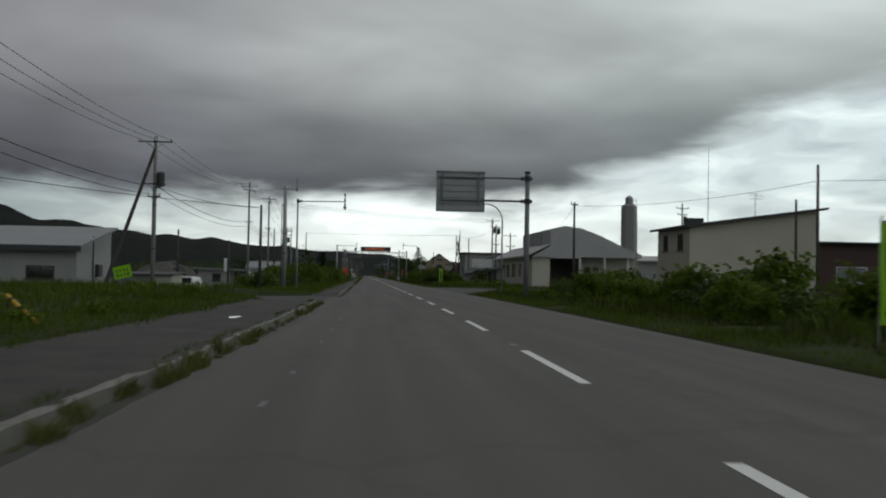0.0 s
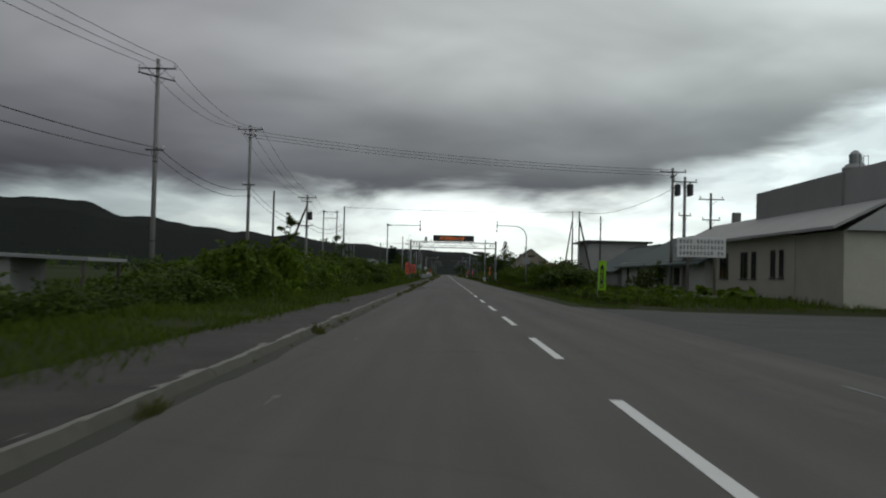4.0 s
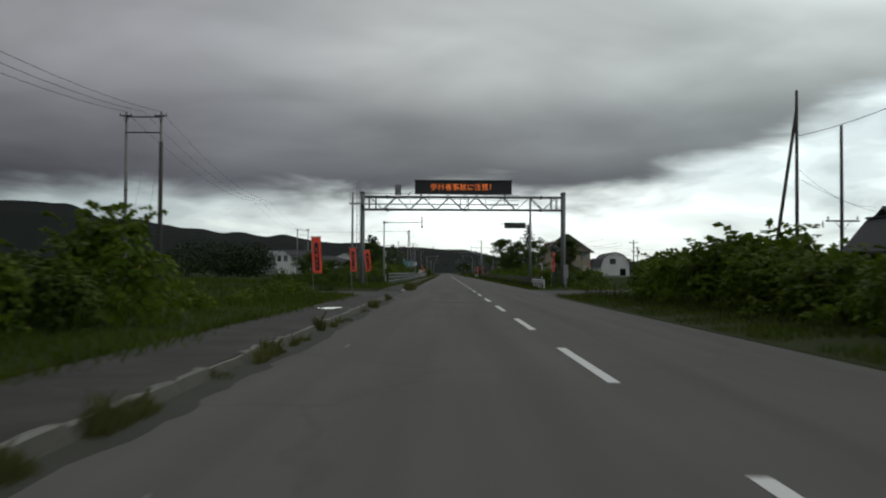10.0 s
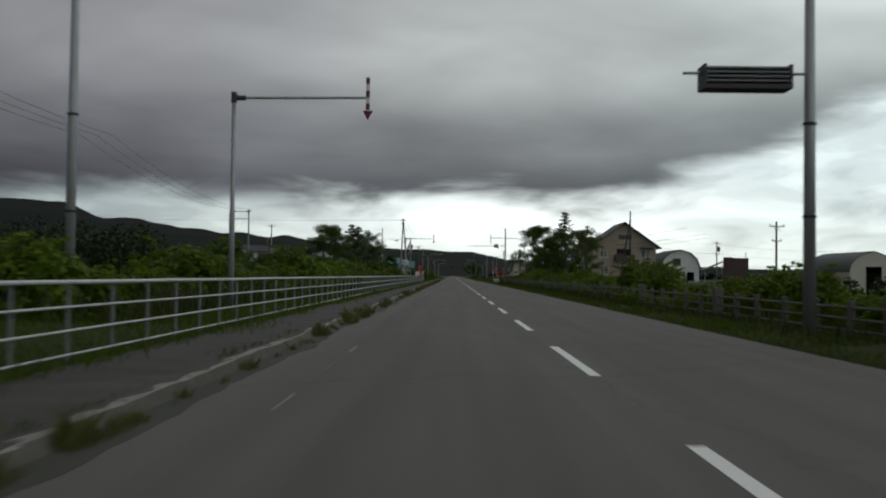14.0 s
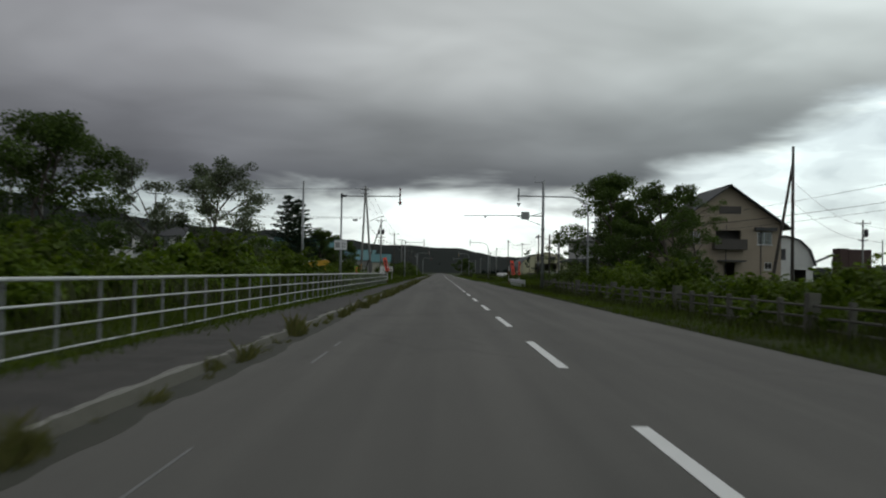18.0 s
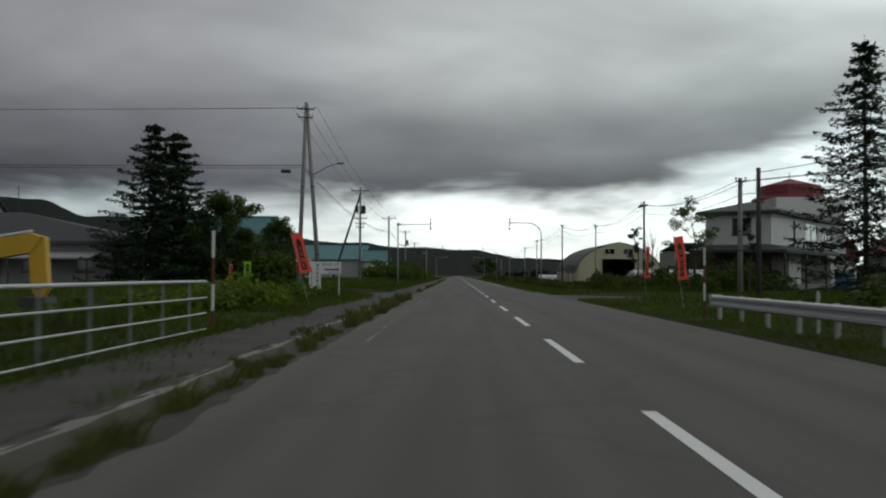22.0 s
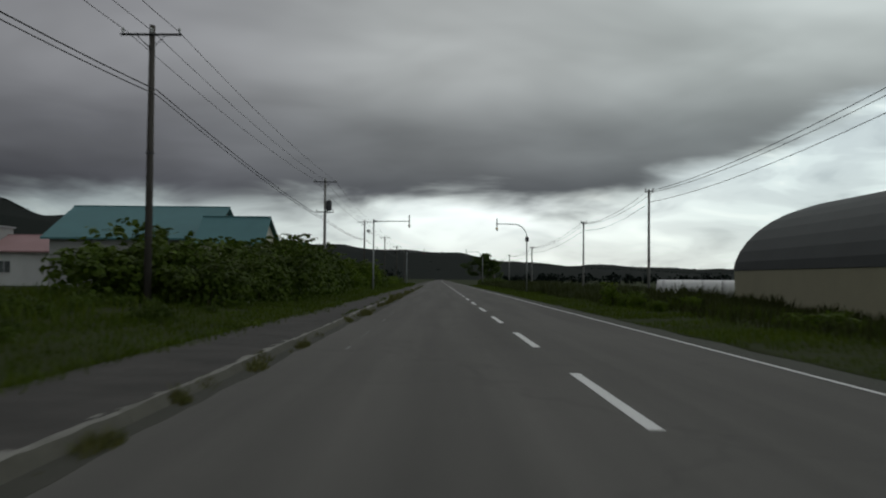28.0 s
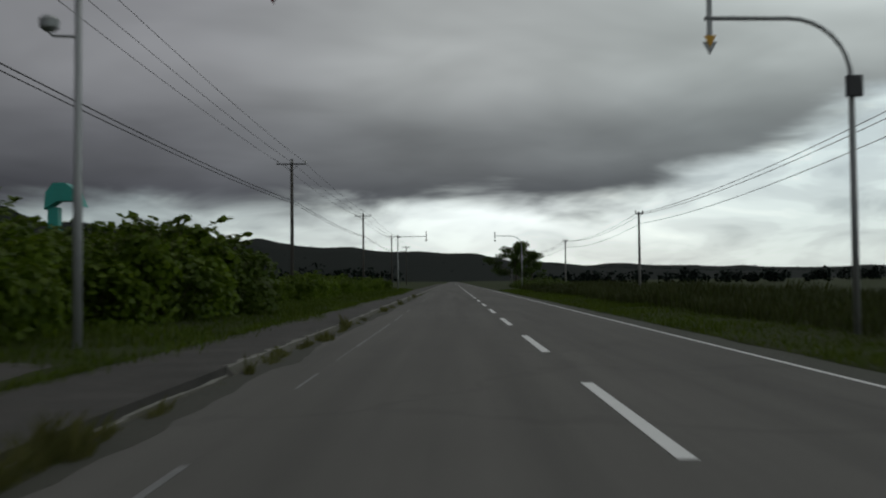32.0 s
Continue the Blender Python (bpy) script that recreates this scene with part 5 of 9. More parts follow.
def arch_shed(name, label, xc, half, y0, y1, top, base, front_mat, roof_mat, door=None, wins=(), z0=0.0, sharp=0.95):
    """A round-roofed steel shed: low side walls, an arched roof, a flat front."""
    ob = thing(name, pose(0, 0, 0), label, "shed")
    n = 18
    arc = [(xc + half * math.cos(t) * 0.985, base + (top - base) * math.sin(t) ** sharp) for t in (math.pi * k / n for k in range(n + 1))]
    arc = [(x, z + (0.22 * (1 - abs(x - xc) / (half * 0.35)) if abs(x - xc) < half * 0.35 else 0.0)) for x, z in arc]
    bm = bmesh.new()
    outer = [(x + (x - xc) * 0.015, z + 0.06) for x, z in arc]
    prism(bm, [outer[0]] + outer[1:] + arc[::-1], y0 - 0.1, y1 + 0.1)
    part("roof", bm, roof_mat, ob)
    for s in (-1, 1):
        x = xc + s * half * 0.98
        part("side_wall", boxes((x - 0.08, x + 0.08, y0 + 0.1, y1, z0 - 0.5, base + 0.05)), front_mat, ob)
    for y, dr in ((y0, door), (y1 - 0.12, None)):
        bm = bmesh.new()
        xs = sorted({xc + half * 0.96 * (-1 + 2 * k / 28) for k in range(29)} | ({dr[0], dr[1]} if dr else set()) | {u for w in (wins if dr else ()) for u in w[:2]})

        def roof_z(x):
            for (xa, za), (xb, zb) in zip(arc, arc[1:]):
                if xb <= x <= xa:
                    return za + (zb - za) * (x - xa) / (xb - xa) - 0.02
            return base

        for x0, x1 in zip(xs, xs[1:]):
            xm = (x0 + x1) / 2
            holes = [(h[2], h[3]) for h in ([dr] if dr else []) + list(wins if dr else ()) if h[0] <= xm <= h[1]]
            lo = z0 - 0.5
            for a, c in sorted(holes):
                if a > lo:
                    box(bm, x0, x1, y, y + 0.12, lo, a)
                lo = c
            vs = [bm.verts.new(p) for p in ((x0, y, lo), (x1, y, lo), (x1, y, roof_z(x1)), (x0, y, roof_z(x0)), (x0, y + 0.12, lo), (x1, y + 0.12, lo), (x1, y + 0.12, roof_z(x1)), (x0, y + 0.12, roof_z(x0)))]
            for q in ((0, 1, 2, 3), (7, 6, 5, 4), (0, 4, 5, 1), (3, 2, 6, 7)):
                bm.faces.new([vs[i] for i in q])
        bmesh.ops.remove_doubles(bm, verts=bm.verts, dist=0.001)
        part("front_wall" if dr else "back_wall", bm, front_mat, ob)
    for w in wins:
        win = part("window", boxes((w[0], w[1], y0 - 0.03, y0 + 0.06, w[2], w[2] + 0.06), (w[0], w[1], y0 - 0.03, y0 + 0.06, w[3] - 0.06, w[3]), (w[0], w[0] + 0.06, y0 - 0.03, y0 + 0.06, w[2], w[3]), (w[1] - 0.06, w[1], y0 - 0.03, y0 + 0.06, w[2], w[3]), ((w[0] + w[1]) / 2 - 0.03, (w[0] + w[1]) / 2 + 0.03, y0 - 0.03, y0 + 0.06, w[2], w[3])), M_FRAME, ob)
        part("pane", boxes((w[0] + 0.06, w[1] - 0.06, y0 + 0.01, y0 + 0.018, w[2] + 0.06, w[3] - 0.06)), M_GLASS, win)
    if door:
        part("door_frame", boxes((door[0] - 0.1, door[0], y0 - 0.05, y0 + 0.15, z0, door[3]), (door[1], door[1] + 0.1, y0 - 0.05, y0 + 0.15, z0, door[3]), (door[0] - 0.1, door[1] + 0.1, y0 - 0.05, y0 + 0.15, door[3], door[3] + 0.1)), front_mat, ob)
    part("floor_slab", boxes((xc - half * 0.95, xc + half * 0.95, y0 + 0.15, y1 - 0.15, z0 - 0.4, z0 + 0.05)), M_CONC, ob)
    return ob


arch_shed("arched_barn", "pale yellow barn with dark arched roof and open doorway", 21.6, 6.2, 500, 526, 5.85, 1.9, M_YELLOWWALL, M_ARCHROOF, sharp=1.2, z0=-0.5,
          door=(19.15, 23.9, -0.5, 3.7), wins=((19.5, 21.0, 4.35, 5.2), (22.2, 23.7, 4.35, 5.2)))
b = thing("door_leaf", pose(18.4, 499.8, -0.4, 0, 0, 0), "dark slid-aside wooden door leaf leaning on the barn", "door")
part("leaf", boxes((-0.75, 0.75, -0.1, 0.0, 0.0, 1.9)), M_WOODWALL, b)
part("batten", boxes((-0.75, 0.75, -0.14, -0.1, 0.4, 0.55), (-0.75, 0.75, -0.14, -0.1, 1.4, 1.55)), M_WOODWALL, b)
arch_shed("arched_field_barn", "distant pale barn with a grey arched roof", 51.2, 3.1, 345, 360, 4.7, 2.2, M_CREAM, M_ARCHROOF, door=(50.2, 52.2, -1.2, 3.0), z0=-1.2)
b = shell("field_shed", "low grey field shed with a dark roof", 57.5, 64, 345, 352, -1.7, 2.0, M_GREYWALL, category="shed")
gable_roof(b, 57.5, 64, 345, 352, 2.0, 3.9, M_ROOFDARK, "x", 0.5)

# open-sided red barn
b = thing("open_barn", pose(2.6, 10.4, 0.0), "dark rust-red open barn with a corrugated roof edge", "barn")
bm = bmesh.new()
n = 72
top = [bm.verts.new((30.6 + 12 * k / n, 504.6, 6.57 + 0.07 * (k % 2))) for k in range(n + 1)]
bot = [bm.verts.new((30.6 + 12 * k / n, 504.6, 6.5)) for k in range(n + 1)]
back = [bm.verts.new((30.6 + 12 * k / n, 516.5, 5.5 + 0.07 * (k % 2))) for k in range(n + 1)]
backb = [bm.verts.new((30.6 + 12 * k / n, 516.5, 5.4)) for k in range(n + 1)]
for k in range(n):
    bm.faces.new((top[k], top[k + 1], back[k + 1], back[k]))
    bm.faces.new((bot[k], top[k], top[k + 1], bot[k + 1])[::-1])
    bm.faces.new((bot[k], backb[k], backb[k + 1], bot[k + 1]))
part("roof", bm, M_RUSTRED, b)
part("fascia", boxes((30.6, 42.6, 504.65, 504.8, 6.15, 6.49)), M_RUSTRED, b)
part("end_wall", boxes((30.6, 30.75, 504.8, 516, -0.3, 5.3)), M_GREYWALL, b)
part("back_wall", boxes((30.75, 42.6, 515.8, 516, -0.3, 5.3)), M_WOODWALL, b)
for x in (30.9, 34.0, 38.0, 42.3):
    part("post", boxes((x - 0.12, x + 0.12, 504.85, 505.1, -0.3, 6.4)), M_WOODWALL, b)
for k, x in enumerate((31.5, 35.2, 38.9)):
    tagged(part("baled_stack", boxes((x + 3.4, x + 6.4, 518.4, 522.4, 0, 2.4), bev=0.15), M_WHITE), "pale wrapped bales under the open barn", "bales", "stacked bales")
b = thing("covered_heap", pose(21.9, 466.5, 0), "low silver sheeted tunnel beside the driveway", "tunnel")
bm = bmesh.new()
prof = [(2.4 * math.cos(t), 1.95 * math.sin(t)) for t in (math.pi * k / 14 for k in range(15))]
prism(bm, prof, -6, 6)
for v in bm.verts:
    v.co.z += 0.06 * noise.noise((v.co.x, v.co.y * 0.7, 0))
bm.transform(pose(0, 0, 0, 0, 0, 90))
for v in bm.verts:
    if v.co.x < -5:
        v.co.x += 0.7 * v.co.z
part("sheet", bm, M_STEEL, b)
for k in range(6):
    bm = bmesh.new()
    x = -4.3 + 2.0 * k
    tube(bm, [(x, 2.43 * math.cos(t), 1.98 * math.sin(t)) for t in (math.pi * q / 14 for q in range(15))], 0.03, 5)
    part("hoop", bm, M_DARK, b)

# white house, the red dome on its rear wing
def rings(parent, rs, mat, name, label=""):
    bm = bmesh.new()
    vv = [[bm.verts.new(p) for p in ring] for ring in rs]
    n = len(rs[0])
    for a, c in zip(vv, vv[1:]):
        for k in range(n):
            bm.faces.new((a[k], a[(k + 1) % n], c[(k + 1) % n], c[k]))
    bm.faces.new(vv[-1])
    bm.faces.new(vv[0][::-1])
    return part(name, bm, mat, parent, label)


def ring4(x0, x1, y0, y1, z):
    return [(x0, y0, z), (x1, y0, z), (x1, y1, z), (x0, y1, z)]


def oct8(x, y, r, z):
    return [(x + r * math.cos(math.pi / 8 + math.pi / 4 * k), y + r * math.sin(math.pi / 8 + math.pi / 4 * k), z) for k in range(8)]


b = shell("white_house", "white two-storey house standing askew with a dark canopy", 0.0, 20.0, 0.0, 5.2, 0.3, 6.3, M_WHITEWALL,
          front=((10.7, 15.0, 4.4, 6.0), (6.6, 7.3, 4.3, 6.0), (17.0, 19.0, 4.5, 5.9)), left=((2.0, 3.5, 4.6, 5.9),), category="house", frame_mat=M_FRAMEDARK)
b.matrix_basis = pose(22.6, 438.3, 0.0, 0, 0, 56)
rings(b, [ring4(-0.6, 20.6, -0.6, 5.8, 6.25), ring4(-0.6, 20.6, -0.6, 5.8, 6.45), ring4(3.2, 17.0, 2.5, 2.7, 7.4)], M_ROOFDARK, "roof", "dark hipped metal roof")
slab(b, [(-1.6, -1.6, 3.35), (20.0, -1.6, 3.35), (20.0, -0.02, 3.8), (-0.02, -0.02, 3.8)], 0.22, M_ROOFDARK, "canopy", "dark canopy over the ground floor")
slab(b, [(-1.6, 6.0, 3.36), (-1.6, -1.6, 3.36), (-0.02, -0.02, 3.81), (-0.02, 5.2, 3.81)], 0.22, M_ROOFDARK, "canopy", "dark canopy over the ground floor")
# dark sheets over the white walls give the ground floor its shade
part("lower_cladding", boxes((0.0, 5.0, -0.03, -0.004, 0.35, 3.2), (9.0, 20.0, -0.03, -0.004, 0.35, 3.2), (-0.03, -0.004, 0.0, 5.2, 0.35, 3.2)), M_WOODWALL, b, "dark sheets that stand for the shade under the canopy")
for x, y in ((-1.4, -1.4), (5.0, -1.4), (12.0, -1.4), (19.6, -1.4), (-1.4, 5.6)):
    part("canopy_post", boxes((x - 0.07, x + 0.07, y - 0.07, y + 0.07, -0.2, 3.3)), M_FRAMEDARK, b)
b = thing("domed_wing", pose(0, 0, 0), "white tower block with a dark red domed roof", "house")
part("wall", boxes((30.3, 37.2, 459.5, 470.0, 0.0, 9.3)), M_WHITEWALL, b)
rings(b, [oct8(33.6, 465.0, 3.9, 9.25), oct8(33.6, 465.0, 3.9, 9.5), oct8(33.6, 465.0, 3.4, 9.8), oct8(33.6, 465.0, 3.1, 10.9), oct8(33.6, 465.0, 0.4, 11.6), oct8(33.6, 465.0, 0.1, 11.7)], M_ROOFRED, "dome_roof", "dark red eight-sided dome roof")
part("finial", tubes(([(33.6, 465.0, 11.6), (33.6, 465.0, 12.3)], 0.05), seg=6), M_DARK, b)
b = thing("water_tank", pose(28.6, 439.2, 0.0), "blue plastic tank standing before the house", "tank")
part("drum", tubes(([(0, 0, 0), (0, 0, 1.5), (0, 0, 1.75)], [0.7, 0.7, 0.35]), seg=14), M_BLUETANK, b, smooth=True)
part("stand", boxes((-0.6, 0.6, -0.6, 0.6, -0.4, 0.0)), M_CONC, b)
b = shell("red_round_barn", "white barn with a rounded dark red roof", 36.6, 49.2, 485.0, 500.0, 0.0, 3.4, M_WHITEWALL, front=((0.8, 1.7, 1.5, 2.5), (2.6, 3.5, 1.5, 2.5), (4.4, 5.3, 1.5, 2.5), (7.5, 8.4, 1.5, 2.5)), category="barn", frame_mat=M_FRAMEDARK)
prof = [(42.9 - 6.6 * math.cos(t), 3.35 + 4.2 * math.sin(t) ** 0.8) for t in (math.pi * k / 12 for k in range(13))]
part("roof", prism(bmesh.new(), prof, 484.6, 500.4), M_ROOFRED, b)
b = shell("low_white_house", "low white house with a dark red roof and roof vents", 26.8, 36.5, 421, 431, 0.3, 3.2, M_WHITEWALL, front=((0.8, 1.6, 1.2, 2.2), (2.4, 4.6, 1.2, 2.4)), left=((3, 4.2, 1.1, 2.3), (6.5, 7.5, 1.1, 2.3)), category="house", frame_mat=M_FRAMEDARK)
gable_roof(b, 26.8, 36.5, 421, 431, 3.2, 6.0, M_ROOFRED, "y", 0.6)
for k in range(3):
    part("roof_vent", tubes(([(31.65, 423.5 + 2.5 * k, 5.9), (31.65, 423.5 + 2.5 * k, 6.5), (31.65, 423.5 + 2.5 * k, 6.7)], [0.15, 0.15, 0.24]), seg=8), M_DARK, b)

# left of the road
b = shell("grey_storage_shed", "long grey shed with a pale roof slanting up to its back", -52, -20.8, 45.5, 53.1, 0.0, 2.75, M_GREYWALL, front=((28.2, 29.9, 0.75, 1.55), (23.5, 25.2, 0.75, 1.55), (18.5, 20.2, 0.75, 1.55)), category="shed", frame_mat=M_FRAMEDARK)
slab(b, [(-52.5, 45.0, 2.78), (-20.45, 45.0, 2.78), (-20.45, 53.5, 4.32), (-52.5, 53.5, 4.32)], 0.12, M_ROOFGREY)
part("eave_board", boxes((-52.5, -20.42, 44.93, 45.03, 2.42, 2.80)), M_ROOFDARK, b)
for x in (-20.88, -51.9):
    bm = bmesh.new()
    v = [bm.verts.new(p) for p in ((x - 0.08, 45.5, 2.74), (x - 0.08, 53.1, 2.74), (x - 0.08, 53.1, 4.12), (x + 0.08, 45.5, 2.74), (x + 0.08, 53.1, 2.74), (x + 0.08, 53.1, 4.12))]
    for q in ((0, 1, 2), (5, 4, 3), (0, 3, 4, 1), (1, 4, 5, 2), (2, 5, 3, 0)):
        bm.faces.new([v[i] for i in q])
    part("gable", bm, M_GREYWALL, b)
part("back_wall", boxes((-51.8, -21.0, 52.95, 53.1, 2.75, 4.1)), M_GREYWALL, b)
part("downpipe", tubes(([(-20.7, 48.6, 0.0), (-20.7, 48.6, 3.5)], 0.05), seg=6), M_DARK, b)
part("meter_box", boxes((-20.8, -20.55, 49.4, 50.3, 0.9, 1.7), bev=0.02), M_DARK, b)
b = shell("low_shed", "low weathered grey shed with a flat dark roof", -31, -18.9, 57.3, 61.3, -0.75, 1.05, M_GREYWALL, front=((3.0, 4.0, -0.4, 0.5),), category="shed", frame_mat=M_FRAMEDARK)
part("end_bay", boxes((-18.88, -17.5, 57.25, 61.2, -0.9, 1.1)), M_CREAM, b, "pale plastered end bay")
slab(b, [(-31.3, 57.0, 1.12), (-17.3, 57.0, 1.12), (-17.3, 61.6, 1.3), (-31.3, 61.6, 1.3)], 0.12, M_ROOFDARK)
for x0, x1, y0, y1, h, rf in ((-27, -20.5, 178, 183, 2.6, M_ROOFGREY),):
    b = shell("white_outbuilding", "small white outbuilding among weeds", x0, x1, y0, y1, 0.0, h, M_WHITEWALL, front=((1.2, 2.4, 1.0, 2.0), (3.6, 4.8, 1.0, 2.0)), category="outbuilding")
    gable_roof(b, x0, x1, y0, y1, h, h + 1.2, rf, "x", 0.4)
b = shell("white_twin_house", "white two-storey house with a front gable and a grey roof", -52.6, -42.9, 445, 449.5, 0.2, 6.7, M_WHITEWALL,
          front=((5.0, 7.6, 4.6, 6.3), (8.6, 9.6, 4.6, 6.0), (3.2, 4.2, 4.6, 6.2), (5.4, 7.6, 0.4, 3.0, 1), (1.4, 2.6, 1.0, 3.0)), right=((1.2, 2.6, 4.6, 6.0),), category="house", frame_mat=M_FRAMEDARK, panes=3)
gable_roof(b, -52.6, -42.9, 445, 449.5, 6.7, 8.0, M_ROOFDARK, "x", 0.5)
part("bay", boxes((-54.0, -50.0, 443.6, 444.99, 0.0, 6.5)), M_WHITEWALL, b)
part("bay_gable", prism(bmesh.new(), [(-54.3, 6.45), (-49.7, 6.45), (-52.0, 7.7)], 443.4, 447.0), M_WHITEWALL, b)
slab(b, [(-54.5, 443.2, 6.4), (-52.0, 443.2, 7.8), (-52.0, 447.2, 7.8), (-54.5, 447.2, 6.4)], 0.1, M_ROOFDARK)
slab(b, [(-52.0, 443.2, 7.8), (-49.5, 443.2, 6.4), (-49.5, 447.2, 6.4), (-52.0, 447.2, 7.8)], 0.1, M_ROOFDARK)
for x0, x1 in ((-53.5, -52.4), (-51.6, -50.4)):
    w = part("window", boxes((x0, x1, 443.52, 443.59, 4.4, 6.2)), M_FRAMEDARK, b)
    part("pane", boxes((x0 + 0.08, x1 - 0.08, 443.505, 443.515, 4.5, 6.1)), M_GLASS, w)
part("wing", boxes((-56.2, -52.61, 445.3, 450, 0.0, 6.0)), M_GREYWALL, b)
slab(b, [(-56.8, 444.8, 6.1), (-52.62, 444.8, 6.1), (-52.62, 448, 7.7), (-56.8, 448, 7.7)], 0.15, M_ROOFGREY)
part("chimney", boxes((-46.3, -45.7, 447, 447.6, 7.6, 9.8)), M_DARK, b)
for x0, x1, y0, h, rf, wl in ((-72, -62, 470, 3.4, M_ROOFDARK, M_GREYWALL),):
    b = shell("farm_shed", "weathered farm shed with a dark roof", x0, x1, y0, y0 + 8, 0.0, h, wl, category="shed")
    gable_roof(b, x0, x1, y0, y0 + 8, h, h + 2.0, rf, "x", 0.5)
b = shell("dark_hipped_house", "weathered grey house with a dark hipped roof behind garden trees", -37.3, -25.5, 429.5, 437.0, 0.0, 3.7, M_GREYWALL, front=((1.6, 3.4, 1.2, 2.9), (5.0, 6.6, 1.4, 2.8), (9.2, 10.6, 1.4, 2.8)), category="house", frame_mat=M_FRAMEDARK)
rings(b, [ring4(-37.6, -22.6, 428.7, 437.8, 3.55), ring4(-37.6, -22.6, 428.7, 437.8, 3.8), ring4(-36.6, -33.8, 433.0, 433.6, 6.25)], M_ROOFDARK, "roof", "dark hipped metal roof")
slab(b, [(-36.6, 426.6, 2.5), (-26.0, 426.6, 2.5), (-26.0, 429.4, 3.05), (-36.6, 429.4, 3.05)], 0.12, M_ROOFGREY, "porch_roof", "grey lean-to roof")
for x in (-36.4, -32.0, -26.2):
    part("porch_post", boxes((x - 0.06, x + 0.06, 426.7, 426.82, -0.2, 2.42)), M_WOODWALL, b)
b.matrix_basis = Matrix.LocRotScale((-2.6, 6.5, 0.0), None, (1.0, 1.0, 0.98))
part("aerial", tubes(([(-35.0, 434.5, 5.8), (-35.0, 434.5, 8.6)], 0.025), ([(-35.0, 434.5, 8.2), (-34.2, 433.6, 5.6)], 0.006), ([(-35.4, 434.5, 8.3), (-34.6, 434.5, 8.3)], 0.012), ([(-35.3, 434.5, 7.9), (-34.7, 434.5, 7.9)], 0.012), seg=5), M_DARK, b)
b = shell("small_hut", "small grey hut with one dark window on lower ground", -21.0, -17.6, 88.0, 91.0, -1.0, 1.65, M_GREYWALL, front=((1.5, 2.4, 0.4, 1.2),), category="hut", frame_mat=M_FRAMEDARK, base=False, panes=1)
slab(b, [(-21.6, 87.5, 1.82), (-14.6, 87.5, 1.62), (-14.6, 91.5, 1.62), (-21.6, 91.5, 1.82)], 0.12, M_ROOFGREY)
for y in (87.7, 91.3):
    part("post", boxes((-14.9, -14.78, y - 0.06, y + 0.06, -1.2, 1.5)), M_WOODWALL, b)
b = shell("teal_gable_house", "weathered wooden house with a steep teal metal roof", -29.0, -18.95, 449.8, 454.3, 0.2, 4.75, M_WOODWALL, front=((5.2, 6.4, 2.6, 3.8), (1.5, 2.7, 2.6, 3.8)), right=((0.8, 1.7, 2.7, 4.0),), category="house", frame_mat=M_FRAMEDARK)
gable_roof(b, -29.0, -18.95, 449.8, 454.3, 4.75, 6.65, M_ROOFTEAL, "x", 0.5, 0.5)
b = shell("white_machine_barn", "white barn with a dark roof, an open doorway and broken windows", -42.5, -29.8, 473.0, 493.6, 0.1, 5.3, M_WHITEWALL,
          right=((4.8, 8.2, 0.1, 3.95, 1), (10.9, 12.6, 1.8, 3.65), (12.8, 14.5, 1.8, 3.65), (14.7, 16.7, 1.8, 3.7), (18.2, 20.1, 2.3, 3.65)), category="barn", frame_mat=M_FRAMEDARK, panes=3)
gable_roof(b, -42.5, -29.8, 473.0, 493.6, 5.3, 7.7, M_ROOFDARK, "y", 0.5)
part("eave_board", boxes((-29.3, -29.22, 472.5, 494.1, 5.0, 5.16)), M_WHITEWALL, b)
for k in range(12):
    part("eave_bracket", boxes((-29.78, -29.32, 474.2 + 1.7 * k, 474.36 + 1.7 * k, 4.7, 5.0)), M_WOODWALL, b)
for y in (485.6, 486.3):
    part("flue", tubes(([(-31.5, y, 5.6), (-31.5, y, 7.3)], 0.09), seg=8), M_DARK, b)
tagged(part("board", boxes((-29.74, -29.66, 484.0, 488.2, 1.6, 3.68), bev=0.01), M_PLYWOOD), "tan plywood sheet leaning against the barn windows", "board")
b = thing("scrap_heap", pose(-28.6, 486, 0.2), "low heap of scrap and old timber along the barn", "scrap heap")
for k in range(14):
    r = random.Random(70 + k)
    part("piece", boxes((-0.5, 0.5, -0.5, 0.5, 0, 1), bev=0.02), (M_WOODWALL, M_DARK, M_STEEL, M_WHITEWALL)[k % 4], b).matrix_basis = Matrix.LocRotScale((r.uniform(-0.4, 0.7), -5.5 + 0.9 * k + r.uniform(-0.3, 0.3), -0.1), Euler((r.uniform(-0.2, 0.2), r.uniform(-0.2, 0.2), r.uniform(0, 3))), (r.uniform(0.4, 1.2), r.uniform(0.3, 0.9), r.uniform(0.6, 1.7)))
b = shell("pink_roof_barn", "long white barn with a faded pink roof", -41.3, -31.5, 552, 560, 0.0, 3.6, M_WHITEWALL, front=((1.2, 2.4, 1.5, 2.6), (6, 7.5, 1.5, 2.6)), category="barn")
gable_roof(b, -41.3, -31.5, 552, 560, 3.6, 5.0, M_ROOFPINK, "x", 0.5)
b = shell("storehouse", "tall pale grey flat-roofed storehouse beside the pink-roofed barn", -44.3, -41.0, 550, 557, 0.0, 5.6, M_GREYWALL, front=((1.7, 2.8, 0.2, 2.4, 1),), category="storehouse")
part("roof", boxes((-44.5, -40.85, 549.8, 557.2, 5.6, 5.75)), M_ROOFGREY, b)
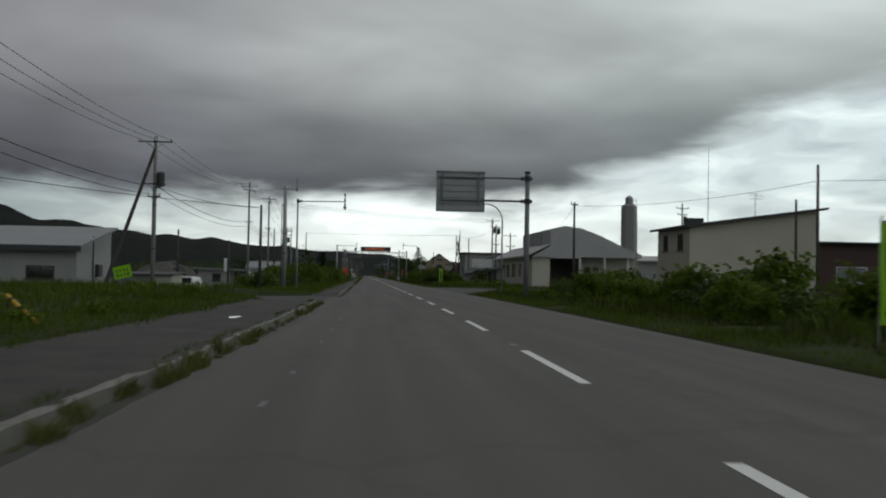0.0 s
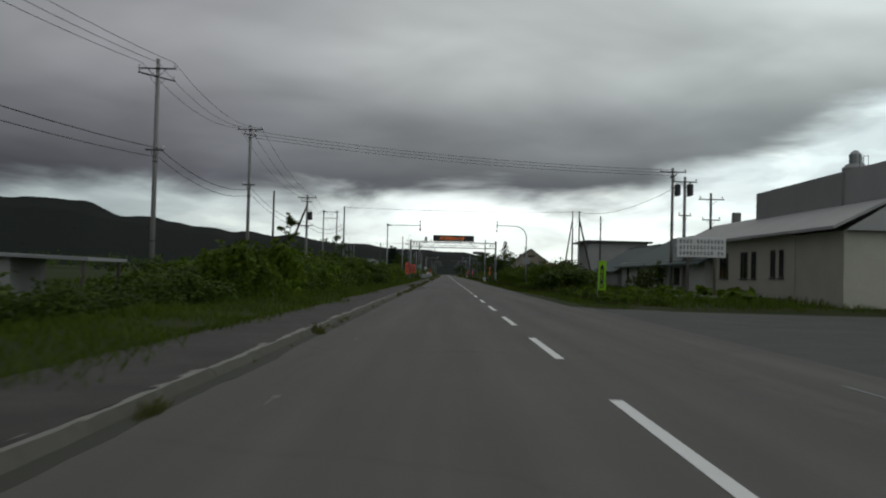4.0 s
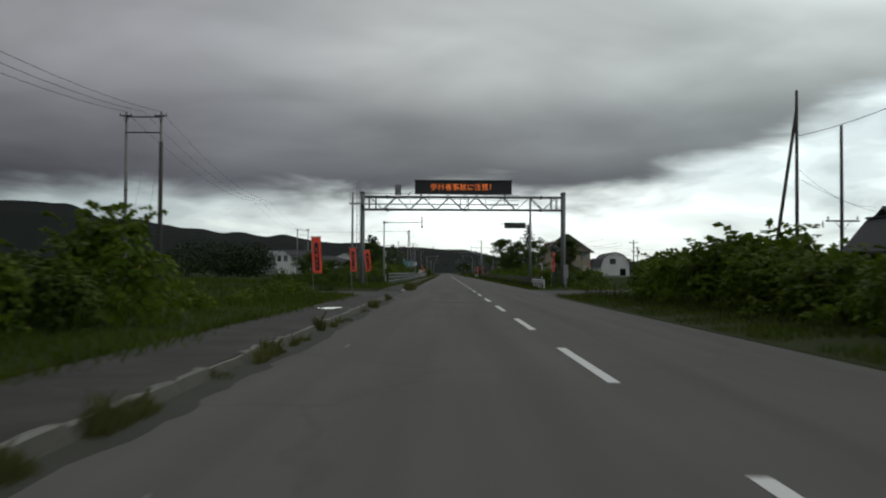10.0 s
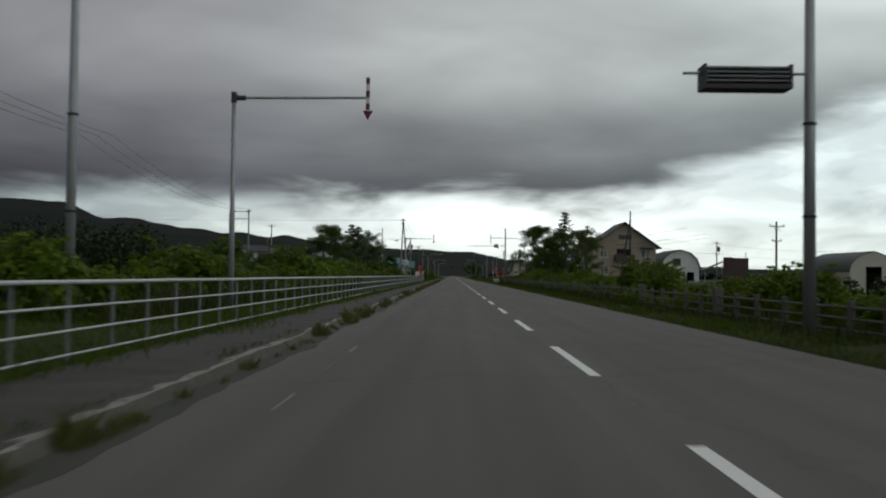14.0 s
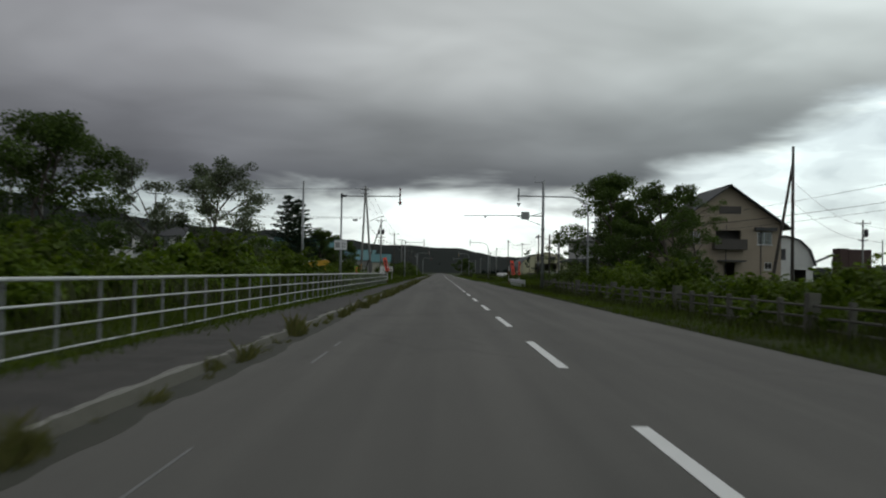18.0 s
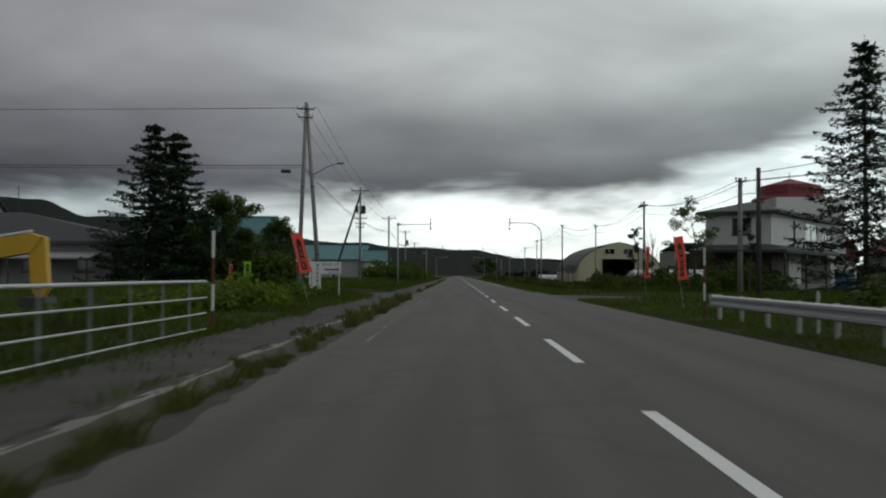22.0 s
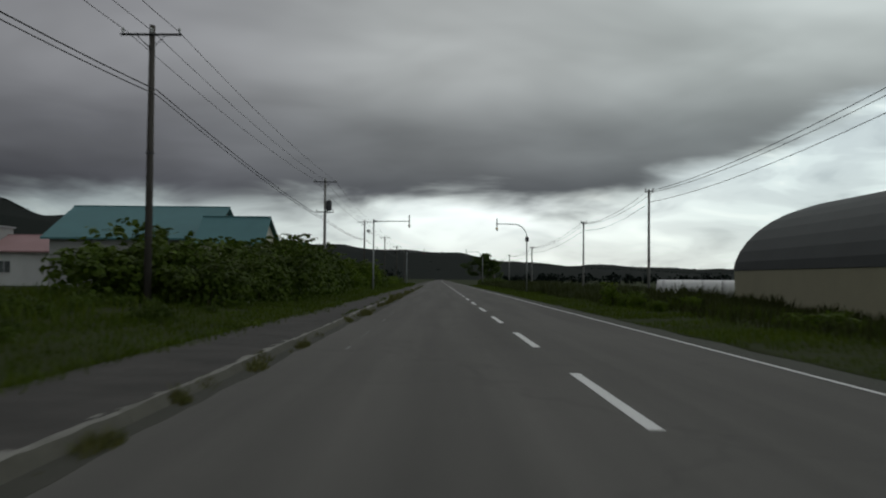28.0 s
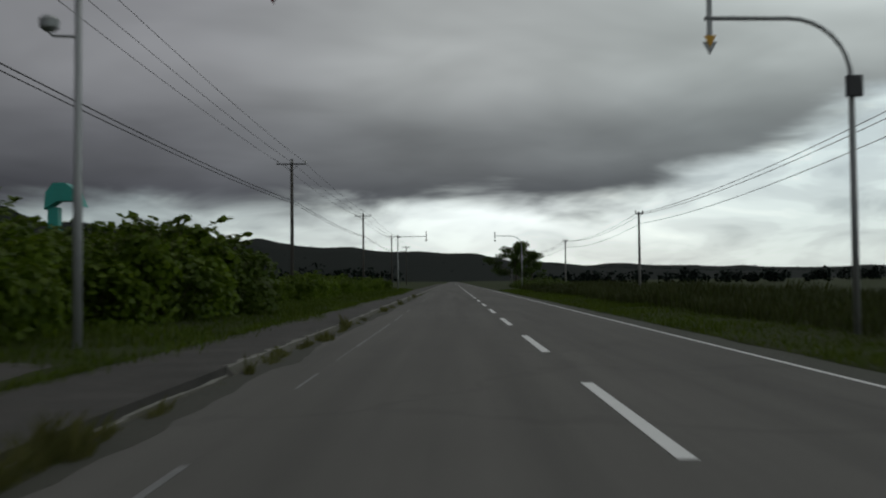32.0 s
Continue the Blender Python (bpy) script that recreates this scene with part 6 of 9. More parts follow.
b = shell("teal_roof_barn", "long barn with a faded teal metal roof behind shrubs", -31, -19.4, 541, 553, 0.1, 4.4, M_GREYWALL, category="barn")
gable_roof(b, -31, -19.4, 541, 553, 4.4, 7.0, M_ROOFTEAL, "x", 0.5)
b = shell("teal_roof_annex", "lower barn annex with a faded teal roof", -19.2, -14.9, 538.9, 545.4, 0.1, 4.1, M_CREAM, category="barn")
gable_roof(b, -19.2, -14.9, 538.9, 545.4, 4.1, 5.85, M_ROOFTEAL, "x", 0.4, 0.34)


# ---- pole lines and their cables ----


def arms(h, *more):
    return ((h - 0.35, 1.05, 0, 3),) + more


utility_pole(-16.5, 46.6, 9.7, arms=arms(9.7, (6.7, 0.7, 20, 2), (5.9, 0.4, 0, 2)), transformer=7.0, strut=(-2.7, -1.5, 9.0), label="grey concrete pole with transformer and slanting prop")
p = utility_pole(-8.9, 52.6, 7.3, M_STEEL, r=0.16, label="thick galvanised pole with a short arm and whip aerial")
part("arm", tubes(([(-0.3, 0, 7.15), (0.85, 0, 7.1)], 0.035), seg=6), M_STEEL, p)
part("whip_aerial", tubes(([(0.8, 0, 7.0), (0.8, 0, 7.3), (0.78, 0, 8.0)], [0.05, 0.02, 0.01]), seg=6), M_DARK, p)
part("conduit", tubes(([(-0.2, -0.1, 0.2), (-0.2, -0.1, 5.9), (-0.15, -0.1, 6.1)], 0.03), seg=6), M_DARK, p)
utility_pole(-11.2, 58.5, 6.4, M_WOODPOLE, r=0.12)
utility_pole(-17.9, 105.0, 12.6, arms=arms(12.4, (11.6, 1.3, 60, 3), (7.6, 0.5, 0, 2)), label="tall concrete pole with two crossarms above weeds")
utility_pole(-17.9, 129.0, 12.8, arms=arms(12.8, (12.0, 0.9, 70, 3), (8.0, 0.5, 0, 1)), label="tall concrete pole whose cables cross the road")
utility_pole(-18.3, 142.0, 8.7, M_WOODPOLE, r=0.12)
utility_pole(-17.7, 159.0, 9.8, arms=arms(9.8, (9.0, 0.8, 50, 3), (6.3, 0.7, 0, 3)), transformer=7.4, strut=(-3.6, 0.6, 8.6), label="concrete pole with transformer and long slanting prop")
utility_pole(-15.0, 172.6, 9.5, M_STEEL, r=0.13)
utility_pole(-18.6, 65.0, 5.5, M_WOODPOLE, r=0.1, z=-0.7)
p = utility_pole(-14.5, 65.0, 4.7, M_WOODPOLE, r=0.1, z=-0.7)
part("meter_cover", boxes((-0.34, -0.12, -0.14, 0.1, 2.1, 3.2), bev=0.03), M_WHITE, p, "white upright cover on the post")
utility_pole(31.3, 323.0, 8.9, M_WOODPOLE, arms=((8.4, 0.8, 0, 2), (6.9, 0.5, 0, 2)), r=0.13, z=-1.7)
utility_pole(-11.5, 190.0, 5.5, M_WOODPOLE, r=0.09)
for x0, y in ((-24.5, 224.2), (-35.7, 370.0)):
    for dx in (0.0, 2.45):
        utility_pole(x0 + dx, y, 12.4 if y < 300 else 11.0, arms=((12.1 if y < 300 else 10.7, 0.45, 0, 2),), label="concrete pole of a paired frame in the field", group="paired poles", r=0.14)
    h = 11.0 if y < 300 else 9.6
    tagged(part("pole_crossbar", tubes(([(x0, y - 0.18, h), (x0 + 2.45, y - 0.18, h)], 0.05), ([(x0, y - 0.18, h + 1.1), (x0 + 2.45, y - 0.18, h + 1.1)], 0.05), seg=5), M_DARK), "dark steel bar tying two paired poles", "crossbar")
utility_pole(-11.1, 250.0, 9.0, M_STEEL, r=0.13)
utility_pole(-12.7, 370.6, 8.3, M_STEEL, r=0.11)
utility_pole(-39.2, 418.6, 11.3, arms=((10.9, 0.8, 0, 3),), strut=(-1.2, -0.3, 9.6), label="concrete pole with a prop in the field")
for dx, ln in ((-0.4, 2.0), (1.15, -4.4)):
    p = utility_pole(-12.9 + dx, 433.0, 13.7, arms=((13.2, 0.65, 0, 4), (12.6, 0.55, 0, 3)) if dx < 0 else (), lean=ln, label="tall leaning concrete pole of a twin frame", group="twin frame poles", r=0.17)
    if dx < 0:
        for k in range(6):
            a = math.pi / 3 * k
            part("warning_band", tubes(([(0.155 * math.cos(a), 0.155 * math.sin(a), 1.45), (0.15 * math.cos(a), 0.15 * math.sin(a), 2.15)], 0.045), seg=5), M_YELLOW if k % 2 else M_BLACK, p, "yellow and black warning stripe")
        part("junction_can", boxes((-1.6, -0.9, -0.2, 0.05, 8.5, 8.75), bev=0.03), M_DARK, p)
    else:
        part("lamp_arm", tubes(([(0, -0.1, 8.35), (1.2, -0.3, 8.9), (2.0, -0.4, 9.05)], [0.04, 0.035, 0.03]), seg=6), M_STEEL, p)
        part("lamp_head", boxes((1.9, 2.5, -0.55, -0.3, 9.01, 9.13), bev=0.03), M_STEEL, p)
p = utility_pole(-12.85, 471.6, 11.1, arms=arms(11.1, (7.6, 0.8, 0, 4), (7.0, 0.6, 30, 3), (6.6, 0.5, 0, 2)), transformer=8.6, strut=(-3.3, -1.0, 10.3), label="concrete pole with two transformers and long dark prop")
part("transformer", tubes(([(-0.4, -0.1, 8.25), (-0.4, -0.1, 8.3), (-0.4, -0.1, 8.95), (-0.4, -0.1, 9.05)], [0.18, 0.22, 0.22, 0.16]), seg=12), M_DARK, p, "dark cylindrical transformer")
part("bracket", boxes((-0.4, -0.1, -0.14, -0.06, 8.1, 8.16), (-0.4, -0.1, -0.14, -0.06, 8.75, 8.8)), M_DARK, p)
utility_pole(-11.9, 503.5, 9.9, M_WOODPOLE, arms=arms(9.9), r=0.14)
utility_pole(-12.3, 556.0, 10.3, arms=arms(10.3, (7.2, 0.8, 0, 3)), transformer=7.8, label="concrete pole with a transformer above tall knotweed")
for y in (607.8, 660.0, 715.0, 770.0):
    utility_pole(-12.8, y, 9.8, M_WOODPOLE, arms=arms(9.8), r=0.14)
# right side
utility_pole(23.5, 43.0, 6.4, M_WOODPOLE, r=0.1)
utility_pole(24.4, 42.0, 8.5, M_WOODPOLE, r=0.11)
utility_pole(36.8, 102.0, 11.0, M_WOODPOLE, arms=((10.4, 1.0, 20, 3), (9.6, 0.8, 20, 3)), transformer=8.9, r=0.13)
mast = thing("radio_mast", pose(43.4, 110.5, 0.0), "tall thin whip mast with stays beside the annex", "mast")
part("shaft", tubes(([(0, 0, -0.3), (0, 0, 9.0), (0, 0, 19.6)], [0.06, 0.05, 0.02]), seg=6), M_DARK, mast)
part("stay", tubes(([(0, 0, 12.0), (-3.0, -2.0, 0.0)], 0.008), ([(0, 0, 12.0), (3.0, -2.0, 0.0)], 0.008), seg=4), M_WIRE, mast)
part("cross_bar", tubes(([(-0.35, 0, 13.5), (0.35, 0, 13.5)], 0.02), seg=5), M_DARK, mast)
utility_pole(15.2, 68.3, 8.0, M_WOODPOLE, arms=((7.8, 0.35, 0, 1),), r=0.12)
utility_pole(20.5, 67.0, 6.5, M_STEEL, r=0.07)
utility_pole(16.3, 129.7, 10.3, arms=arms(10.3, (9.6, 1.0, 90, 3)), transformer=8.5, label="concrete pole with a transformer beside the green-roofed house")
utility_pole(16.4, 126.2, 9.2, arms=((8.8, 0.9, 0, 3), (6.2, 0.5, 0, 2)), transformer=8.2, label="dark concrete pole with crossarms and a transformer")
utility_pole(18.8, 127.5, 8.1, M_WOODPOLE, arms=((7.6, 1.0, 0, 2), (6.0, 0.7, 0, 3)), r=0.13)
utility_pole(14.9, 172.3, 9.6, strut=(2.2, 0.5, 8.6), r=0.12)
utility_pole(17.0, 168.6, 8.8, M_WOODPOLE, r=0.12)
utility_pole(20.2, 217.6, 12.8, M_WOODPOLE, strut=(-1.7, 0.3, 11.6), r=0.13)
utility_pole(19.0, 208.2, 9.1, M_WOODPOLE, arms=((4.0, 0.9, 0, 2),), r=0.11)
utility_pole(24.6, 366.0, 11.1, M_WOODPOLE, strut=(-1.6, 0.3, 9.9), r=0.14)
utility_pole(50.0, 410.0, 8.5, arms=((8.1, 0.9, 0, 3), (6.0, 0.6, 0, 2)), transformer=6.9)
utility_pole(62.0, 430.0, 7.0, M_WOODPOLE, r=0.1)
utility_pole(13.7, 417.0, 6.6, M_POLE, arms=((6.4, 0.3, 0, 2),), r=0.16)
utility_pole(11.2, 406.2, 5.9, M_WOODPOLE, r=0.13)
p = utility_pole(14.0, 444.5, 7.5, M_WOODPOLE, arms=((7.2, 0.3, 0, 1),), r=0.12)
part("diamond_sign", prism(bmesh.new(), [(-0.3, 2.85), (0.0, 2.5), (0.3, 2.85), (0.0, 3.2)], -0.2, -0.17), M_STEEL, p, "grey diamond plate")
part("street_lamp", tubes(([(0, -0.1, 7.1), (-0.35, -0.15, 7.05), (-0.5, -0.2, 7.0)], [0.04, 0.13, 0.08]), seg=8), M_DARK, p)
utility_pole(13.6, 469.0, 6.9, M_STEEL, arms=((6.7, 0.25, 0, 1),), r=0.09)
for y, h in ((496.2, 8.3), (537.4, 7.7), (567.0, 7.25), (612.4, 6.2), (657.3, 6.1), (705.0, 6.2), (760.0, 6.2)):
    utility_pole(13.0 if y < 600 else 12.3, y, h, M_WOODPOLE if y < 500 else M_POLE, arms=((h - 0.15, 0.3, 0, 2),), r=0.11, group="right-hand pole line")

# the pole with a long arm over the road, and the one with a louvred light panel
p = utility_pole(6.15, 368.2, 8.4, M_STEEL, r=0.14, label="galvanised pole with a long arm and plate over the road")
part("arm", tubes(([(0, 0, 5.68), (-3.0, 0, 5.7), (-6.1, 0, 5.62)], [0.05, 0.04, 0.03]), ([(0, 0, 4.95), (-2.0, 0, 5.65)], 0.025), ([(0, 0, 5.95), (-0.9, 0, 5.7)], 0.025), seg=6), M_STEEL, p)
part("plate", boxes((-1.7, -1.05, -0.1, -0.06, 5.4, 6.0)), M_STEEL, p)
part("sensor", tubes(([(-4.45, 0, 5.64), (-4.45, 0, 5.52), (-4.45, 0, 5.46)], [0.03, 0.06, 0.03]), seg=6), M_DARK, p)
part("top_aerial", tubes(([(-0.7, 0, 8.3), (0.1, 0, 8.3)], 0.025), ([(-0.65, 0, 8.3), (-0.65, 0, 8.9)], 0.015), seg=5), M_STEEL, p)
p = utility_pole(6.25, 249.0, 8.6, M_STEEL, r=0.15, label="galvanised pole carrying a dark louvred panel over the verge")
panel = part("panel", boxes((-2.5, -0.5, -0.35, 0.25, 5.5, 5.6), (-2.5, -0.5, 0.19, 0.25, 5.6, 6.05), (-2.5, -2.44, -0.35, 0.19, 5.6, 6.05), (-0.56, -0.5, -0.35, 0.19, 5.6, 6.05)), M_DARK, p, "dark louvred panel")
for k in range(4):
    part("slat", boxes((-2.44, -0.56, -0.33, 0.15, 5.66 + 0.1 * k, 5.70 + 0.1 * k)), M_GANTRY, panel)
part("bracket", tubes(([(-2.9, 0, 5.9), (0, 0, 5.9)], 0.035), seg=6), M_STEEL, p)

for dx in (-0.9, 0.0, 0.9):
    wire([(-16.5 + dx, -70, 10.2), (-16.5 + dx, 0, 9.9), (-16.5 + dx, 46.6, 9.6), (-17.9 + dx, 105.0, 12.5), (-17.9 + dx, 129, 12.7), (-17.7 + dx, 159, 9.7)], 0.9)
    wire([(-17.7 + dx, 159, 9.7), (-23.3 + dx * 1.4, 224.2, 12.5), (-30 + dx * 1.4, 300, 12.0), (-34.5 + dx * 1.4, 370, 11.1), (-60, 470, 11)], 1.3, 0.013)
    wire([(-17.9 + 0.4 * dx, 128.9, 12.2 + 0.25 * dx), (16.3, 129.7, 10.0 + 0.25 * dx)], 0.5, 0.014)
    wire([(-95, 428, 12.9), (-12.9 + dx, 433, 13.4), (-12.85 + dx, 471.6, 11.0), (-11.9 + dx, 503.5, 9.8), (-12.3 + dx, 556, 10.2), (-12.8 + dx, 607.8, 9.7), (-12.8 + dx, 660, 9.7), (-12.8 + dx, 715, 9.7), (-12.8 + dx, 770, 9.7)], 0.35)
for z, r in ((6.6, 0.022), (6.1, 0.018)):
    wire([(-16.3, -70, z + 0.6), (-16.3, 0, z + 0.3), (-16.3, 46.6, z), (-17.7, 105.0, z + 1.2), (-17.7, 129, z + 1.2), (-17.5, 159, z + 0.2), (-15.0, 172.6, z + 0.8)], 0.8, r)
    q = 0.35 * (z - 6.6)
    wire([(-95, 430, 9.6 + q), (-13.0, 433, 9.2 + q), (-13.0, 471.6, 7.62 + q)], 0.3, r)
    wire([(-12.5, 471.6, 7.3 + q), (-11.7, 503.5, 7.75 + q), (-12.4, 556, 6.75 + q), (-12.5, 607.8, 6.9 + q), (-12.5, 660, 7.0 + q), (-12.5, 715, 7.0 + q)], 0.3, r)
wire([(-11.2, 58.5, 6.3), (-16.3, 46.6, 6.6)], 0.3)
wire([(-40, 10, 8.0), (-11.2, 58.5, 6.3)], 0.8, 0.02)
wire([(-15.0, 172.6, 9.5), (14.9, 172.3, 9.6)], 0.2, 0.018)
wire([(16.4, 126.2, 8.9), (14.9, 172.3, 9.6), (20.2, 217.6, 10.0)], 1.0, 0.018)
wire([(15.2, 68.3, 7.8), (19.5, 98.4, 7.0)], 0.3)
wire([(15.2, 68.3, 7.8), (24.4, 42.0, 7.6), (45, 20, 8)], 0.5)
wire([(20.2, 217.6, 8.0), (40, 250, 8.0), (70, 300, 8)], 0.8)
wire([(20.2, 217.6, 7.4), (44, 250, 7.2), (80, 300, 7)], 0.8)
wire([(24.6, 366, 8.6), (50, 410, 8.0), (90, 440, 8)], 0.7)
wire([(24.6, 366, 7.0), (50, 410, 6.2), (90, 440, 6)], 0.7)
wire([(34, 370, 9.0), (11.2, 406.2, 5.8)], 0.4)
for dz, dx in ((0.0, -0.25), (0.0, 0.25), (-0.7, 0.05)):
    pts = [(40, 380, 8.6 + dz), (13.7 + dx, 417, 6.5 + dz), (14.0 + dx, 444.5, 7.3 + dz), (13.6 + dx, 469, 6.8 + dz), (13.2 + dx, 496.2, 8.2 + dz), (13.0 + dx, 537.4, 7.6 + dz), (13.0 + dx, 567, 7.15 + dz), (12.3 + dx, 612.4, 6.1 + dz), (12.3 + dx, 657.3, 6.0 + dz), (12.3 + dx, 705, 6.1 + dz), (12.3 + dx, 760, 6.1 + dz)]
    wire(pts, 0.55, 0.016)


# ---- plants ----
def mesh_from_arrays(name, verts, quads, mat, tris=False):
    me = bpy.data.meshes.new(name)
    n = 3 if tris else 4
    me.vertices.add(len(verts))
    me.vertices.foreach_set("co", np.asarray(verts, np.float32).ravel())
    me.loops.add(quads.size)
    me.loops.foreach_set("vertex_index", np.asarray(quads, np.int32).ravel())
    me.polygons.add(len(quads))
    me.polygons.foreach_set("loop_start", np.arange(0, quads.size, n, dtype=np.int32))
    me.update(calc_edges=True)
    me.materials.append(mat)
    return me


def leaves(name, at, size, mat, rng, flat=0.5, aspect=1.5, face=None):
    """Kite-shaped leaves at the given places. flat: how level they lie; face: the way that each one looks, roughly."""
    n = len(at)
    nrm = rng.normal(size=(n, 3))
    if face is None:
        nrm[:, 2] = np.abs(nrm[:, 2]) + flat * 2
    else:
        nrm = nrm * 0.42 + face
    nrm /= np.linalg.norm(nrm, axis=1)[:, None]
    d = rng.normal(size=(n, 3))
    d -= (d * nrm).sum(1)[:, None] * nrm
    d /= np.linalg.norm(d, axis=1)[:, None]
    s = np.cross(nrm, d)
    L = (size * rng.uniform(0.6, 1.35, n))[:, None]
    w = L / aspect * 0.5
    v = np.stack([at - d * L * 0.5, at + s * w - d * L * 0.08, at + d * L * 0.5 - nrm * L * 0.12, at - s * w - d * L * 0.08], 1)
    return mesh_from_arrays(name, v.reshape(-1, 3), np.arange(4 * n).reshape(n, 4), mat)


def blades(name, xy, z, h, w, mat, rng, lean=0.35):
    """Grass: one bent triangle pair a blade."""
    n = len(xy)
    a = rng.uniform(0, 2 * np.pi, n)
    side = np.stack([np.cos(a), np.sin(a), 0 * a], 1) * (w * rng.uniform(0.6, 1.3, n))[:, None]
    off = np.stack([np.cos(a + 1.3), np.sin(a + 1.3), 0 * a], 1) * (h * lean * rng.uniform(0.1, 1.2, n))[:, None]
    p = np.column_stack([xy, z - 0.04])
    up = np.stack([0 * a, 0 * a, h], 1)
    v = np.stack([p - side, p + side, p + up * 0.6 + off * 0.35 + side * 0.7, p + up + off], 1)
    return mesh_from_arrays(name, v.reshape(-1, 3), np.arange(4 * n).reshape(n, 4), mat)


def link(name, me, parent=None):
    ob = new(name, me)
    ob.parent = parent
    return ob


def shrub_variant(seed, h, r, lumps, per, leaf, mat, name, label, canes=10, aspect=1.35):
    """Heaped lumps of foliage, each a shell of leaves that look outwards, dark within; leafy canes arch out of the top."""
    rng = np.random.default_rng(seed)
    ob = thing(name, pose(0, 0, -500), label, "shrub")
    bm = bmesh.new()
    at, face = [], []
    for k in range(lumps):
        a, q = 2.4 * k + rng.normal() * 0.4, r * 0.78 * math.sqrt((k + 0.4) / lumps)
        s = r * rng.uniform(0.26, 0.46)
        top = h * (1 - 0.45 * (q / r) ** 2) * rng.uniform(0.62, 1.0)
        c = np.array((q * math.cos(a), q * math.sin(a), max(0.35 * s, top - s)))
        d = rng.normal(size=(per, 3))
        d /= np.linalg.norm(d, axis=1)[:, None]
        d[:, 2] = np.where(d[:, 2] < -0.35, -d[:, 2], d[:, 2])
        p = c + d * (s * rng.uniform(0.55, 1.06, per) ** 0.5)[:, None] * (1, 1, 0.95)
        at.append(p)
        face.append(d * 0.8 + (0, 0, 0.55))
        # leaves below the lump, down to the ground
        n = per // 3
        g = rng.uniform(0, 2 * np.pi, n)
        w = s * rng.uniform(0.6, 1.1, n)
        at.append(np.stack([c[0] + w * np.cos(g), c[1] + w * np.sin(g), rng.uniform(0.04, max(0.2, c[2]), n)], 1))
        face.append(np.stack([np.cos(g), np.sin(g), 0.4 + 0 * g], 1))
        tube(bm, [(c[0] * 0.4, c[1] * 0.4, -0.1), (c[0] * 0.8, c[1] * 0.8, c[2] * 0.6), tuple(c)], [0.02, 0.015, 0.006], 3, False)
    for k in range(canes):
        a, q = rng.uniform(0, 2 * np.pi), r * rng.uniform(0.1, 0.7)
        b = a + rng.normal() * 0.6
        z, ln = h * (1 - 0.4 * (q / r) ** 2) * rng.uniform(0.72, 0.95), h * rng.uniform(0.16, 0.34)
        x, y = q * math.cos(a), q * math.sin(a)
        pts = [(x + ln * 0.9 * t ** 1.4 * math.cos(b), y + ln * 0.9 * t ** 1.4 * math.sin(b), z - 0.35 * ln + ln * (1.5 * t - 0.75 * t * t)) for t in (0, 0.35, 0.7, 1.0)]
        tube(bm, pts, [0.012, 0.01, 0.007, 0.003], 3, False)
        m = max(6, int(ln / leaf * 5))
        t = rng.uniform(0.15, 1.03, m)
        sd = np.where(np.arange(m) % 2, 1, -1) * leaf * rng.uniform(0.3, 0.6, m)
        at.append(np.stack([x + ln * 0.9 * t ** 1.4 * math.cos(b) - math.sin(b) * sd, y + ln * 0.9 * t ** 1.4 * math.sin(b) + math.cos(b) * sd, z - 0.35 * ln + ln * (1.5 * t - 0.75 * t * t) - 0.04], 1))
        face.append(np.tile((0.25 * math.cos(b), 0.25 * math.sin(b), 1.0), (m, 1)))
    at, face = np.concatenate(at), np.concatenate(face)
    at[:, 2] = np.maximum(at[:, 2], 0.03)
    tagged(part("stalkwork", bm, M_STEM, ob), kind="stuff")
    tagged(link("foliage", leaves("foliage", at, leaf, mat, rng, 0.5, aspect, face), ob), kind="stuff")
    return ob


KNOT = [shrub_variant(10 + k, 2.3, 1.6, 9, 170, 0.19, M_KNOT, "knotweed_clump", "tall knotweed clump with broad bright green leaves", 16) for k in range(4)]
TALL = [shrub_variant(20 + k, 2.3, 1.6, 10, 170, 0.17, M_BUSH, "tall_shrub", "tall dark broad-leaved shrub above the verge", 12) for k in range(3)]
BUSH = [shrub_variant(30 + k, 1.75, 1.6, 9, 150, 0.15, M_BUSH, "roadside_shrub", "dense dark green roadside shrub", 6, 1.6) for k in range(4)]
WEED = [shrub_variant(50 + k, 0.8, 0.95, 7, 60, 0.15, M_KNOT, "weed_clump", "low leafy weed clump in the verge", 9, 1.5) for k in range(3)]
BUTTERBUR = [shrub_variant(70 + k, 0.75, 1.0, 6, 26, 0.42, M_KNOT, "butterbur_clump", "low clump of very broad round butterbur leaves", 5, 1.05) for k in range(2)]
PR = random.Random(11)


def plant(kinds, x, y, s=1.0, sz=None, group=""):
    ob = copy_thing(PR.choice(kinds), pose(0, 0, 0))
    del ob["mass"]
    z = ground_z(x, y)
    ob.matrix_basis = Matrix.LocRotScale((x, y, z - 0.03), Euler((0, 0, PR.uniform(0, 6.28))), (s, s, sz or s))
    if group:
        ob["group"] = group


BACK = {}


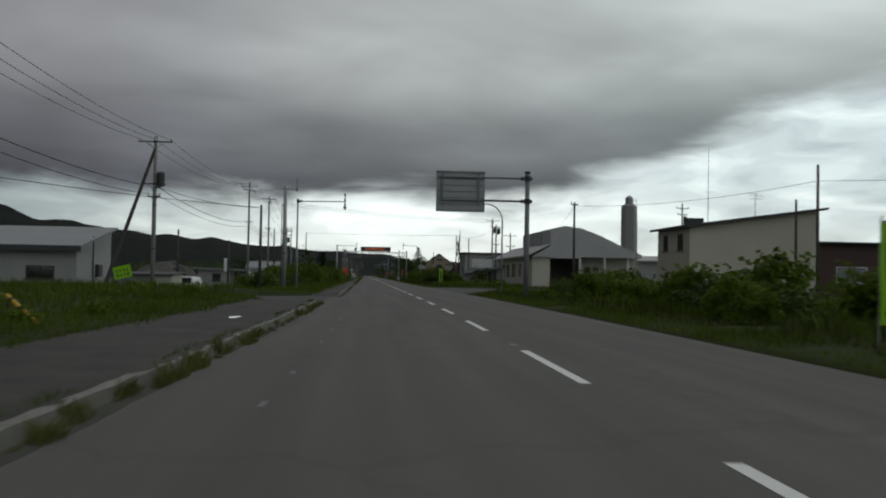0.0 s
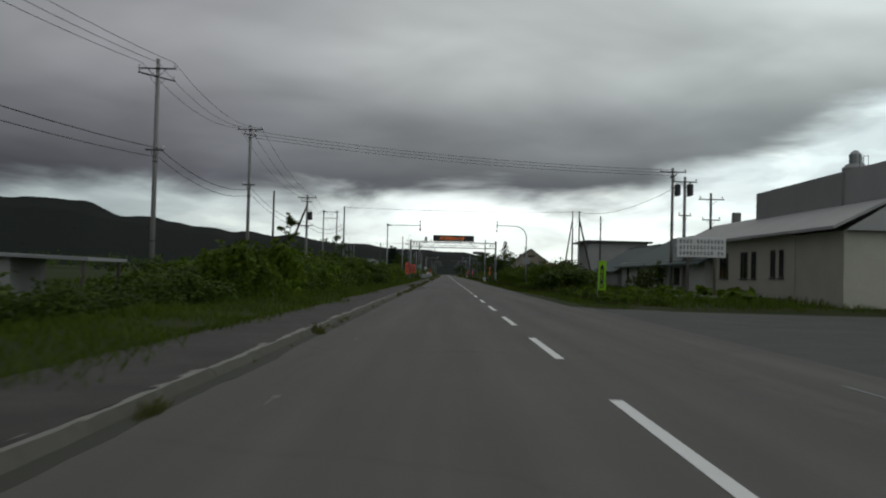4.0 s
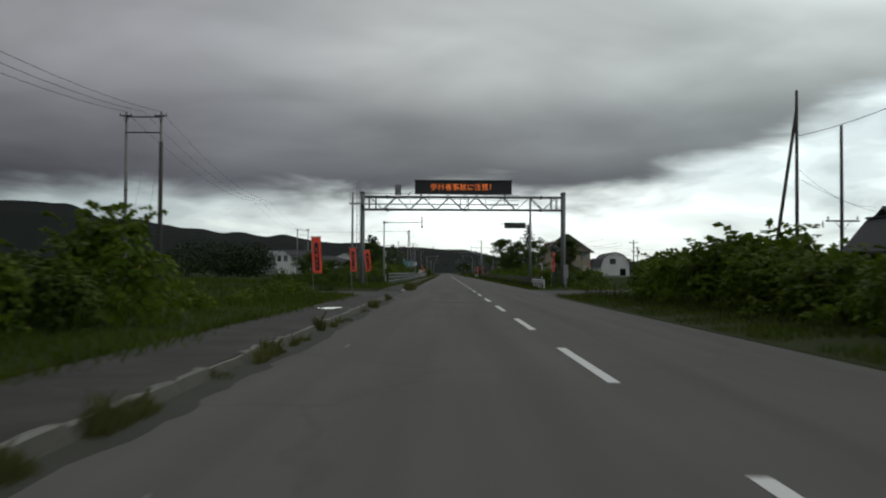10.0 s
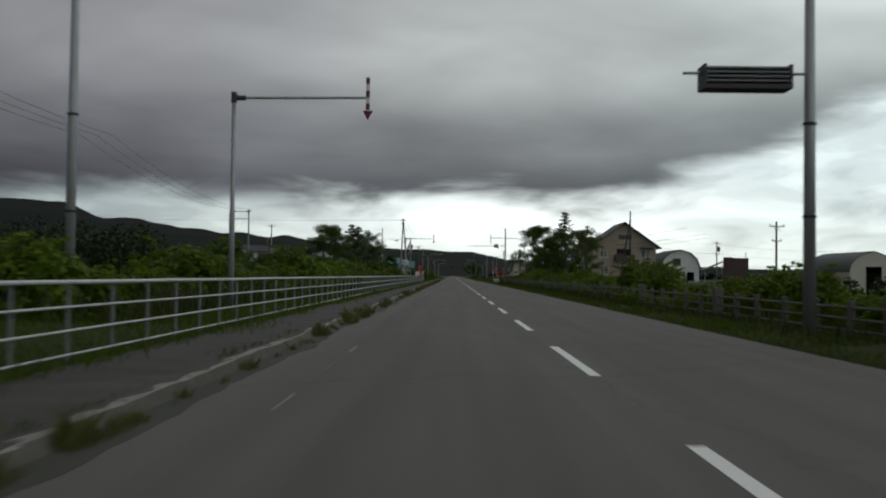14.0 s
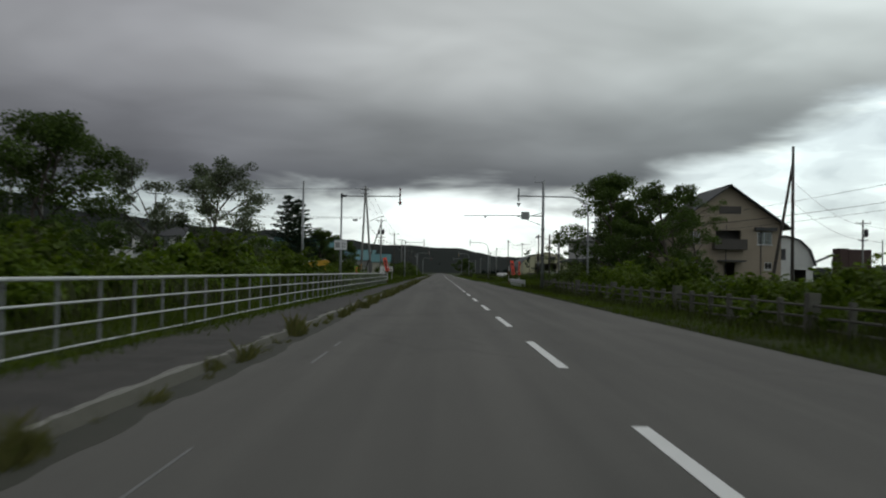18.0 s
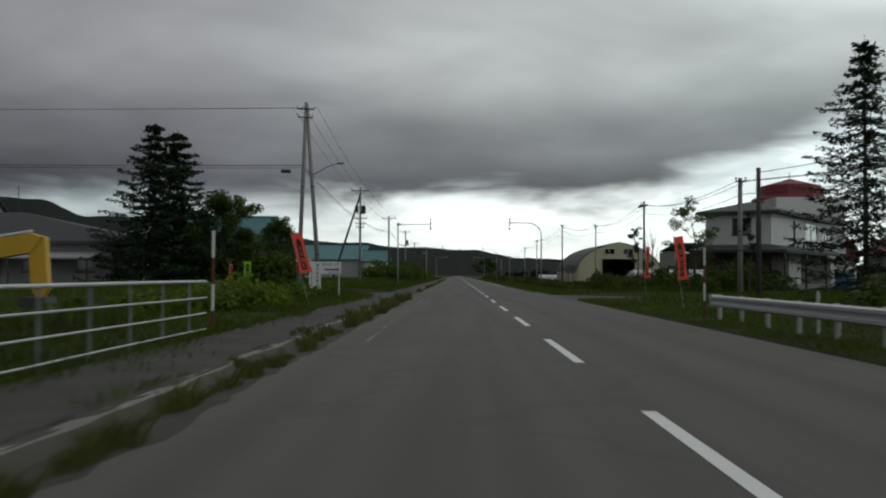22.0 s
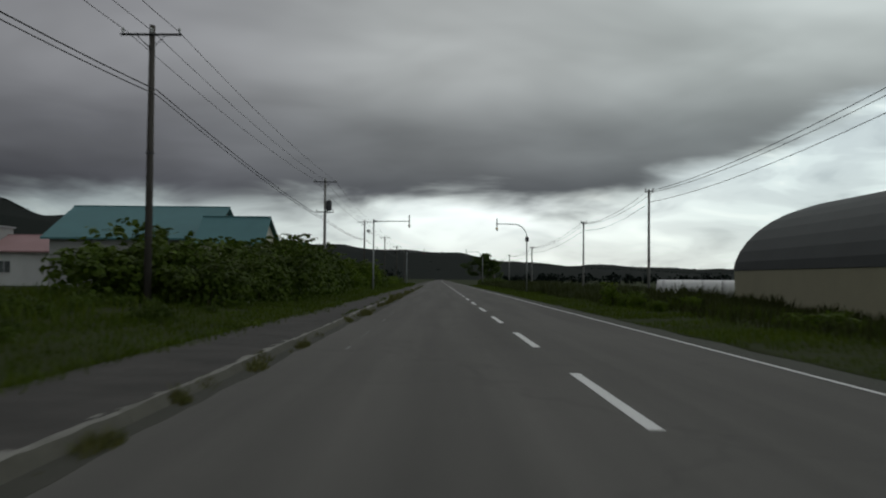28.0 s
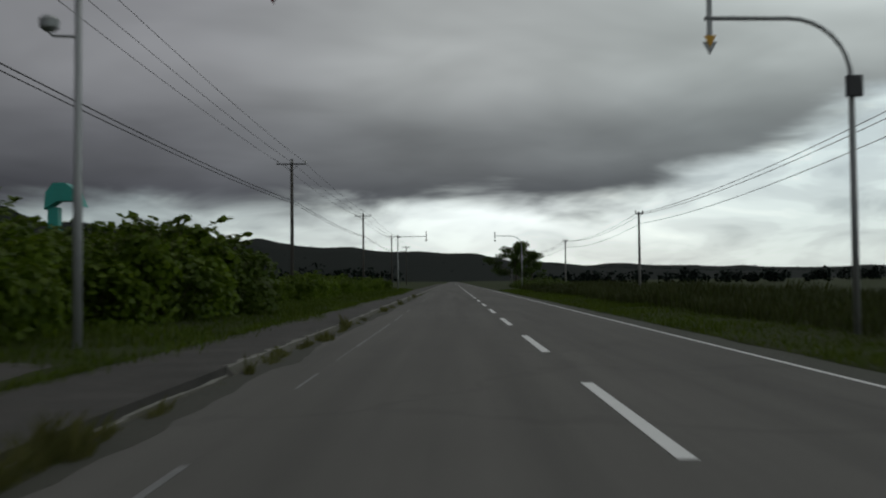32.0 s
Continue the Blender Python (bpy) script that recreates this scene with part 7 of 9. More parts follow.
def belt(kinds, y0, y1, u0, u1, s, rows, step, group, jit=0.35):
    """Rows of plants along the road; s gives their size, from-to. The row beside the road is single plants, the rows behind it one mass."""
    for k in range(rows):
        u = u0 + (u1 - u0) * (k / max(1, rows - 1))
        y = y0 + PR.uniform(0, step)
        while y < y1:
            f = PR.uniform(*s) * min(1.3, max(0.6, 1.0 + 0.55 * noise.noise((y * 0.13, u * 0.25, 5.0))))
            x, fz = u + cx(y) + PR.uniform(-jit, jit) + 0.7 * noise.noise((y * 0.22, u, 9.0)), f * PR.uniform(0.8, 1.15)
            if k == 0:
                plant(kinds, x, y, f, fz, group)
            else:
                v = PR.choice(kinds)
                m = Matrix.LocRotScale((x, y, ground_z(x, y) - 0.03), Euler((0, 0, PR.uniform(0, 6.28))), (f, f, fz))
                BACK.setdefault((v["mass"], group), []).append((next(c for c in v.children if c.name.startswith("foliage")).data, np.array(m)))
            y += step * PR.uniform(0.75, 1.3)


for v in KNOT + TALL + BUSH + WEED + BUTTERBUR:
    v["mass"] = v.name.split(".")[0]
LG, RG = "plants along the left verge", "plants along the right verge"
# left
belt(WEED, -5, 30, -10.0, -12.5, (0.4, 0.8), 2, 5.0, LG)
belt(BUSH, 72, 90, -10.6, -13.5, (0.6, 0.95), 3, 2.4, LG)
belt(BUSH + KNOT[:2], 90, 112, -10.8, -15, (0.7, 1.0), 3, 2.6, LG)
belt(KNOT + BUSH[:1], 112, 138, -10.4, -14.5, (0.7, 0.98), 3, 2.5, LG)
belt(KNOT + BUSH, 86, 138, -9.6, -10.8, (0.6, 1.0), 1, 2.4, LG, 0.6)
belt(TALL + KNOT[:2], 138, 178, -8.8, -13.6, (0.7, 1.0), 4, 1.9, LG, 0.5)
belt(WEED, 178, 203, -9, -14, (0.6, 1.0), 2, 3.5, LG)
belt(BUSH, 178, 200, -19, -24, (0.6, 0.9), 2, 3.5, LG)
belt(BUSH, 221, 245, -10.2, -14, (0.35, 0.7), 2, 3.0, LG)
belt(KNOT, 246, 300, -10.5, -13.5, (0.75, 1.0), 2, 2.3, LG)
belt(KNOT, 300, 350, -10.6, -15, (0.8, 1.1), 3, 2.3, LG)
belt(KNOT, 350, 374, -10.6, -15, (0.4, 0.62), 3, 2.3, LG)
belt(WEED, 300, 384, -9.4, -10.2, (0.7, 1.1), 1, 2.5, LG)
belt(KNOT, 374, 398, -10.5, -13.5, (0.22, 0.36), 2, 2.4, LG)
belt(WEED, 386, 415, -8.6, -12, (0.5, 0.9), 2, 2.6, LG)
belt(WEED, 391, 411, -8.4, -11.2, (0.75, 1.05), 2, 1.6, LG, 0.5)
belt(BUSH, 476, 502, -9.6, -13.5, (0.22, 0.5), 3, 3.4, LG, 0.8)
belt(BUSH, 434.5, 443, -15.5, -24, (1.3, 1.9), 4, 2.6, LG)
belt(WEED, 436, 474, -9.0, -12, (0.3, 0.6), 2, 6.0, LG)
belt(TALL, 503, 526, -9.7, -13.8, (1.05, 1.25), 3, 1.8, LG)
belt(TALL + KNOT[:1], 526, 542.3, -10.0, -13.8, (0.95, 1.18), 3, 1.7, LG)
belt(KNOT, 540, 563, -16.0, -19.0, (0.75, 1.0), 2, 2.2, LG)
belt(KNOT, 559.5, 564, -10.8, -16.0, (0.95, 1.15), 4, 2.0, LG)
belt(TALL + KNOT[:1], 564, 578, -10.2, -13.8, (1.08, 1.34), 3, 1.7, LG)
belt(KNOT, 579, 660, -10.0, -14, (0.4, 0.7), 2, 2.6, LG)
# right
belt(KNOT + BUSH, 8, 26.5, 8.6, 11.5, (0.55, 0.78), 3, 2.2, RG, 0.6)
belt(BUSH, 26.5, 33, 9.5, 11.0, (0.25, 0.4), 2, 3.0, RG, 0.5)
belt(KNOT + BUSH[:1], 33.5, 52, 9.6, 13.0, (0.55, 0.75), 3, 2.2, RG, 0.6)
belt(WEED, 34, 58, 8.0, 12, (0.5, 0.9), 2, 3.0, RG)
belt(WEED, 97, 110, 8.5, 14, (0.45, 0.75), 3, 2.5, RG)
belt(BUTTERBUR, 100, 123, 6.6, 13.5, (0.45, 0.8), 4, 1.7, RG, 0.6)
belt(WEED, 124, 136, 7.2, 13.0, (0.3, 0.5), 3, 2.4, RG)
belt(TALL + KNOT, 132.6, 141, 7.3, 8.9, (0.92, 1.12), 3, 1.6, RG)
belt(KNOT, 141, 172, 8.4, 11.8, (0.55, 0.8), 3, 2.1, RG)
belt(KNOT, 172, 205, 8.2, 11.8, (0.85, 1.15), 3, 2.1, RG)
belt(WEED, 141, 200, 6.9, 7.4, (0.5, 0.9), 1, 3.0, RG)
belt(WEED, 229, 236, 8.2, 9.8, (0.5, 0.9), 2, 2.0, RG)
belt(BUSH, 236, 246, 9.2, 11.2, (0.6, 0.9), 2, 2.2, RG)
belt(KNOT, 246, 372, 9.0, 12, (0.6, 0.9), 2, 2.6, RG)
belt(BUSH, 246, 372, 10, 12, (0.5, 0.8), 1, 3.6, RG)
belt(WEED, 262, 372, 6.9, 7.6, (0.5, 0.9), 1, 3.6, RG)
for x, y, f, fz in ((10.6, 41.0, 0.8, 0.72), (12.0, 43.5, 0.85, 0.75)):
    plant(KNOT, x, y, f, fz, RG)
plant(BUSH, 15.2, 133.0, 1.2, 1.6, RG)
for x, y, f, fz in ((9.0, 436.5, 0.7, 1.05), (11.2, 436, 0.95, 0.85), (12.7, 437, 0.9, 0.8), (14.6, 437.5, 1.0, 1.0), (17.0, 447, 1.0, 0.9)):
    plant(BUSH, x, y, f, fz, RG)
for x, y, f, fz in ((15.9, 430.0, 1.0, 1.2), (17.3, 431.2, 1.15, 1.4), (18.8, 433.0, 1.1, 1.2), (20.6, 435.5, 1.2, 1.5), (22.4, 438.0, 1.2, 1.3)):
    plant(BUSH, x, y, f, fz, RG)
belt(BUSH, 374, 384, 11.0, 19.5, (1.2, 1.8), 4, 2.4, RG)
belt(TALL, 362, 371, 9.6, 18.0, (0.8, 1.15), 5, 2.2, RG)
belt(BUSH, 433, 446, 11.0, 18, (0.7, 1.1), 3, 2.6, RG)
belt(BUSH, 378, 398, 9.5, 14, (0.4, 0.8), 2, 3.0, RG)
belt(WEED, 446, 500, 8.5, 12, (0.5, 0.9), 2, 4.5, RG)
belt(KNOT, 508, 520, 6.8, 8.2, (0.3, 0.45), 2, 3.2, RG)
belt(BUSH, 640, 690, 8, 10, (0.5, 0.8), 2, 3.0, RG)
for (kind, group), some in BACK.items():
    out = []
    for me, m in some:
        co = np.empty(len(me.vertices) * 3, np.float32)
        me.vertices.foreach_get("co", co)
        q = co.reshape(-1, 4, 3)[::3]
        q = (q - q.mean(1, keepdims=True)) * 1.5 + q.mean(1, keepdims=True)
        out.append(q.reshape(-1, 3) @ m[:3, :3].T + m[:3, 3])
    out = np.concatenate(out)
    mat = {"roadside_shrub": M_BUSH, "tall_shrub": M_BUSH}.get(kind, M_KNOT)
    me = mesh_from_arrays("undergrowth", out, np.arange(len(out)).reshape(-1, 4), mat)
    tagged(link("undergrowth", me), "dense green undergrowth behind the verge", "undergrowth", kind="stuff")
for v in KNOT + TALL + BUSH + WEED + BUTTERBUR:
    for o in list(v.children_recursive) + [v]:
        bpy.data.objects.remove(o)


# ---- grass ----
GR = np.random.default_rng(5)


def grass(name, label, y0, y1, u0, u1, density, h, w, mat, skip=(), lean=0.35):
    n = int((y1 - y0) * abs(u1 - u0) * density)
    y = GR.uniform(y0, y1, n)
    u = GR.uniform(min(u0, u1), max(u0, u1), n)
    keep = np.array([noise.noise((a * 0.35, b * 0.35, 7.0)) > -0.35 and ground_level(a + cx(b), b, a) > 0.0 and not (u1 < 0 and 457.0 + 0.08 * (a + 6.5) < b < 459.8 + 0.08 * (a + 6.5)) and not (-30 < a < -16 and 465 < b < 482.5) and not (-17 < a < -6 and 550.6 < b < 555.2) for a, b in zip(u, y)])
    y, u = y[keep], u[keep]
    x = u + np.array([cx(b) for b in y])
    z = np.array([ground_z(a, b) for a, b in zip(x, y)])
    big = np.array([0.7 + 0.9 * max(0.0, noise.noise((a * 0.2, b * 0.2, 1.0)) + 0.3) for a, b in zip(u, y)])
    hh = GR.uniform(h[0], h[1], len(y)) * big
    ob = link(name, blades(name, np.column_stack([x, y]), z, hh, w, mat, GR, lean))
    return tagged(ob, label, "grass", kind="stuff")


for a, b in ((-16, 130), (130, 330), (330, 440), (440, 660)):
    grass("verge_grass", "rough green verge grass beside the footway", a, b, -6.5, -10.5, 85, (0.10, 0.27), 0.014, M_GRASS, LEFT_OPEN)
    grass("verge_grass", "rough green verge grass beside the carriageway", a, b, 4.5 if a in (-16, 330) else 4.0, 7.0, 110, (0.06, 0.22), 0.013, M_GRASS, RIGHT_OPEN)
    grass("tall_grass", "taller weedy grass away from the road", a, b, -10.5, -24, 14, (0.2, 0.5), 0.022, M_GRASS, LEFT_OPEN)
    grass("tall_grass", "taller weedy grass away from the road", a, b, 7.0, 18, 17, (0.2, 0.5), 0.022, M_GRASS, RIGHT_OPEN)
grass("dry_weeds", "tall brownish weeds along a field edge", 446, 512, 6.6, 17, 30, (0.22, 0.5), 0.02, M_STRAW, RIGHT_OPEN)
grass("dry_weeds", "tall brownish weeds along a field edge", 512, 660, 6.6, 17, 34, (0.4, 0.8), 0.022, M_STRAW, RIGHT_OPEN)
grass("dry_weeds", "tall brownish weeds before the wrapped bales", 506, 532, 9.5, 15, 40, (0.55, 0.95), 0.024, M_STRAW)
grass("dry_weeds", "brownish weeds standing in the verge", -10, 58, 6.0, 12, 12, (0.2, 0.45), 0.02, M_STRAW, RIGHT_OPEN)
grass("dry_weeds", "brownish weeds standing in the verge", 96, 212, 5.4, 8.4, 12, (0.2, 0.5), 0.02, M_STRAW, RIGHT_OPEN)
grass("dry_weeds", "brownish weeds along a fence", 240, 378, 5.4, 8.6, 20, (0.2, 0.5), 0.02, M_STRAW, RIGHT_OPEN)
grass("dry_weeds", "brownish weeds behind a railing", 245, 384, -8.0, -12, 14, (0.4, 0.9), 0.024, M_STRAW, LEFT_OPEN)
# weeds that grow out of the kerb joint, in long mats with bare stretches between
def kerb_mats():
    """Tufts that stand in the kerb joint and the silt: single ones, then rows that grow together."""
    xs, hs = [], []
    for y0, y1, gap, size, wide in ((-18, 10, 1.1, 0.9, 0.14), (10, 30, 0.8, 0.9, 0.18), (46, 118, 3.0, 0.85, 0.08), (118, 148, 1.5, 1.05, 0.12), (148, 203, 1.5, 1.25, 0.13), (223.6, 228.4, 0.3, 1.9, 0.2), (228.4, 286, 1.5, 1.1, 0.12), (286, 330, 1.6, 1.15, 0.15),
                                    (330, 392, 0.62, 1.25, 0.28), (392, 416, 0.38, 1.25, 0.3), (435, 470, 5.0, 1.2, 0.08), (470, 498, 4.0, 1.0, 0.1), (498, 570, 1.7, 1.3, 0.14), (570, 640, 2.2, 1.0, 0.14)):
        y = y0 + PR.uniform(0, gap)
        while y < y1:
            s = size * PR.uniform(0.35, 1.3)
            ry, rx, tall = s * PR.uniform(0.16, 0.75), s * PR.uniform(0.06, 0.16), s * PR.uniform(0.05, 0.2)
            off = 0.06 + PR.uniform(-0.06, 1.0) * wide
            for k in range(int(90 + 420 * rx * ry * 12)):
                q, a = math.sqrt(PR.random()), PR.uniform(0, 6.283)
                xs.append((kx(y) + cx(y) + off + q * rx * math.cos(a), y + q * ry * math.sin(a)))
                hs.append(tall * (1.05 - 0.65 * q * q) * (PR.uniform(0.4, 1.1) if PR.random() < 0.9 else PR.uniform(1.1, 1.9)))
            y += gap * PR.uniform(0.2, 1.2)
    xs, hs = np.array(xs), np.array(hs)
    u = xs[:, 0] - np.array([kx(b) + cx(b) for b in xs[:, 1]])
    zz = np.where(u < -0.04, 0.15, np.where(u < 0.065, 0.15 - (u + 0.04) * 1.3, 0.01))
    tagged(link("kerb_weeds", blades("kerb_weeds", xs, zz, hs, 0.008, M_KERBWEED, GR, 0.55)), "olive weeds and grass tufts growing along the kerb", "weeds", kind="stuff")


kerb_mats()
pts, hs = [], []
for k in range(46000):
    y = PR.uniform(-18, 640)
    if inside(y, LEFT_OPEN, 0.4) > 0.3:
        continue
    reach = 0.10 + 0.42 * max(0.0, noise.noise((y * 0.16, 9, 0)) + 0.25) + 0.2 * max(0.0, noise.noise((y * 0.9, 3, 0)))
    pts.append((back_edge(y) - 0.1 + cx(y) + abs(PR.gauss(0, reach)), y))
    hs.append(PR.uniform(0.05, 0.22))
for y0, y1, n in ((136.5, 150, 2600), (-6, 30, 1500), (226, 300, 2200), (332, 416, 5200), (500, 546, 2600)):
    for k in range(n):
        y = PR.uniform(y0, y1)
        wide = max(0.0, noise.noise((y * 0.3, 21, 0)) + (0.45 if y0 == 136.5 else 0.1)) * min(1.0, (y - y0) / 2, (y1 - y) / 2)
        if wide > 0.05:
            pts.append((kx(y) + cx(y) - 0.2 - abs(PR.gauss(0, 0.35 * wide)), y))
            hs.append(PR.uniform(0.03, 0.17) * min(1.0, 0.5 + wide))
pts, hs = np.array(pts), np.array(hs)
keep = pts[:, 0] < np.array([kx(b) + cx(b) for b in pts[:, 1]]) - 0.19
pts, hs = pts[keep], hs[keep]
tagged(link("footway_weeds", blades("footway_weeds", pts, np.full(len(pts), 0.15), hs, 0.009, M_GRASS, GR, 0.7)), "grass creeping over the footway's edge", "weeds", kind="stuff")


# ---- trees ----
def tree(x, y, h, r, mat, seed, label, clumps=60, per=60, leaf=0.22, trunk=0.45, category="tree", low=0.28, gap=1.0):
    """A trunk with limbs; along each limb lumps of leaves of uneven size, with sky between them."""
    rng = np.random.default_rng(seed)
    ob = thing("tree", pose(x, y, ground_z(x, y)), label, category)
    bm = bmesh.new()
    bend = rng.normal(size=4) * 0.04 * h
    stem = [Vector((0, 0, -0.3)), Vector((0.02 * h, 0, h * 0.25)), Vector((bend[0], bend[1], h * 0.55)), Vector((bend[2], bend[3], h * 0.88))]
    tube(bm, stem, [trunk * 0.5, trunk * 0.4, trunk * 0.22, 0.02], 8)
    part("trunk", bm, M_BARK, ob)
    bm = bmesh.new()
    lumps = []
    limbs = max(6, clumps // 5)
    for k in range(limbs):
        a = 2.4 * k + rng.normal() * 0.3
        t = low + (1 - low) * ((k + 0.5) / limbs) ** 0.85
        f = max(0.0, (t - 0.25) / 0.63)
        root = stem[1].lerp(stem[2], min(1.0, f * 2)) if f < 0.5 else stem[2].lerp(stem[3], min(1.0, f * 2 - 1))
        prof = math.sin(math.pi * min(1.0, (t - low) / (1.0 - low) * 0.8 + 0.2)) ** 0.6
        ln = max(0.25, r * prof * rng.uniform(0.72, 1.18))
        end = Vector((root.x + ln * math.cos(a), root.y + ln * math.sin(a), min(h * 1.0, h * t + ln * rng.uniform(0.0, 0.35))))
        base = Vector((root.x, root.y, max(h * 0.12, root.z - ln * 0.4)))
        mid = base.lerp(end, 0.5) + Vector((0, 0, 0.12 * ln))
        tube(bm, [base, mid, end], [trunk * 0.12 + 0.012, trunk * 0.06 + 0.01, 0.006], 5, False)
        for q in range(5):
            s = 0.38 + 0.64 * (q + rng.uniform()) / 5
            c = base.lerp(mid, s * 2) if s < 0.5 else mid.lerp(end, s * 2 - 1)
            c = c + Vector(rng.normal(size=3)) * r * 0.09
            lumps.append((c, r * rng.uniform(0.11, 0.22) * gap))
            tube(bm, [base.lerp(end, s * 0.8), c], [0.015, 0.005], 4, False)
    for k in range(5):
        c = stem[3] + Vector((rng.normal() * 0.16 * r, rng.normal() * 0.16 * r, h * rng.uniform(-0.06, 0.14)))
        lumps.append((c, r * rng.uniform(0.08, 0.15)))
    tagged(part("branchwork", bm, M_BARK, ob), kind="stuff")
    at = []
    lf = leaf * 0.72
    for c, s in lumps:
        n = int(min(900, 14 * (s / lf) ** 2.1 + 20) * per / 60)
        d = rng.normal(size=(n, 3))
        d /= np.linalg.norm(d, axis=1)[:, None]
        at.append(np.array(c) + d * (s * rng.uniform(0.2, 1.15, n) ** 0.6)[:, None] * (1.15, 1.15, 0.75))
    link("crown", leaves("crown", np.concatenate(at), lf, mat, rng, 0.2, 1.5), ob)
    return ob


def conifer(x, y, h, r, seed, label, whorls=17, per=10, dense=210, sparse=1.0):
    rng = np.random.default_rng(seed)
    ob = thing("conifer", pose(x, y, ground_z(x, y)), label, "tree")
    part("trunk", tubes(([(0, 0, -0.3), (0, 0, h * 0.6), (0, 0, h)], [0.2, 0.1, 0.01]), seg=8), M_BARK, ob)
    bm = bmesh.new()
    at = []
    for k in range(whorls):
        for j in range(per):
            t = 0.08 + 0.9 * (k + rng.uniform(-0.3, 0.3) + 0.5) / whorls
            ln = r * (0.06 + 0.94 * (1 - t) ** 0.9) * rng.uniform(0.62, 1.12)
            a = 2 * np.pi * (j + rng.uniform() * 0.8) / per + 0.7 * k
            droop = -0.22 * ln + 0.1 * ln * rng.normal() * 0.5
            e = Vector((ln * math.cos(a), ln * math.sin(a), h * t + droop + 0.12 * ln))
            mid = Vector((0.55 * e.x, 0.55 * e.y, h * t + droop * 0.75))
            tube(bm, [(0, 0, h * t), mid, e], [0.03, 0.018, 0.005], 4, False)
            # flat sprays of twigs to both sides of the branch, narrowing to its tip
            n = int(dense * sparse * (0.35 + 0.65 * ln / r))
            q = rng.uniform(0.02, 1.03, n) ** 0.85
            p = np.where(q[:, None] < 0.55, np.array((0, 0, h * t)) + (np.array(mid) - (0, 0, h * t)) * (q / 0.55)[:, None], np.array(mid) + (np.array(e) - np.array(mid)) * ((q - 0.55) / 0.45)[:, None])
            side = np.array((-math.sin(a), math.cos(a), 0.0)) * (rng.normal(size=n) * 0.13 * ln * (1.15 - q))[:, None]
            at.append(p + side + rng.normal(size=(n, 3)) * (0.05, 0.05, 0.06) - np.array((0, 0, 1)) * (np.abs(rng.normal(size=n)) * 0.07)[:, None])
    tagged(part("branchwork", bm, M_BARK, ob), kind="stuff")
    link("needle_mass", leaves("needle_mass", np.concatenate(at), 0.25, M_NEEDLE, rng, 0.3, 2.4), ob)
    return ob


GREEN = "broad leafy tree with uneven dark green crown"
tree(-10.8, 107, 4.2, 0.7, M_TREE, 1, "thin sparse tree beside the verge", 40, 70, 0.13, 0.1, low=0.5, gap=1.1)
tree(-13.2, 149, 4.5, 1.4, M_WILLOW, 2, "thin sparse tree rising above knotweed", 24, 36, 0.14, 0.16)
tree(-12.6, 149.8, 4.0, 1.1, M_TREE, 3, "thin sparse tree rising above knotweed", 16, 36, 0.14, 0.12)
tree(-16.0, 329.6, 7.2, 3.3, M_TREE, 4, GREEN, 72, 54, 0.19, 0.34, low=0.32, gap=0.93)
tree(-12.1, 340.5, 6.8, 2.8, M_WILLOW, 5, "pale open willow tree with visible branches", 75, 46, 0.15, 0.3, low=0.34, gap=0.92)
tree(-14.9, 338.3, 6.7, 2.2, M_WILLOW, 6, "pale open willow tree with thin stems", 55, 46, 0.15, 0.22, low=0.4, gap=0.85)
tree(-26.5, 329, 5.4, 3.6, M_TREE, 7, GREEN, 60, 60, 0.26)
tree(11.4, 365.2, 9.3, 3.8, M_TREE, 8, GREEN, 105, 62, 0.21, 0.45, gap=0.88, low=0.16)
tree(15.4, 366.6, 9.0, 3.3, M_TREE, 9, GREEN, 80, 60, 0.22, 0.5, gap=0.86, low=0.2)
for k, (x, y, h, r) in enumerate(((-20.5, 336, 4.0, 2.4), (-24.0, 339, 4.3, 2.8), (-17.5, 343, 4.0, 2.4), (-14.2, 347, 3.8, 2.2), (-11.6, 349, 3.5, 1.9), (-28.5, 343, 4.4, 2.8))):
    tree(x, y, h, r, M_TREE, 60 + k, "low dense leafy tree behind the railing", 55, 50, 0.22, 0.2, low=0.06)
tree(18.9, 371.5, 8.0, 2.6, M_TREE, 22, "slender leafy tree with an open crown", 44, 48, 0.2, 0.3, low=0.45, gap=0.85)
tree(13.2, 371.0, 7.0, 3.0, M_TREE, 23, GREEN, 90, 70, 0.24, 0.3, low=0.08)
tree(21.0, 386, 9.2, 3.4, M_TREE, 10, "leafy tree beside a brown house", 55, 55, 0.24)
tree(9.4, 247.5, 4.5, 1.5, M_TREE, 12, "small dense leafy tree behind the verge", 110, 70, 0.16, 0.2)
tree(15.7, 437, 6.7, 2.2, M_TREE, 13, "small tree with spreading open branches", 40, 40, 0.18, 0.2)
tree(17.4, 427.4, 5.2, 0.95, M_NEEDLE, 24, "narrow dark clipped tree before the white house", 34, 56, 0.16, 0.16, low=0.2)
tree(11.6, 435.4, 4.7, 1.1, M_NEEDLE, 14, "small dark upright tree", 26, 50, 0.16, 0.15)
tree(-19.6, 437, 6.6, 3.2, M_TREE, 15, GREEN, 90, 80, 0.24, low=0.1)
tree(-16.2, 439, 5.0, 2.4, M_TREE, 16, GREEN, 70, 70, 0.22, low=0.08)
tree(8.4, 690, 6.6, 4.0, M_TREE, 18, "round dark tree beside the road", 70, 70, 0.3)
tree(11.5, 697, 5.0, 3.0, M_TREE, 19, "round dark tree beside the road", 50, 60, 0.3)
b = thing("bare_tree", pose(12.9, 436.2, 0.1), "thin leafless young tree with upright twigs", "tree")
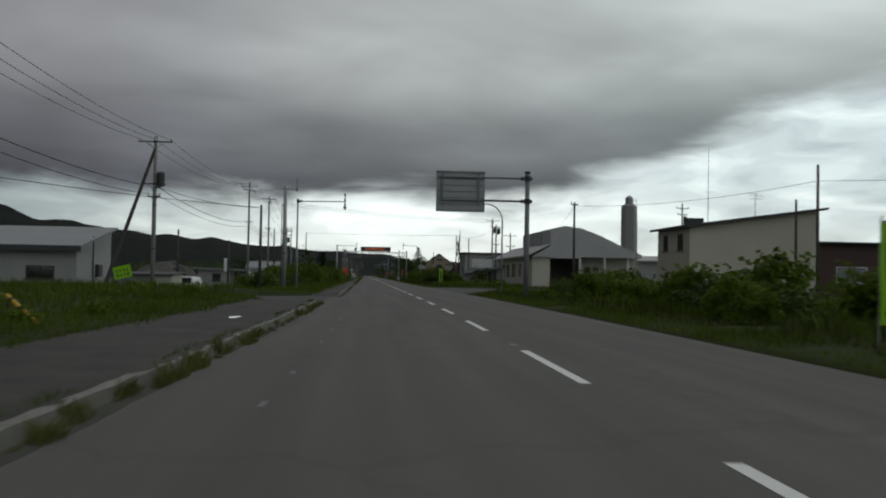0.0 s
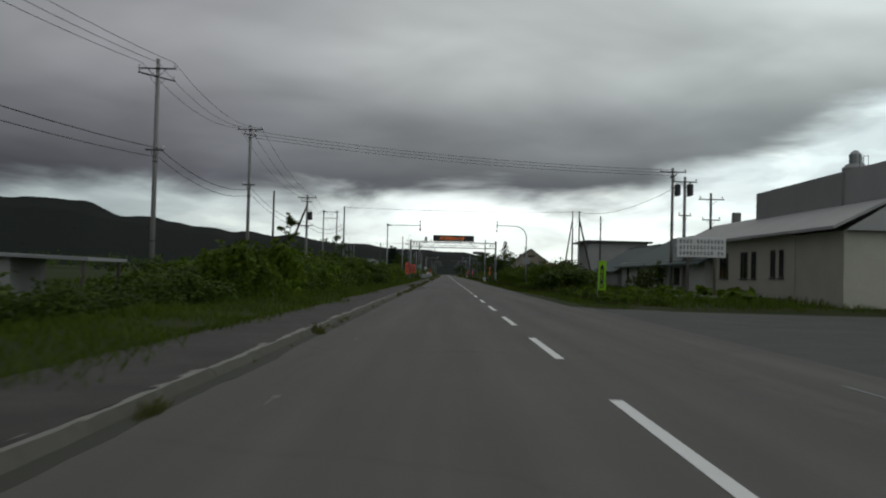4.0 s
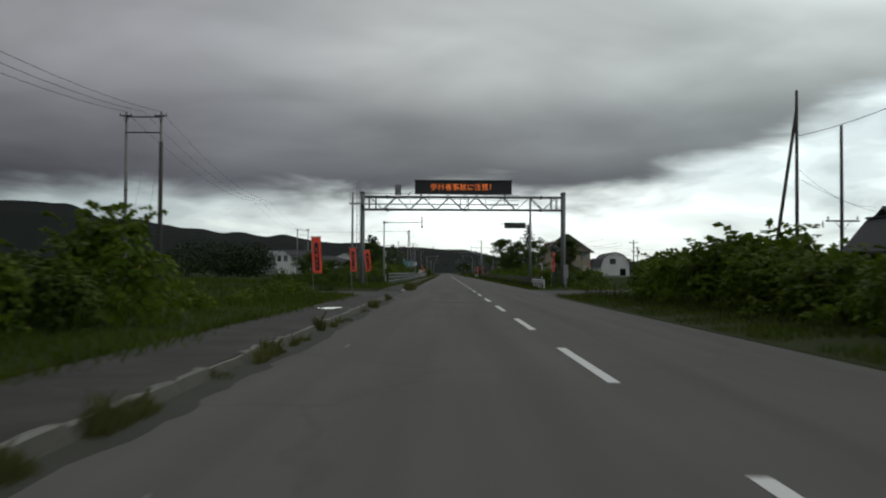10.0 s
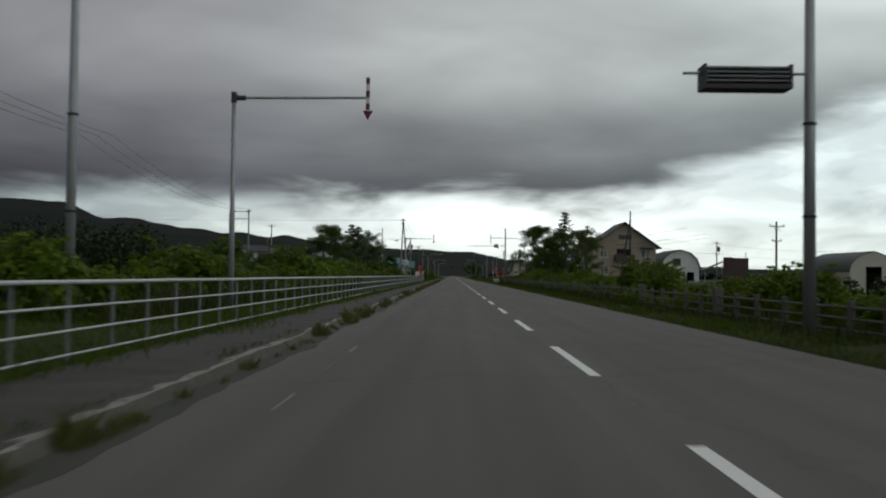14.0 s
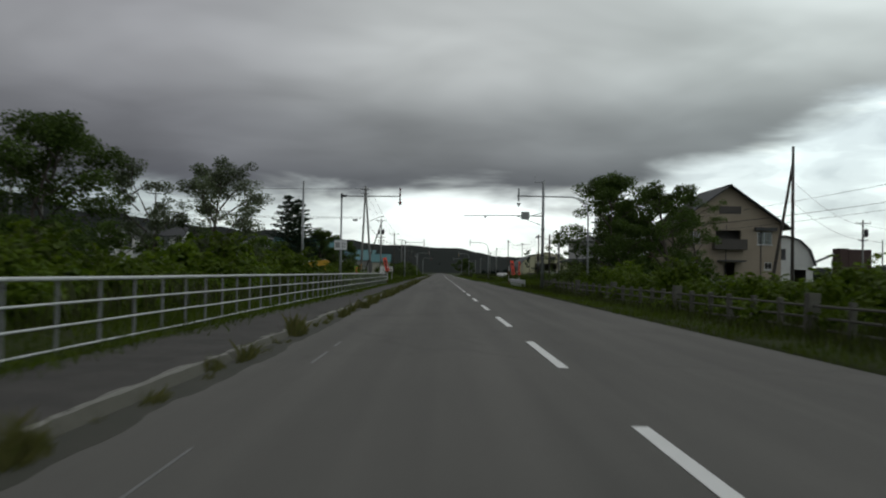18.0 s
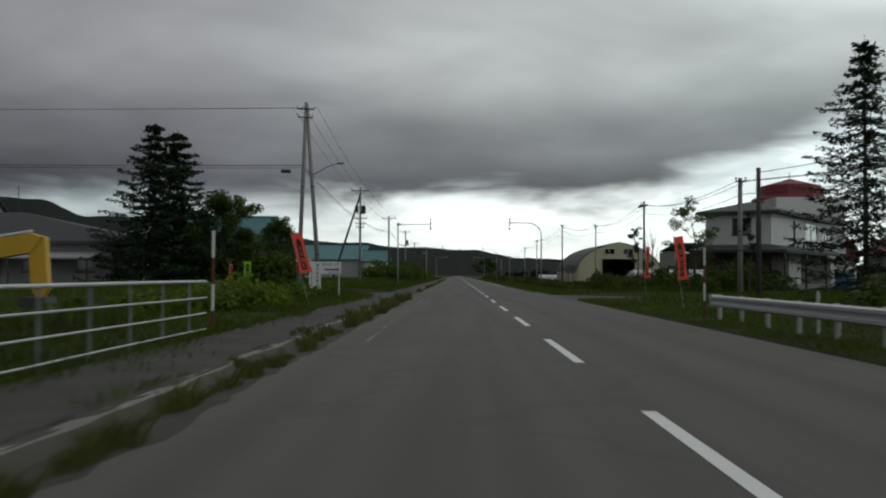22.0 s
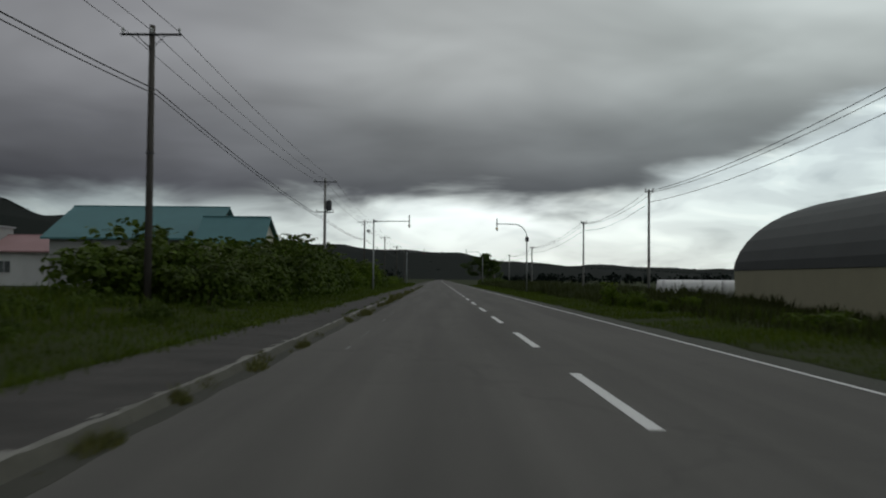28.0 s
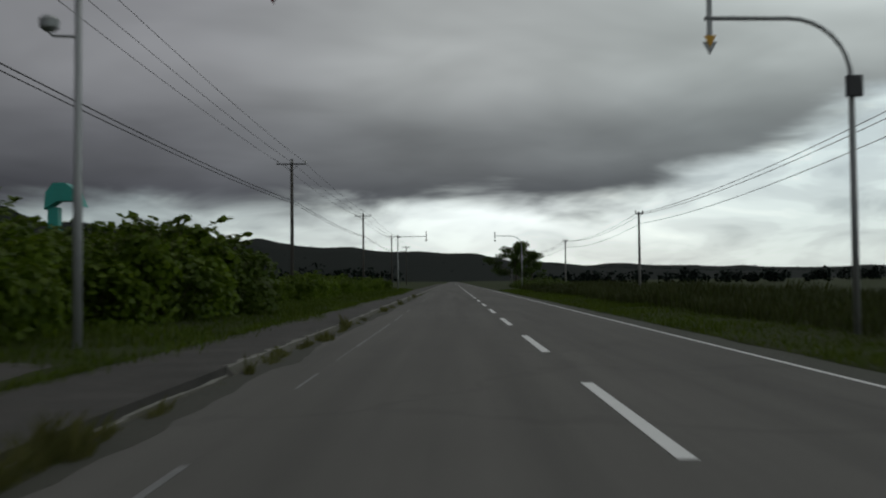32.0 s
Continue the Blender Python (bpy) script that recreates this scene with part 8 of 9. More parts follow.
part("trunk", tubes(([(0, 0, -0.2), (0.05, 0, 2.2), (0.1, 0, 4.9)], [0.06, 0.04, 0.008]), seg=6), M_BARK, b)
for k in range(8):
    a = 2.4 * k
    part("twig", tubes(([(0.04, 0, 1.8 + 0.25 * k), (0.35 * math.cos(a), 0.35 * math.sin(a), 2.7 + 0.28 * k), (0.5 * math.cos(a), 0.5 * math.sin(a), 3.5 + 0.26 * k)], [0.02, 0.013, 0.005]), seg=5), M_BARK, b)
conifer(-24.3, 434.4, 12.2, 6.4, 1, "tall dark spruce among garden trees")
conifer(-23.0, 435.6, 11.8, 6.0, 2, "tall dark spruce among garden trees")
conifer(21.2, 418.5, 15.2, 6.6, 3, "tall open larch with drooping branches", 20, 9, 150, 1.0)


# ---- woods and hills ----
def wood(name, label, xs, ys, hs, mat, seed, leaf=0.9, per=26, foot=0.0):
    """A far belt of trees: leaf clumps heaped to uneven heights."""
    rng = np.random.default_rng(seed)
    at = []
    for x, y, h in zip(xs, ys, hs):
        d = rng.normal(size=(per, 3))
        d /= np.linalg.norm(d, axis=1)[:, None]
        c = d * (rng.uniform(0.1, 1.0, per) ** 0.4)[:, None] * (h * 0.55, h * 0.55, h * 0.5) + (x, y, h * 0.5)
        at.append(c)
    at = np.concatenate(at)
    at[:, 2] = np.maximum(at[:, 2], 0.3) + foot
    return tagged(link(name, leaves(name, at, leaf, mat, rng, 0.1, 1.3)), label, "trees", kind="stuff")


W = np.random.default_rng(9)
V = np.random.default_rng(19)
wood("hedge", "dark hedge in front of the far field barns", V.uniform(36, 80, 34), V.uniform(331, 338, 34), V.uniform(3.0, 3.9, 34), M_DARKWOOD, 12, 0.5, 260, -1.9)
n = 18
wood("tree_belt", "dark dense group of trees across the field", W.uniform(-49, -36, n), W.uniform(320, 334, n), W.uniform(5.0, 7.6, n), M_DARKWOOD, 1, 0.42, 420)
n = 60
wood("hedge", "low dark hedge across the field", W.uniform(-95, -46, n), W.uniform(300, 312, n), W.uniform(1.6, 2.6, n), M_DARKWOOD, 11, 0.4, 90)
n = 120
wood("tree_belt", "dark belt of trees at the far field edge", W.uniform(-260, -60, n), W.uniform(430, 520, n), W.uniform(4, 8, n), M_TREE, 2, 1.0, 40)
n = 130
wood("tree_belt", "low dark line of far trees", W.uniform(120, 420, n), W.uniform(880, 1050, n), W.uniform(2, 6, n), M_FOREST, 3, 1.1, 100)
n = 60
wood("tree_belt", "low dark line of far trees", W.uniform(20, 90, n), W.uniform(760, 830, n), W.uniform(2, 4, n), M_FOREST, 5, 1.0, 30)
n = 60
wood("tree_belt", "low dark line of far trees", W.uniform(-80, -16, n), W.uniform(720, 830, n), W.uniform(3, 6, n), M_FOREST, 6, 1.0, 30)


def ridge(name, label, R, prof, seed, az0, az1, step, foot):
    """Wooded hills on the horizon: a bumpy slope up to a skyline given by azimuth and elevation in degrees."""
    vs, fs, tops = [], [], []
    az = az0
    cols = 0
    rng = np.random.default_rng(seed)
    while az <= az1:
        el = np.interp(az, [p[0] for p in prof], [p[1] for p in prof])
        h = R * math.tan(radians(el)) * (1 + 0.03 * noise.noise((az * 0.25, 0, seed))) + 6 * noise.noise((az * 0.9, 4, seed)) * min(1.0, el)
        s, c = math.sin(radians(az)), math.cos(radians(az))
        for k, (rr, q) in enumerate(((foot, 0.0), (foot + (R - foot) * 0.35, 0.30), (foot + (R - foot) * 0.7, 0.72), (R, 1.0), (R + 260, 0.3))):
            nz = 1 + 0.12 * noise.noise((az * 0.5, k, seed + 2))
            vs.append((rr * s, rr * c, max(-3.0, h * q * nz - 2) if 0 < k < 4 else -3.0))
        tops.append((R * s, R * c, h))
        cols += 1
        az += step
    for i in range(cols - 1):
        for k in range(4):
            a = 5 * i + k
            fs.append((a, a + 5, a + 6, a + 1))
    ob = raw(name, vs, fs, M_HILL)
    ob.data.shade_smooth()
    tagged(ob, label, "hill", kind="structure")
    # crowns of the wood along the upper slope
    V = np.array(vs).reshape(cols, 5, 3)
    n = int(cols * 16)
    i = rng.uniform(0, cols - 1.01, n)
    k = rng.uniform(0.6, 3.0, n) ** 1.0
    k = np.where(rng.uniform(size=n) < 0.9, rng.uniform(2.85, 3.0, n), k)
    i0, k0 = i.astype(int), np.minimum(k.astype(int), 2)
    fi, fk = (i - i0)[:, None], (k - k0)[:, None]
    p = (V[i0, k0] * (1 - fi) + V[i0 + 1, k0] * fi) * (1 - fk) + (V[i0, k0 + 1] * (1 - fi) + V[i0 + 1, k0 + 1] * fi) * fk
    p[:, 2] -= 1.0
    tagged(link("hill_woods", leaves("hill_woods", p, 7.0 * R / 2600, M_FOREST, rng, 0.8, 1.2)), "dark woods covering the distant hills", "woods", kind="stuff")


ridge("hill", "dark wooded hills along the horizon", 2600, [(-75, 3.0), (-45, 3.9), (-30, 4.0), (-26, 3.85), (-22, 3.7), (-19, 3.1), (-15, 2.5), (-11, 2.2), (-7, 1.85), (-3, 1.55), (-1, 1.5), (2, 1.2), (5, 0.8), (12, 0.45), (20, 0.35), (30, 0.25), (60, 0.25)], 3, -75, 45, 0.28, 1500)
ridge("hill", "faint far hills on the horizon", 3900, [(-40, 1.0), (0, 1.0), (8, 0.85), (18, 0.55), (22, 0.6), (25, 1.0), (28, 1.6), (34, 1.9), (45, 1.2), (75, 0.6)], 8, -40, 75, 0.35, 3300)


# ---- road furniture ----
M_ORANGE = material("salmon_banner_cloth", (1.0, 0.22, 0.15), 0.8, col2=(0.90, 0.16, 0.10), scale=2, fine=20, amount=0.35, bump=0.1)
M_LIME = material("lime_banner_cloth", (0.42, 0.72, 0.03), 0.8, col2=(0.33, 0.58, 0.03), scale=2, fine=20, amount=0.35, bump=0.1)
for m in (M_ORANGE, M_LIME):
    # thin cloth lets the sky behind it through
    nt = m.node_tree
    tr, mx = nt.nodes.new("ShaderNodeBsdfTranslucent"), nt.nodes.new("ShaderNodeMixShader")
    nt.links.new(nt.nodes["Principled BSDF"].inputs["Base Color"].links[0].from_socket, tr.inputs["Color"])
    mx.inputs[0].default_value = 0.5
    nt.links.new(nt.nodes["Principled BSDF"].outputs[0], mx.inputs[1])
    nt.links.new(tr.outputs[0], mx.inputs[2])
    nt.links.new(mx.outputs[0], nt.nodes["Material Output"].inputs["Surface"])
M_CARWHITE = material("white_car_paint", (0.72, 0.72, 0.71), 0.25, col2=(0.6, 0.6, 0.59), amount=0.2, bump=0.0)
M_TYRE = material("black_rubber", (0.02, 0.02, 0.02), 0.9, bump=0.1)
M_RIM = material("wheel_rim", (0.42, 0.42, 0.42), 0.4, metal=0.7, bump=0.0)
M_YELLOWPAINT = material("yellow_machine_paint", (0.62, 0.36, 0.02), 0.5, col2=(0.40, 0.22, 0.02), scale=3, fine=15, amount=0.5, bump=0.1)
M_REDLAMP = material("red_lamp_lens", (0.4, 0.01, 0.01), 0.25, bump=0.0)
M_DARKGLASS = material("dark_car_glass", (0.02, 0.022, 0.025), 0.06, bump=0.0)
M_MIRROR = material("mirror_back", (0.06, 0.06, 0.055), 0.6, bump=0.0)
M_WATER = material("puddle_water", (0.02, 0.02, 0.02), 0.03, bump=0.0, spec=0.8)
M_RUBBLE = material("grey_rubble", (0.13, 0.123, 0.11), 0.95, col2=(0.05, 0.047, 0.042), scale=0.8, fine=6, bump=0.8, bump_scale=8, rnd=0.3)
M_TEALPLASTIC = material("teal_plastic", (0.02, 0.30, 0.25), 0.45, col2=(0.02, 0.22, 0.19), bump=0.0)

# guide sign over the lane, seen from behind
b = thing("overhead_sign", pose(6.9, 45.2, 0.0), "large overhead guide sign, grey ribbed back, on a steel pole", "road sign")
part("pole", tubes(([(0, 0, -0.5), (0, 0, 3.5), (0, 0, 7.95)], [0.17, 0.16, 0.14]), seg=12), M_GANTRY, b, smooth=True)
for z in (6.15, 7.6):
    part("arm", tubes(([(0.1, 0, z), (-5.6, 0, z)], 0.07), seg=8), M_GANTRY, b)
    part("clamp", tubes(([(0, 0, z - 0.16), (0, 0, z + 0.16)], 0.21), ([(-0.25, 0, z), (-0.4, 0, z)], 0.12), ([(0.15, 0, z), (0.3, 0, z)], 0.1), seg=10), M_DARK, b)
board = part("board", boxes((-5.75, -2.75, 0.1, 0.16, 5.45, 7.95)), M_STEEL, b, "grey aluminium sign back")
for k in range(7):
    part("rib", boxes((-5.75, -2.75, 0.04, 0.1, 5.5 + 0.395 * k, 5.53 + 0.395 * k)), M_GANTRY, board)
for x in (-5.4, -3.1):
    part("upright", boxes((x - 0.06, x + 0.06, -0.06, 0.04, 5.8, 7.8)), M_GANTRY, board)
part("edge_trim", boxes((-5.79, -5.75, 0.05, 0.17, 5.43, 7.97), (-2.75, -2.71, 0.05, 0.17, 5.43, 7.97), (-5.79, -2.71, 0.05, 0.17, 7.95, 7.99), (-5.79, -2.71, 0.05, 0.17, 5.41, 5.45)), M_STEEL, board)
part("cap", tubes(([(0, 0, 7.93), (0, 0, 8.05)], 0.18), seg=12), M_DARK, b)

# footway railing
rail = thing("railing", pose(0, 0, 0), "white painted four-bar steel railing along the footway", "railing")
RX, RY0, RY1 = -6.62, 236.28, 383.4
me_post = bpy.data.meshes.new("post")
bm = tubes(([(0, 0, -0.3), (0, 0, 1.14)], 0.024), seg=8)
bm.to_mesh(me_post)
bm.free()
me_post.materials.append(M_GANTRY)
y = RY0
while y <= RY1 + 0.1:
    o = new("post", me_post)
    o.parent, o.matrix_basis = rail, pose(RX - 0.05, y, 0.0)
    y += 1.509
for z, r in ((1.16, 0.028), (0.85, 0.017), (0.56, 0.017), (0.26, 0.017)):
    part("bar", tubes(([(RX, y, z + 0.012 * noise.noise((y * 0.2, z * 5, 0))) for y in [RY0 - 0.3 + (RY1 - RY0 + 0.5) * k / 60 for k in range(61)]], r), seg=8), M_RAIL, rail, smooth=True)
# old concrete fence on the other side
fence = thing("fence", pose(0, 0, 0), "old mossy concrete post fence in weeds", "fence")
me_a, me_b = bpy.data.meshes.new("post"), bpy.data.meshes.new("post")
for me, w, h in ((me_a, 0.07, 0.85), (me_b, 0.14, 1.0)):
    bm = boxes((-w, w, -w, w, -0.4, h), bev=0.015)
    bm.to_mesh(me)
    bm.free()
    me.materials.append(M_FENCEPOST)
k = 0
y = 246.0
while y < 373:
    o = new("post", me_b if k % 6 == 0 else me_a)
    o.parent, o.matrix_basis = fence, pose(6.75 + PR.uniform(-0.03, 0.03), y, 0.0, PR.uniform(-2, 2), PR.uniform(-3, 3), 0)
    y += 2.0
    k += 1
for z in (0.72, 0.45, 0.2):
    part("bar", tubes(([(6.75, 245.6 + 4.22 * k, z + 0.03 * noise.noise((k * 0.7, z * 9, 0))) for k in range(31)], 0.035), seg=6), M_FENCEPOST, fence)


def guard_rail(y0, y1, x, label):
    ob = thing("guard_rail", pose(x, y0, 0), label, "guard rail")
    prof = [(0.0, 0.42), (0.07, 0.46), (0.07, 0.52), (0.0, 0.57), (0.0, 0.61), (0.07, 0.66), (0.07, 0.72), (0.0, 0.76)]
    bm = bmesh.new()
    rows = [[bm.verts.new((-p[0], y, p[1])) for p in prof] for y in (0, (y1 - y0) / 2, y1 - y0)]
    back = [[bm.verts.new((-p[0] + 0.012, y, p[1])) for p in prof] for y in (0, (y1 - y0) / 2, y1 - y0)]
    for a, c, q in zip(rows, rows[1:], (0, 1)):
        for i in range(7):
            bm.faces.new((a[i], a[i + 1], c[i + 1], c[i]))
            bm.faces.new((back[q][i], back[q + 1][i], back[q + 1][i + 1], back[q][i + 1]))
    part("beam", bm, M_RAIL, ob)
    part("end_cap", tubes(([(0.02, -0.02, 0.41), (0.02, -0.02, 0.77)], 0.1), seg=10), M_RAIL, ob)
    part("end_cap", tubes(([(0.02, y1 - y0 + 0.02, 0.41), (0.02, y1 - y0 + 0.02, 0.77)], 0.1), seg=10), M_RAIL, ob)
    n = int((y1 - y0) / 2)
    for k in range(n + 1):
        y = 0.4 + (y1 - y0 - 0.8) * k / n
        part("post", tubes(([(0.1, y, -0.4), (0.1, y, 0.78)], 0.06), seg=8), M_RAIL, ob)


guard_rail(230.4, 239.2, 5.55, "short white guard rail in the verge")
guard_rail(378.0, 393.3, 5.65, "white guard rail beside the side road")


def banded_pole(x, y, h, label, mats=(M_RED, M_WHITE), z=0.05, r=0.03, band=0.48):
    ob = thing("snow_stake", pose(x, y, z), label, "marker post")
    n = max(2, int(h / band))
    for k in range(n):
        part("band", tubes(([(0, 0, -0.3 if k == 0 else h * k / n), (0, 0, h * (k + 1) / n)], r), seg=8), mats[k % 2], ob)
    part("cap", tubes(([(0, 0, h), (0, 0, h + 0.05)], [r, r * 0.4]), seg=8), mats[0], ob)


banded_pole(5.4, 229.9, 2.4, "red and white banded stake at a guard rail end")
banded_pole(-6.9, 235.8, 3.0, "tall red and white banded stake beside the gantry", (M_DARK, M_WHITE))
banded_pole(-6.65, 384.2, 2.1, "red and white banded stake at a railing end")
banded_pole(5.5, 393.6, 2.1, "red and white banded stake at a guard rail end")
banded_pole(5.9, 386.0, 0.9, "short white marker stake", (M_WHITE, M_WHITE))
banded_pole(-9.8, 231.5, 0.9, "short yellow marker stake leaning in grass", (M_LIME, M_LIME))
banded_pole(-8.6, 62.0, 1.2, "short dark stake in grass", (M_DARK, M_DARK))

# fittings at the gantry's right foot
b = thing("control_cabinet", pose(7.8, 235.0, 0.1), "pale grey control cabinet on a post", "cabinet")
part("body", boxes((-0.12, 0.26, -0.2, 0.2, 0.75, 1.85), bev=0.02), M_GREYWALL, b)
part("foot", boxes((-0.05, 0.15, -0.05, 0.15, -0.3, 0.85)), M_STEEL, b)
part("handle", boxes((0.2, 0.25, -0.23, -0.2, 1.5, 1.65)), M_DARK, b)
b = thing("meter_box", pose(7.1, 235.4, 0.1), "dark meter box on a short post", "meter box")
part("body", boxes((-0.13, 0.13, -0.15, 0.15, 0.85, 1.7), bev=0.02), M_DARK, b)
part("foot", boxes((-0.05, 0.05, -0.05, 0.05, -0.3, 0.8)), M_DARK, b)
b = thing("traffic_mirror", pose(7.0, 235.1, 0.1), "round traffic mirror seen from behind on the gantry leg", "mirror")
part("bracket", tubes(([(0, 0, 3.2), (0.62, 0.3, 3.2)], 0.03), ([(0, 0, 3.0), (0.62, 0.3, 3.0)], 0.03), seg=6), M_STEEL, b)
bm = bmesh.new()
tube(bm, [(0, 0.08, 3.2), (0, -0.02, 3.2), (0, -0.12, 3.2)], [0.27, 0.25, 0.14], 18)
part("dish", bm, M_MIRROR, b, smooth=True)
part("hood", tubes(([(0.28 * math.cos(t), 0.16, 3.2 + 0.28 * math.sin(t)) for t in (math.pi * k / 10 for k in range(11))], 0.03), seg=5), M_MIRROR, b)


def banner(x, y, top, h, w, mat, label, lean=0.0, turn=0.0, seed=0, z=None):
    """A tall cloth banner on a pole, gently bent by the wind, with dark lettering."""
    z = ground_z(x, y) if z is None else z
    ob = thing("banner", pose(x, y, z, 0, lean, turn), label, "banner", "roadside banners")
    top -= z
    part("pole", tubes(([(0, 0, -0.3), (0, 0, top + 0.1)], 0.013), ([(-0.02, 0, top), (w + 0.03, 0, top)], 0.01), seg=6), M_STEEL, ob)
    bm = bmesh.new()
    nu, nv = 4, 10
    vs = [[bm.verts.new((w * u / nu, 0.10 * math.sin(v * 0.7 + seed + u * 0.5) * (v / nv) + 0.02, top - h * v / nv)) for u in range(nu + 1)] for v in range(nv + 1)]
    for v in range(nv):
        for u in range(nu):
            bm.faces.new((vs[v][u], vs[v + 1][u], vs[v + 1][u + 1], vs[v][u + 1]))
    bmesh.ops.solidify(bm, geom=bm.faces[:], thickness=0.004)
    part("cloth", bm, mat, ob, smooth=True)
    # dark house-shaped field down the cloth, with letter bars in the cloth's colour on it
    def wave(v, u):
        return 0.10 * math.sin(v * 0.7 + seed + u * 0.5) * (v / nv) + 0.02

    bm = bmesh.new()
    rows = [[bm.verts.new((w * f, wave(v, f * nu) - 0.012, top - h * v / nv)) for f in (0.5 - q, 0.5, 0.5 + q)] for v, q in ((1.3, 0.02), (2.3, 0.27), (2.31, 0.22), (4, 0.22), (6, 0.22), (8, 0.22), (9.2, 0.22))]
    for a, c in zip(rows, rows[1:]):
        for u in range(2):
            bm.faces.new((a[u], c[u], c[u + 1], a[u + 1]))
    part("printed_field", bm, M_BLACK, ob, "black printed shape")
    bm = bmesh.new()
    for k in range(4):
        v = 3.1 + 1.55 * k
        for dv, f0, f1 in ((0.0, 0.36, 0.64), (0.4, 0.34, 0.6), (0.8, 0.38, 0.66)):
            q = [bm.verts.new((w * f, wave(v + dv + e, f * nu) - 0.018, top - h * (v + dv + e) / nv)) for f, e in ((f0, 0), (f0, 0.2), (f1, 0.2), (f1, 0))]
            bm.faces.new(q)
        q = [bm.verts.new((w * f, wave(v + e, f * nu) - 0.02, top - h * (v + e) / nv)) for f, e in ((0.46, -0.1), (0.46, 1.1), (0.53, 1.1), (0.53, -0.1))]
        bm.faces.new(q)
    tagged(part("lettering", bm, mat, ob), kind="stuff")
    for k in range(5):
        part("loop", boxes((-0.02, 0.03, -0.012, 0.02, top - h * (k + 0.3) / 5 - 0.02, top - h * (k + 0.3) / 5 + 0.02)), mat, ob)


SALMON = "salmon-red cloth banner with dark lettering on a pole"
banner(-8.25, 203.4, 2.95, 1.75, 0.45, M_ORANGE, SALMON, -3, 0, 1)
banner(-8.2, 221.2, 2.9, 1.6, 0.42, M_ORANGE, SALMON, -4, 20, 2)
banner(-7.85, 228.9, 2.95, 1.6, 0.45, M_ORANGE, SALMON, -6, 0, 3)
banner(6.3, 3.8, 2.5, 1.95, 0.45, M_LIME, "lime-green cloth banner with dark lettering on a pole", 1, 0, 12)
banner(6.35, 232.0, 2.9, 1.55, 0.3, M_ORANGE, SALMON, 3, 40, 4)
banner(-7.5, 401.3, 2.9, 1.55, 0.42, M_ORANGE, SALMON, -15, -5, 5)
banner(-11.6, 405.5, 1.75, 0.8, 0.26, M_ORANGE, SALMON, 6, -55, 6)
banner(6.5, 400.2, 2.75, 1.6, 0.4, M_ORANGE, SALMON, -9, 20, 7)
banner(8.4, 416.5, 2.9, 1.7, 0.42, M_ORANGE, SALMON, 2, 50, 8)
banner(6.0, 103.0, 2.25, 1.55, 0.42, M_LIME, "lime-green cloth banner with dark lettering on a pole", 1, 0, 9)
banner(-12.2, 411.0, 1.9, 0.75, 0.35, M_LIME, "small lime-green banner with dark lettering", 0, 0, 10)
b = thing("tilted_sign", pose(-17.2, 42.5, 0.9, 0, -14, 0), "lime-green rectangular sign tilted on a leaning stake", "sign")
part("plate", boxes((-0.5, 0.5, -0.02, 0.0, 0.0, 0.72)), M_LIME, b)
part("stake", tubes(([(0.1, 0.03, -1.3), (0.1, 0.03, 0.6)], 0.025), seg=6), M_DARK, b)
letters(b, pose(-0.4, -0.021, 0.08), 0.8, 0.5, 4, 2, M_BLACK, 3)
for x, y, dx in ((-9.6, 6.0, -0.75), (-23.5, 219.5, 0.5), (-22.3, 219.5, 0.4)):
    tall = 0.55 if y < 10 else 2.3
    b = thing("guy_wire", pose(x, y, ground_z(x, y)), "slanting guy wire with a yellow and black cover", "guy wire")
    part("cover", tubes(([(0, 0, 0), (dx, 0.4, tall)], 0.045), seg=8), M_YELLOWPAINT, b)
    part("cable", tubes(([(dx, 0.4, tall), (dx * 2.5, 1.2, tall * 3.4)], 0.008), seg=4), M_WIRE, b)
    part("anchor", tubes(([(-0.02, 0, -0.3), (0, 0, 0.02)], 0.02), seg=5), M_DARK, b)
    for k in range(3):
        part("black_band", tubes(([(dx * (0.2 + 0.3 * k), 0.4 * (0.2 + 0.3 * k), tall * (0.2 + 0.3 * k)), (dx * (0.28 + 0.3 * k), 0.4 * (0.28 + 0.3 * k), tall * (0.28 + 0.3 * k))], 0.047), seg=8), M_BLACK, b)

# shop board beside the hall drive
b = thing("shop_board", pose(10.15, 103.2, 0.05), "white board with dark lettering on two posts", "sign board")
part("board", boxes((0, 2.55, -0.05, 0.0, 2.5, 3.52), bev=0.01), M_WHITE, b)
for x in (0.6, 2.0):
    part("post", boxes((x - 0.06, x + 0.06, 0.0, 0.12, -0.3, 3.4)), M_WOODWALL, b)
part("planter", boxes((0.1, 2.6, -0.5, 0.6, -0.3, 0.5), bev=0.03), M_CONC, b)
letters(b, pose(0.1, -0.052, 2.55), 2.35, 0.92, 13, 3, M_DARK, 8)
# angled notice board
b = thing("notice_board", pose(-9.12, 411.7, 0.0), "white L-shaped notice board with a red arrow", "notice board")
part("tall_panel", boxes((0, 0.58, -0.03, 0.0, 0.47, 1.93)), M_WHITE, b)
part("wide_panel", boxes((0.582, 1.58, -0.03, 0.0, 1.33, 1.93)), M_WHITE, b)
for x in (0.29, 1.48):
    part("leg", boxes((x - 0.03, x + 0.03, 0.0, 0.05, -0.3, 1.9)), M_FRAME, b)
letters(b, pose(0.32, -0.031, 0.5), 0.2, 1.36, 1, 7, M_DARK, 11)
letters(b, pose(0.06, -0.031, 0.55), 0.12, 1.1, 1, 12, M_DARK, 12)
letters(b, pose(0.65, -0.031, 1.7), 0.85, 0.2, 7, 1, M_DARK, 13)
